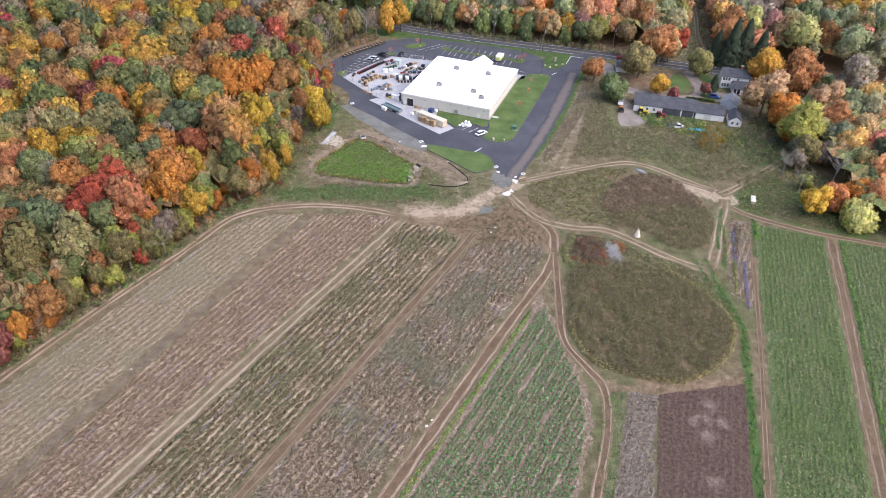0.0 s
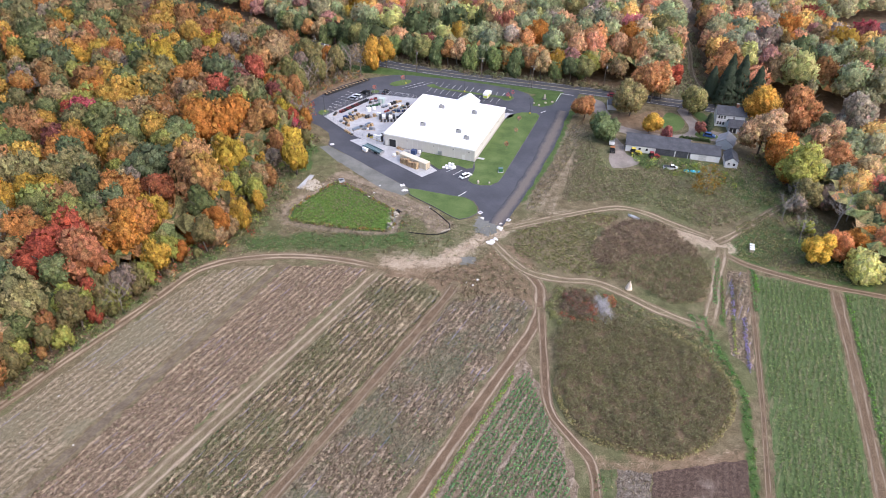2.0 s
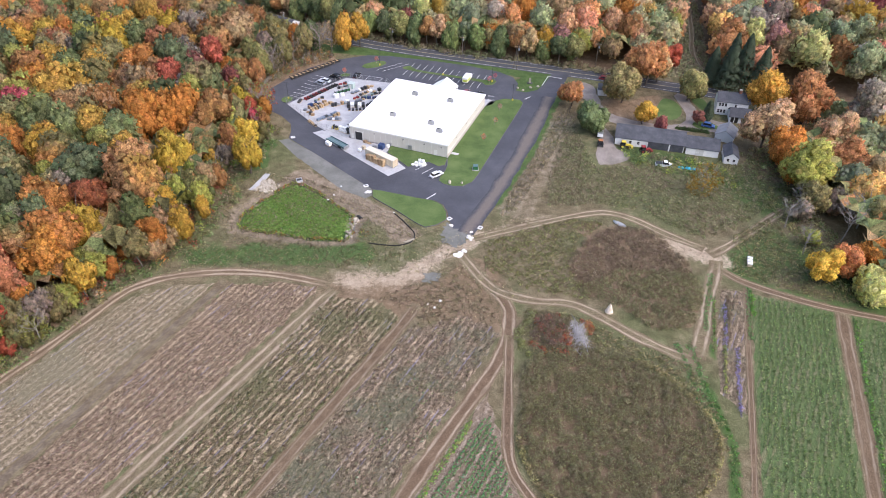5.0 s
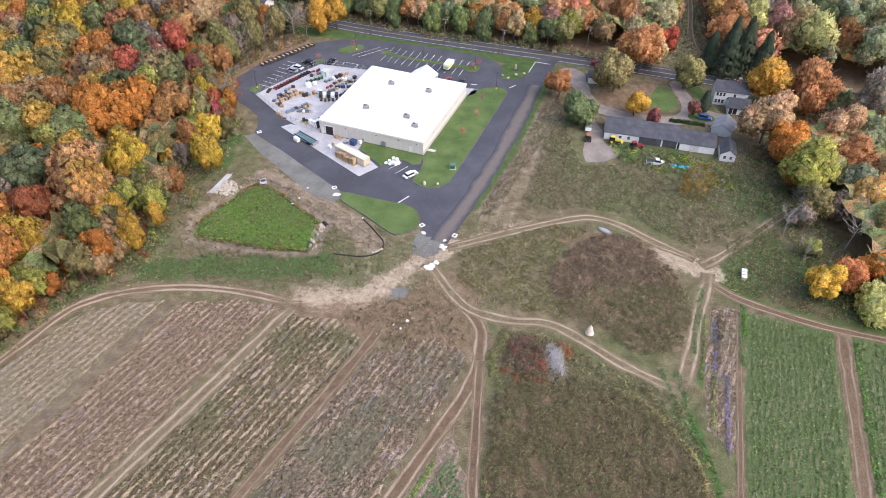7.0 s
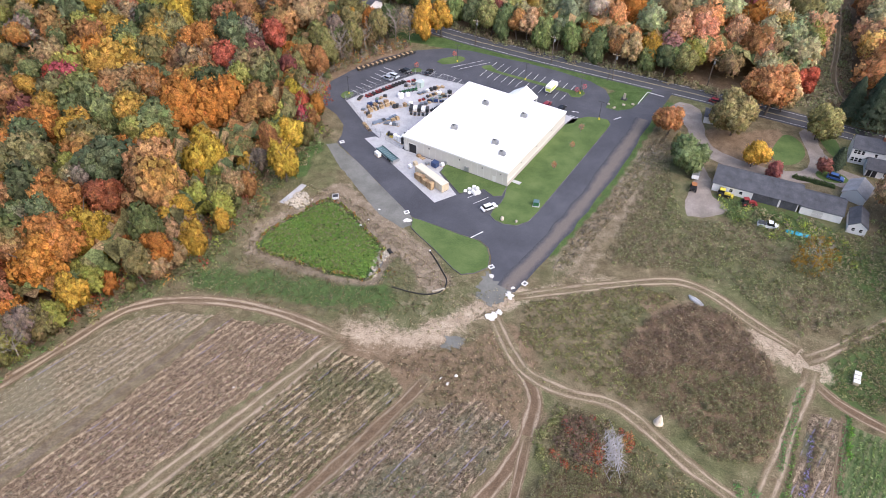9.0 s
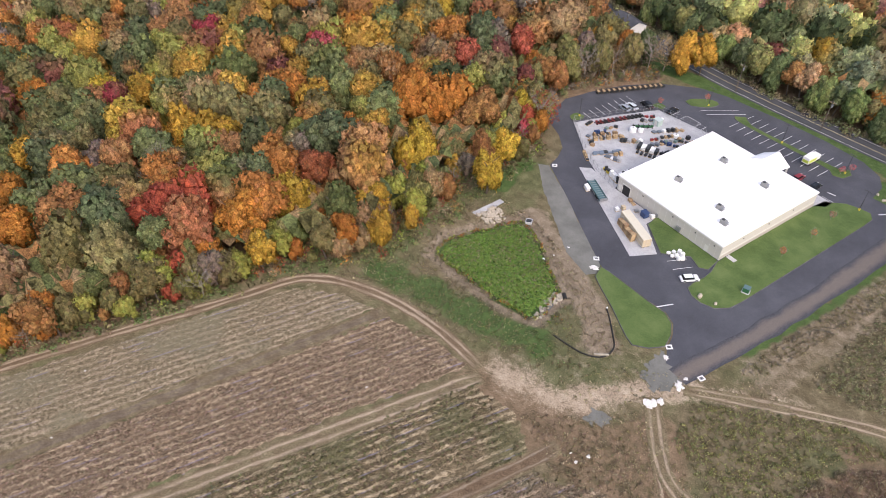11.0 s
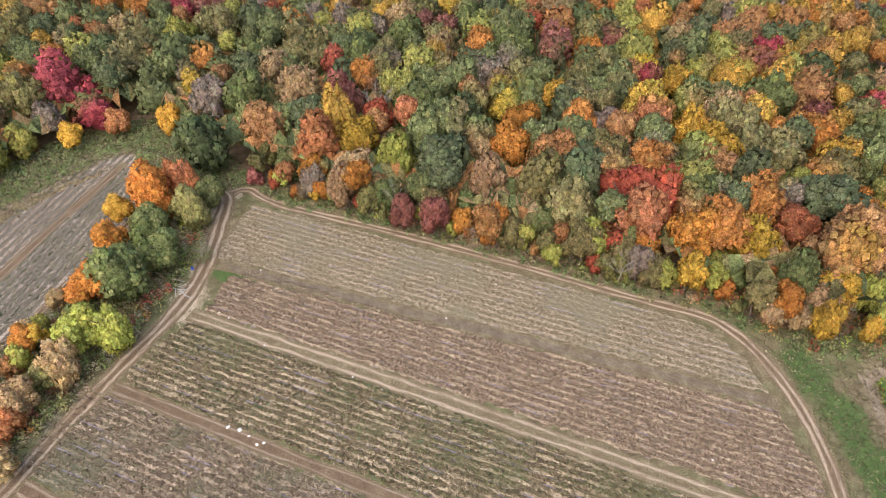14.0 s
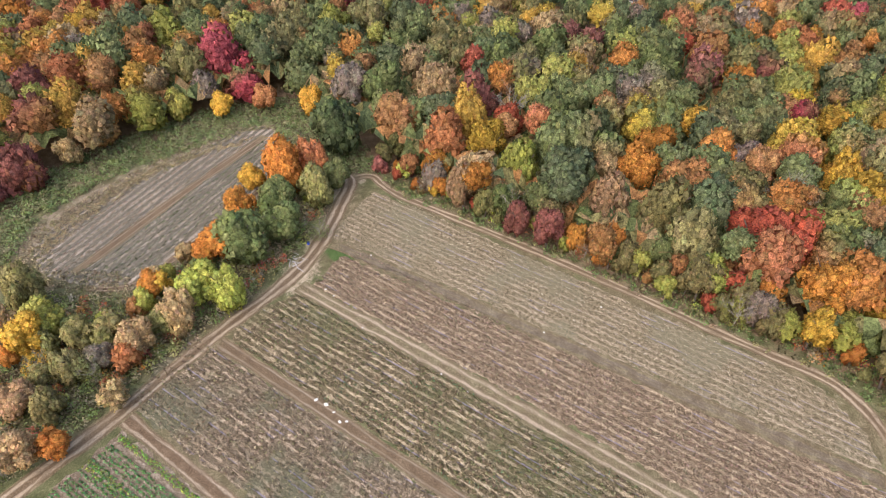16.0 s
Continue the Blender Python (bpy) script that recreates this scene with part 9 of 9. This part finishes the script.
plants("farm_undergrowth", sown([(112, 236), (122, 242), (128, 256), (138, 262), (150, 258), (150, 240), (140, 226), (126, 226), (116, 228)], 0.35, 63), 1.2, 1.2, 22, 0.45, [(0.34, 0.38, 0.17), (0.4, 0.38, 0.2), (0.44, 0.3, 0.18), (0.36, 0.4, 0.18)], "green and rusty growth under the farm trees", category="undergrowth")
plants("grass_strip", ragged(spline([(74, 138), (75.5, 123), (70, 101.4), (62.8, 75.6), (55, 50)], step=0.16), 1.0, 1.2), 0.16, 0.5, 6, 0.24, g("crop", "green", "bright", "green"), "green grass strip beside the leafy field", category="grass")
plants("roadside_growth", ragged(spline([(-84, 364), (-58, 347.5), (-24, 331), (2, 321), (37, 310.5), (68, 301.5), (96, 294)], step=0.8), 2.2, 3.0), 2.8, 1.6, 34, 0.55, [(0.36, 0.33, 0.17), (0.36, 0.29, 0.19), (0.3, 0.29, 0.16), (0.4, 0.34, 0.22), (0.28, 0.32, 0.15)], "scrubby growth along the main road", category="undergrowth")
plants("meadow_weeds", sown([(35, 149), (36, 160.5), (46, 160), (56, 153.5), (65, 147.5), (72.5, 142.5), (75, 130), (74, 116), (72.8, 128), (66.5, 140.5), (57.5, 147), (47, 150.5), (37, 147)], 1.8, 71), 0.7, 0.7, 12, 0.3, [(0.33, 0.3, 0.16), (0.34, 0.26, 0.17), (0.28, 0.3, 0.13), (0.36, 0.33, 0.17)], "olive and brown brush between mound and track", category="weeds")
plants("meadow_weeds", sown([(0, 164), (8, 158), (26, 150), (29, 158), (24, 168), (12, 172)], 1.5, 72, thin=0.1), 0.3, 0.5, 7, 0.26, g("brown", "dull", "purple", "straw"), "low brown weeds at the fallow field's head", category="weeds")
plants("meadow_weeds", sown([(-60, 170), (-46, 176), (-30, 176), (-12, 175), (4, 181), (-6, 184), (-14, 184), (-34, 185), (-47, 186), (-55, 184)], 1.3, 73, thin=0.0), 0.22, 0.5, 6, 0.28, [(0.2, 0.26, 0.11), (0.28, 0.28, 0.14), (0.42, 0.36, 0.24), (0.22, 0.3, 0.12)], "rough green grass beside the basin", category="grass")
plants("junction_tufts", sown([(-6, 170), (10, 174), (20, 181), (26, 189), (44, 197), (38, 200), (24, 194), (10, 186), (-4, 178)], 0.9, 74, thin=0.15), 0.18, 0.4, 6, 0.26, g("dull", "olive", "brown", "straw"), "trampled tufts where the tracks meet", category="grass")

strips = [[(71.0, 150), (71.6, 141.5), (71.9, 132)], [(73.9, 150), (74.0, 141.6), (73.3, 132)], [(86.2, 175.5), (82.2, 164.3), (79, 155.2)], [(94.1, 170), (91.1, 160.5), (88.8, 152)]]
for line_, w_ in zip(strips, (0.45, 0.6, 0.4, 0.3)):
    p = spline(line_, step=0.12)
    plants("grass_strip", p + rng.normal(size=p.shape) * w_, 0.2, 0.4, 7, 0.24, [(0.14, 0.34, 0.1), (0.17, 0.37, 0.12), (0.2, 0.32, 0.12)], "narrow strip of bright green grass", category="grass")

EAST_SIDE = [(121, 168), (130, 158), (150, 165), (225, 235), (190, 252), (158, 262), (136, 270), (132, 258), (148, 254), (146, 246), (130, 240), (122, 228), (126, 210), (124, 190)]
LAWN_GAP = [([(-266, 132), (-236, 128)], 15)]
# painted haze in the leaf colours: slight in the west, stronger north and east
woods("west_wood", [WOOD_WEST], "dense autumn woodland in green, gold and rust", LAWN_GAP, clear=2.0, haze=0.1)
woods("north_wood", [WOOD_NORTH], "dense autumn woodland beyond the road", [([(112, 426), (148, 430)], 17), ([(118, 400), (132, 402)], 9), ([(122, 297), (118.6, 305), (119.5, 320), (124, 338), (129, 360), (136, 395), (138, 409)], 6), ([(112, 297), (117, 308)], 8), ([(212, 357), (232, 374), (258, 392)], 15)], clear=2.0, haze=0.3, greener=0.15, pale=1.5, spacing=8.8, floor=(8.0, 12.5), uneven=0.6, material=M_FAR_WOODS)
woods("east_wood", [EAST_SIDE], "dense autumn woodland beside the meadow", clear=1.0, haze=0.3, greener=0.1, tall=8.0, pale=1.7, spacing=8.4, floor=(7.0, 10.5), uneven=0.6, material=M_FAR_WOODS)
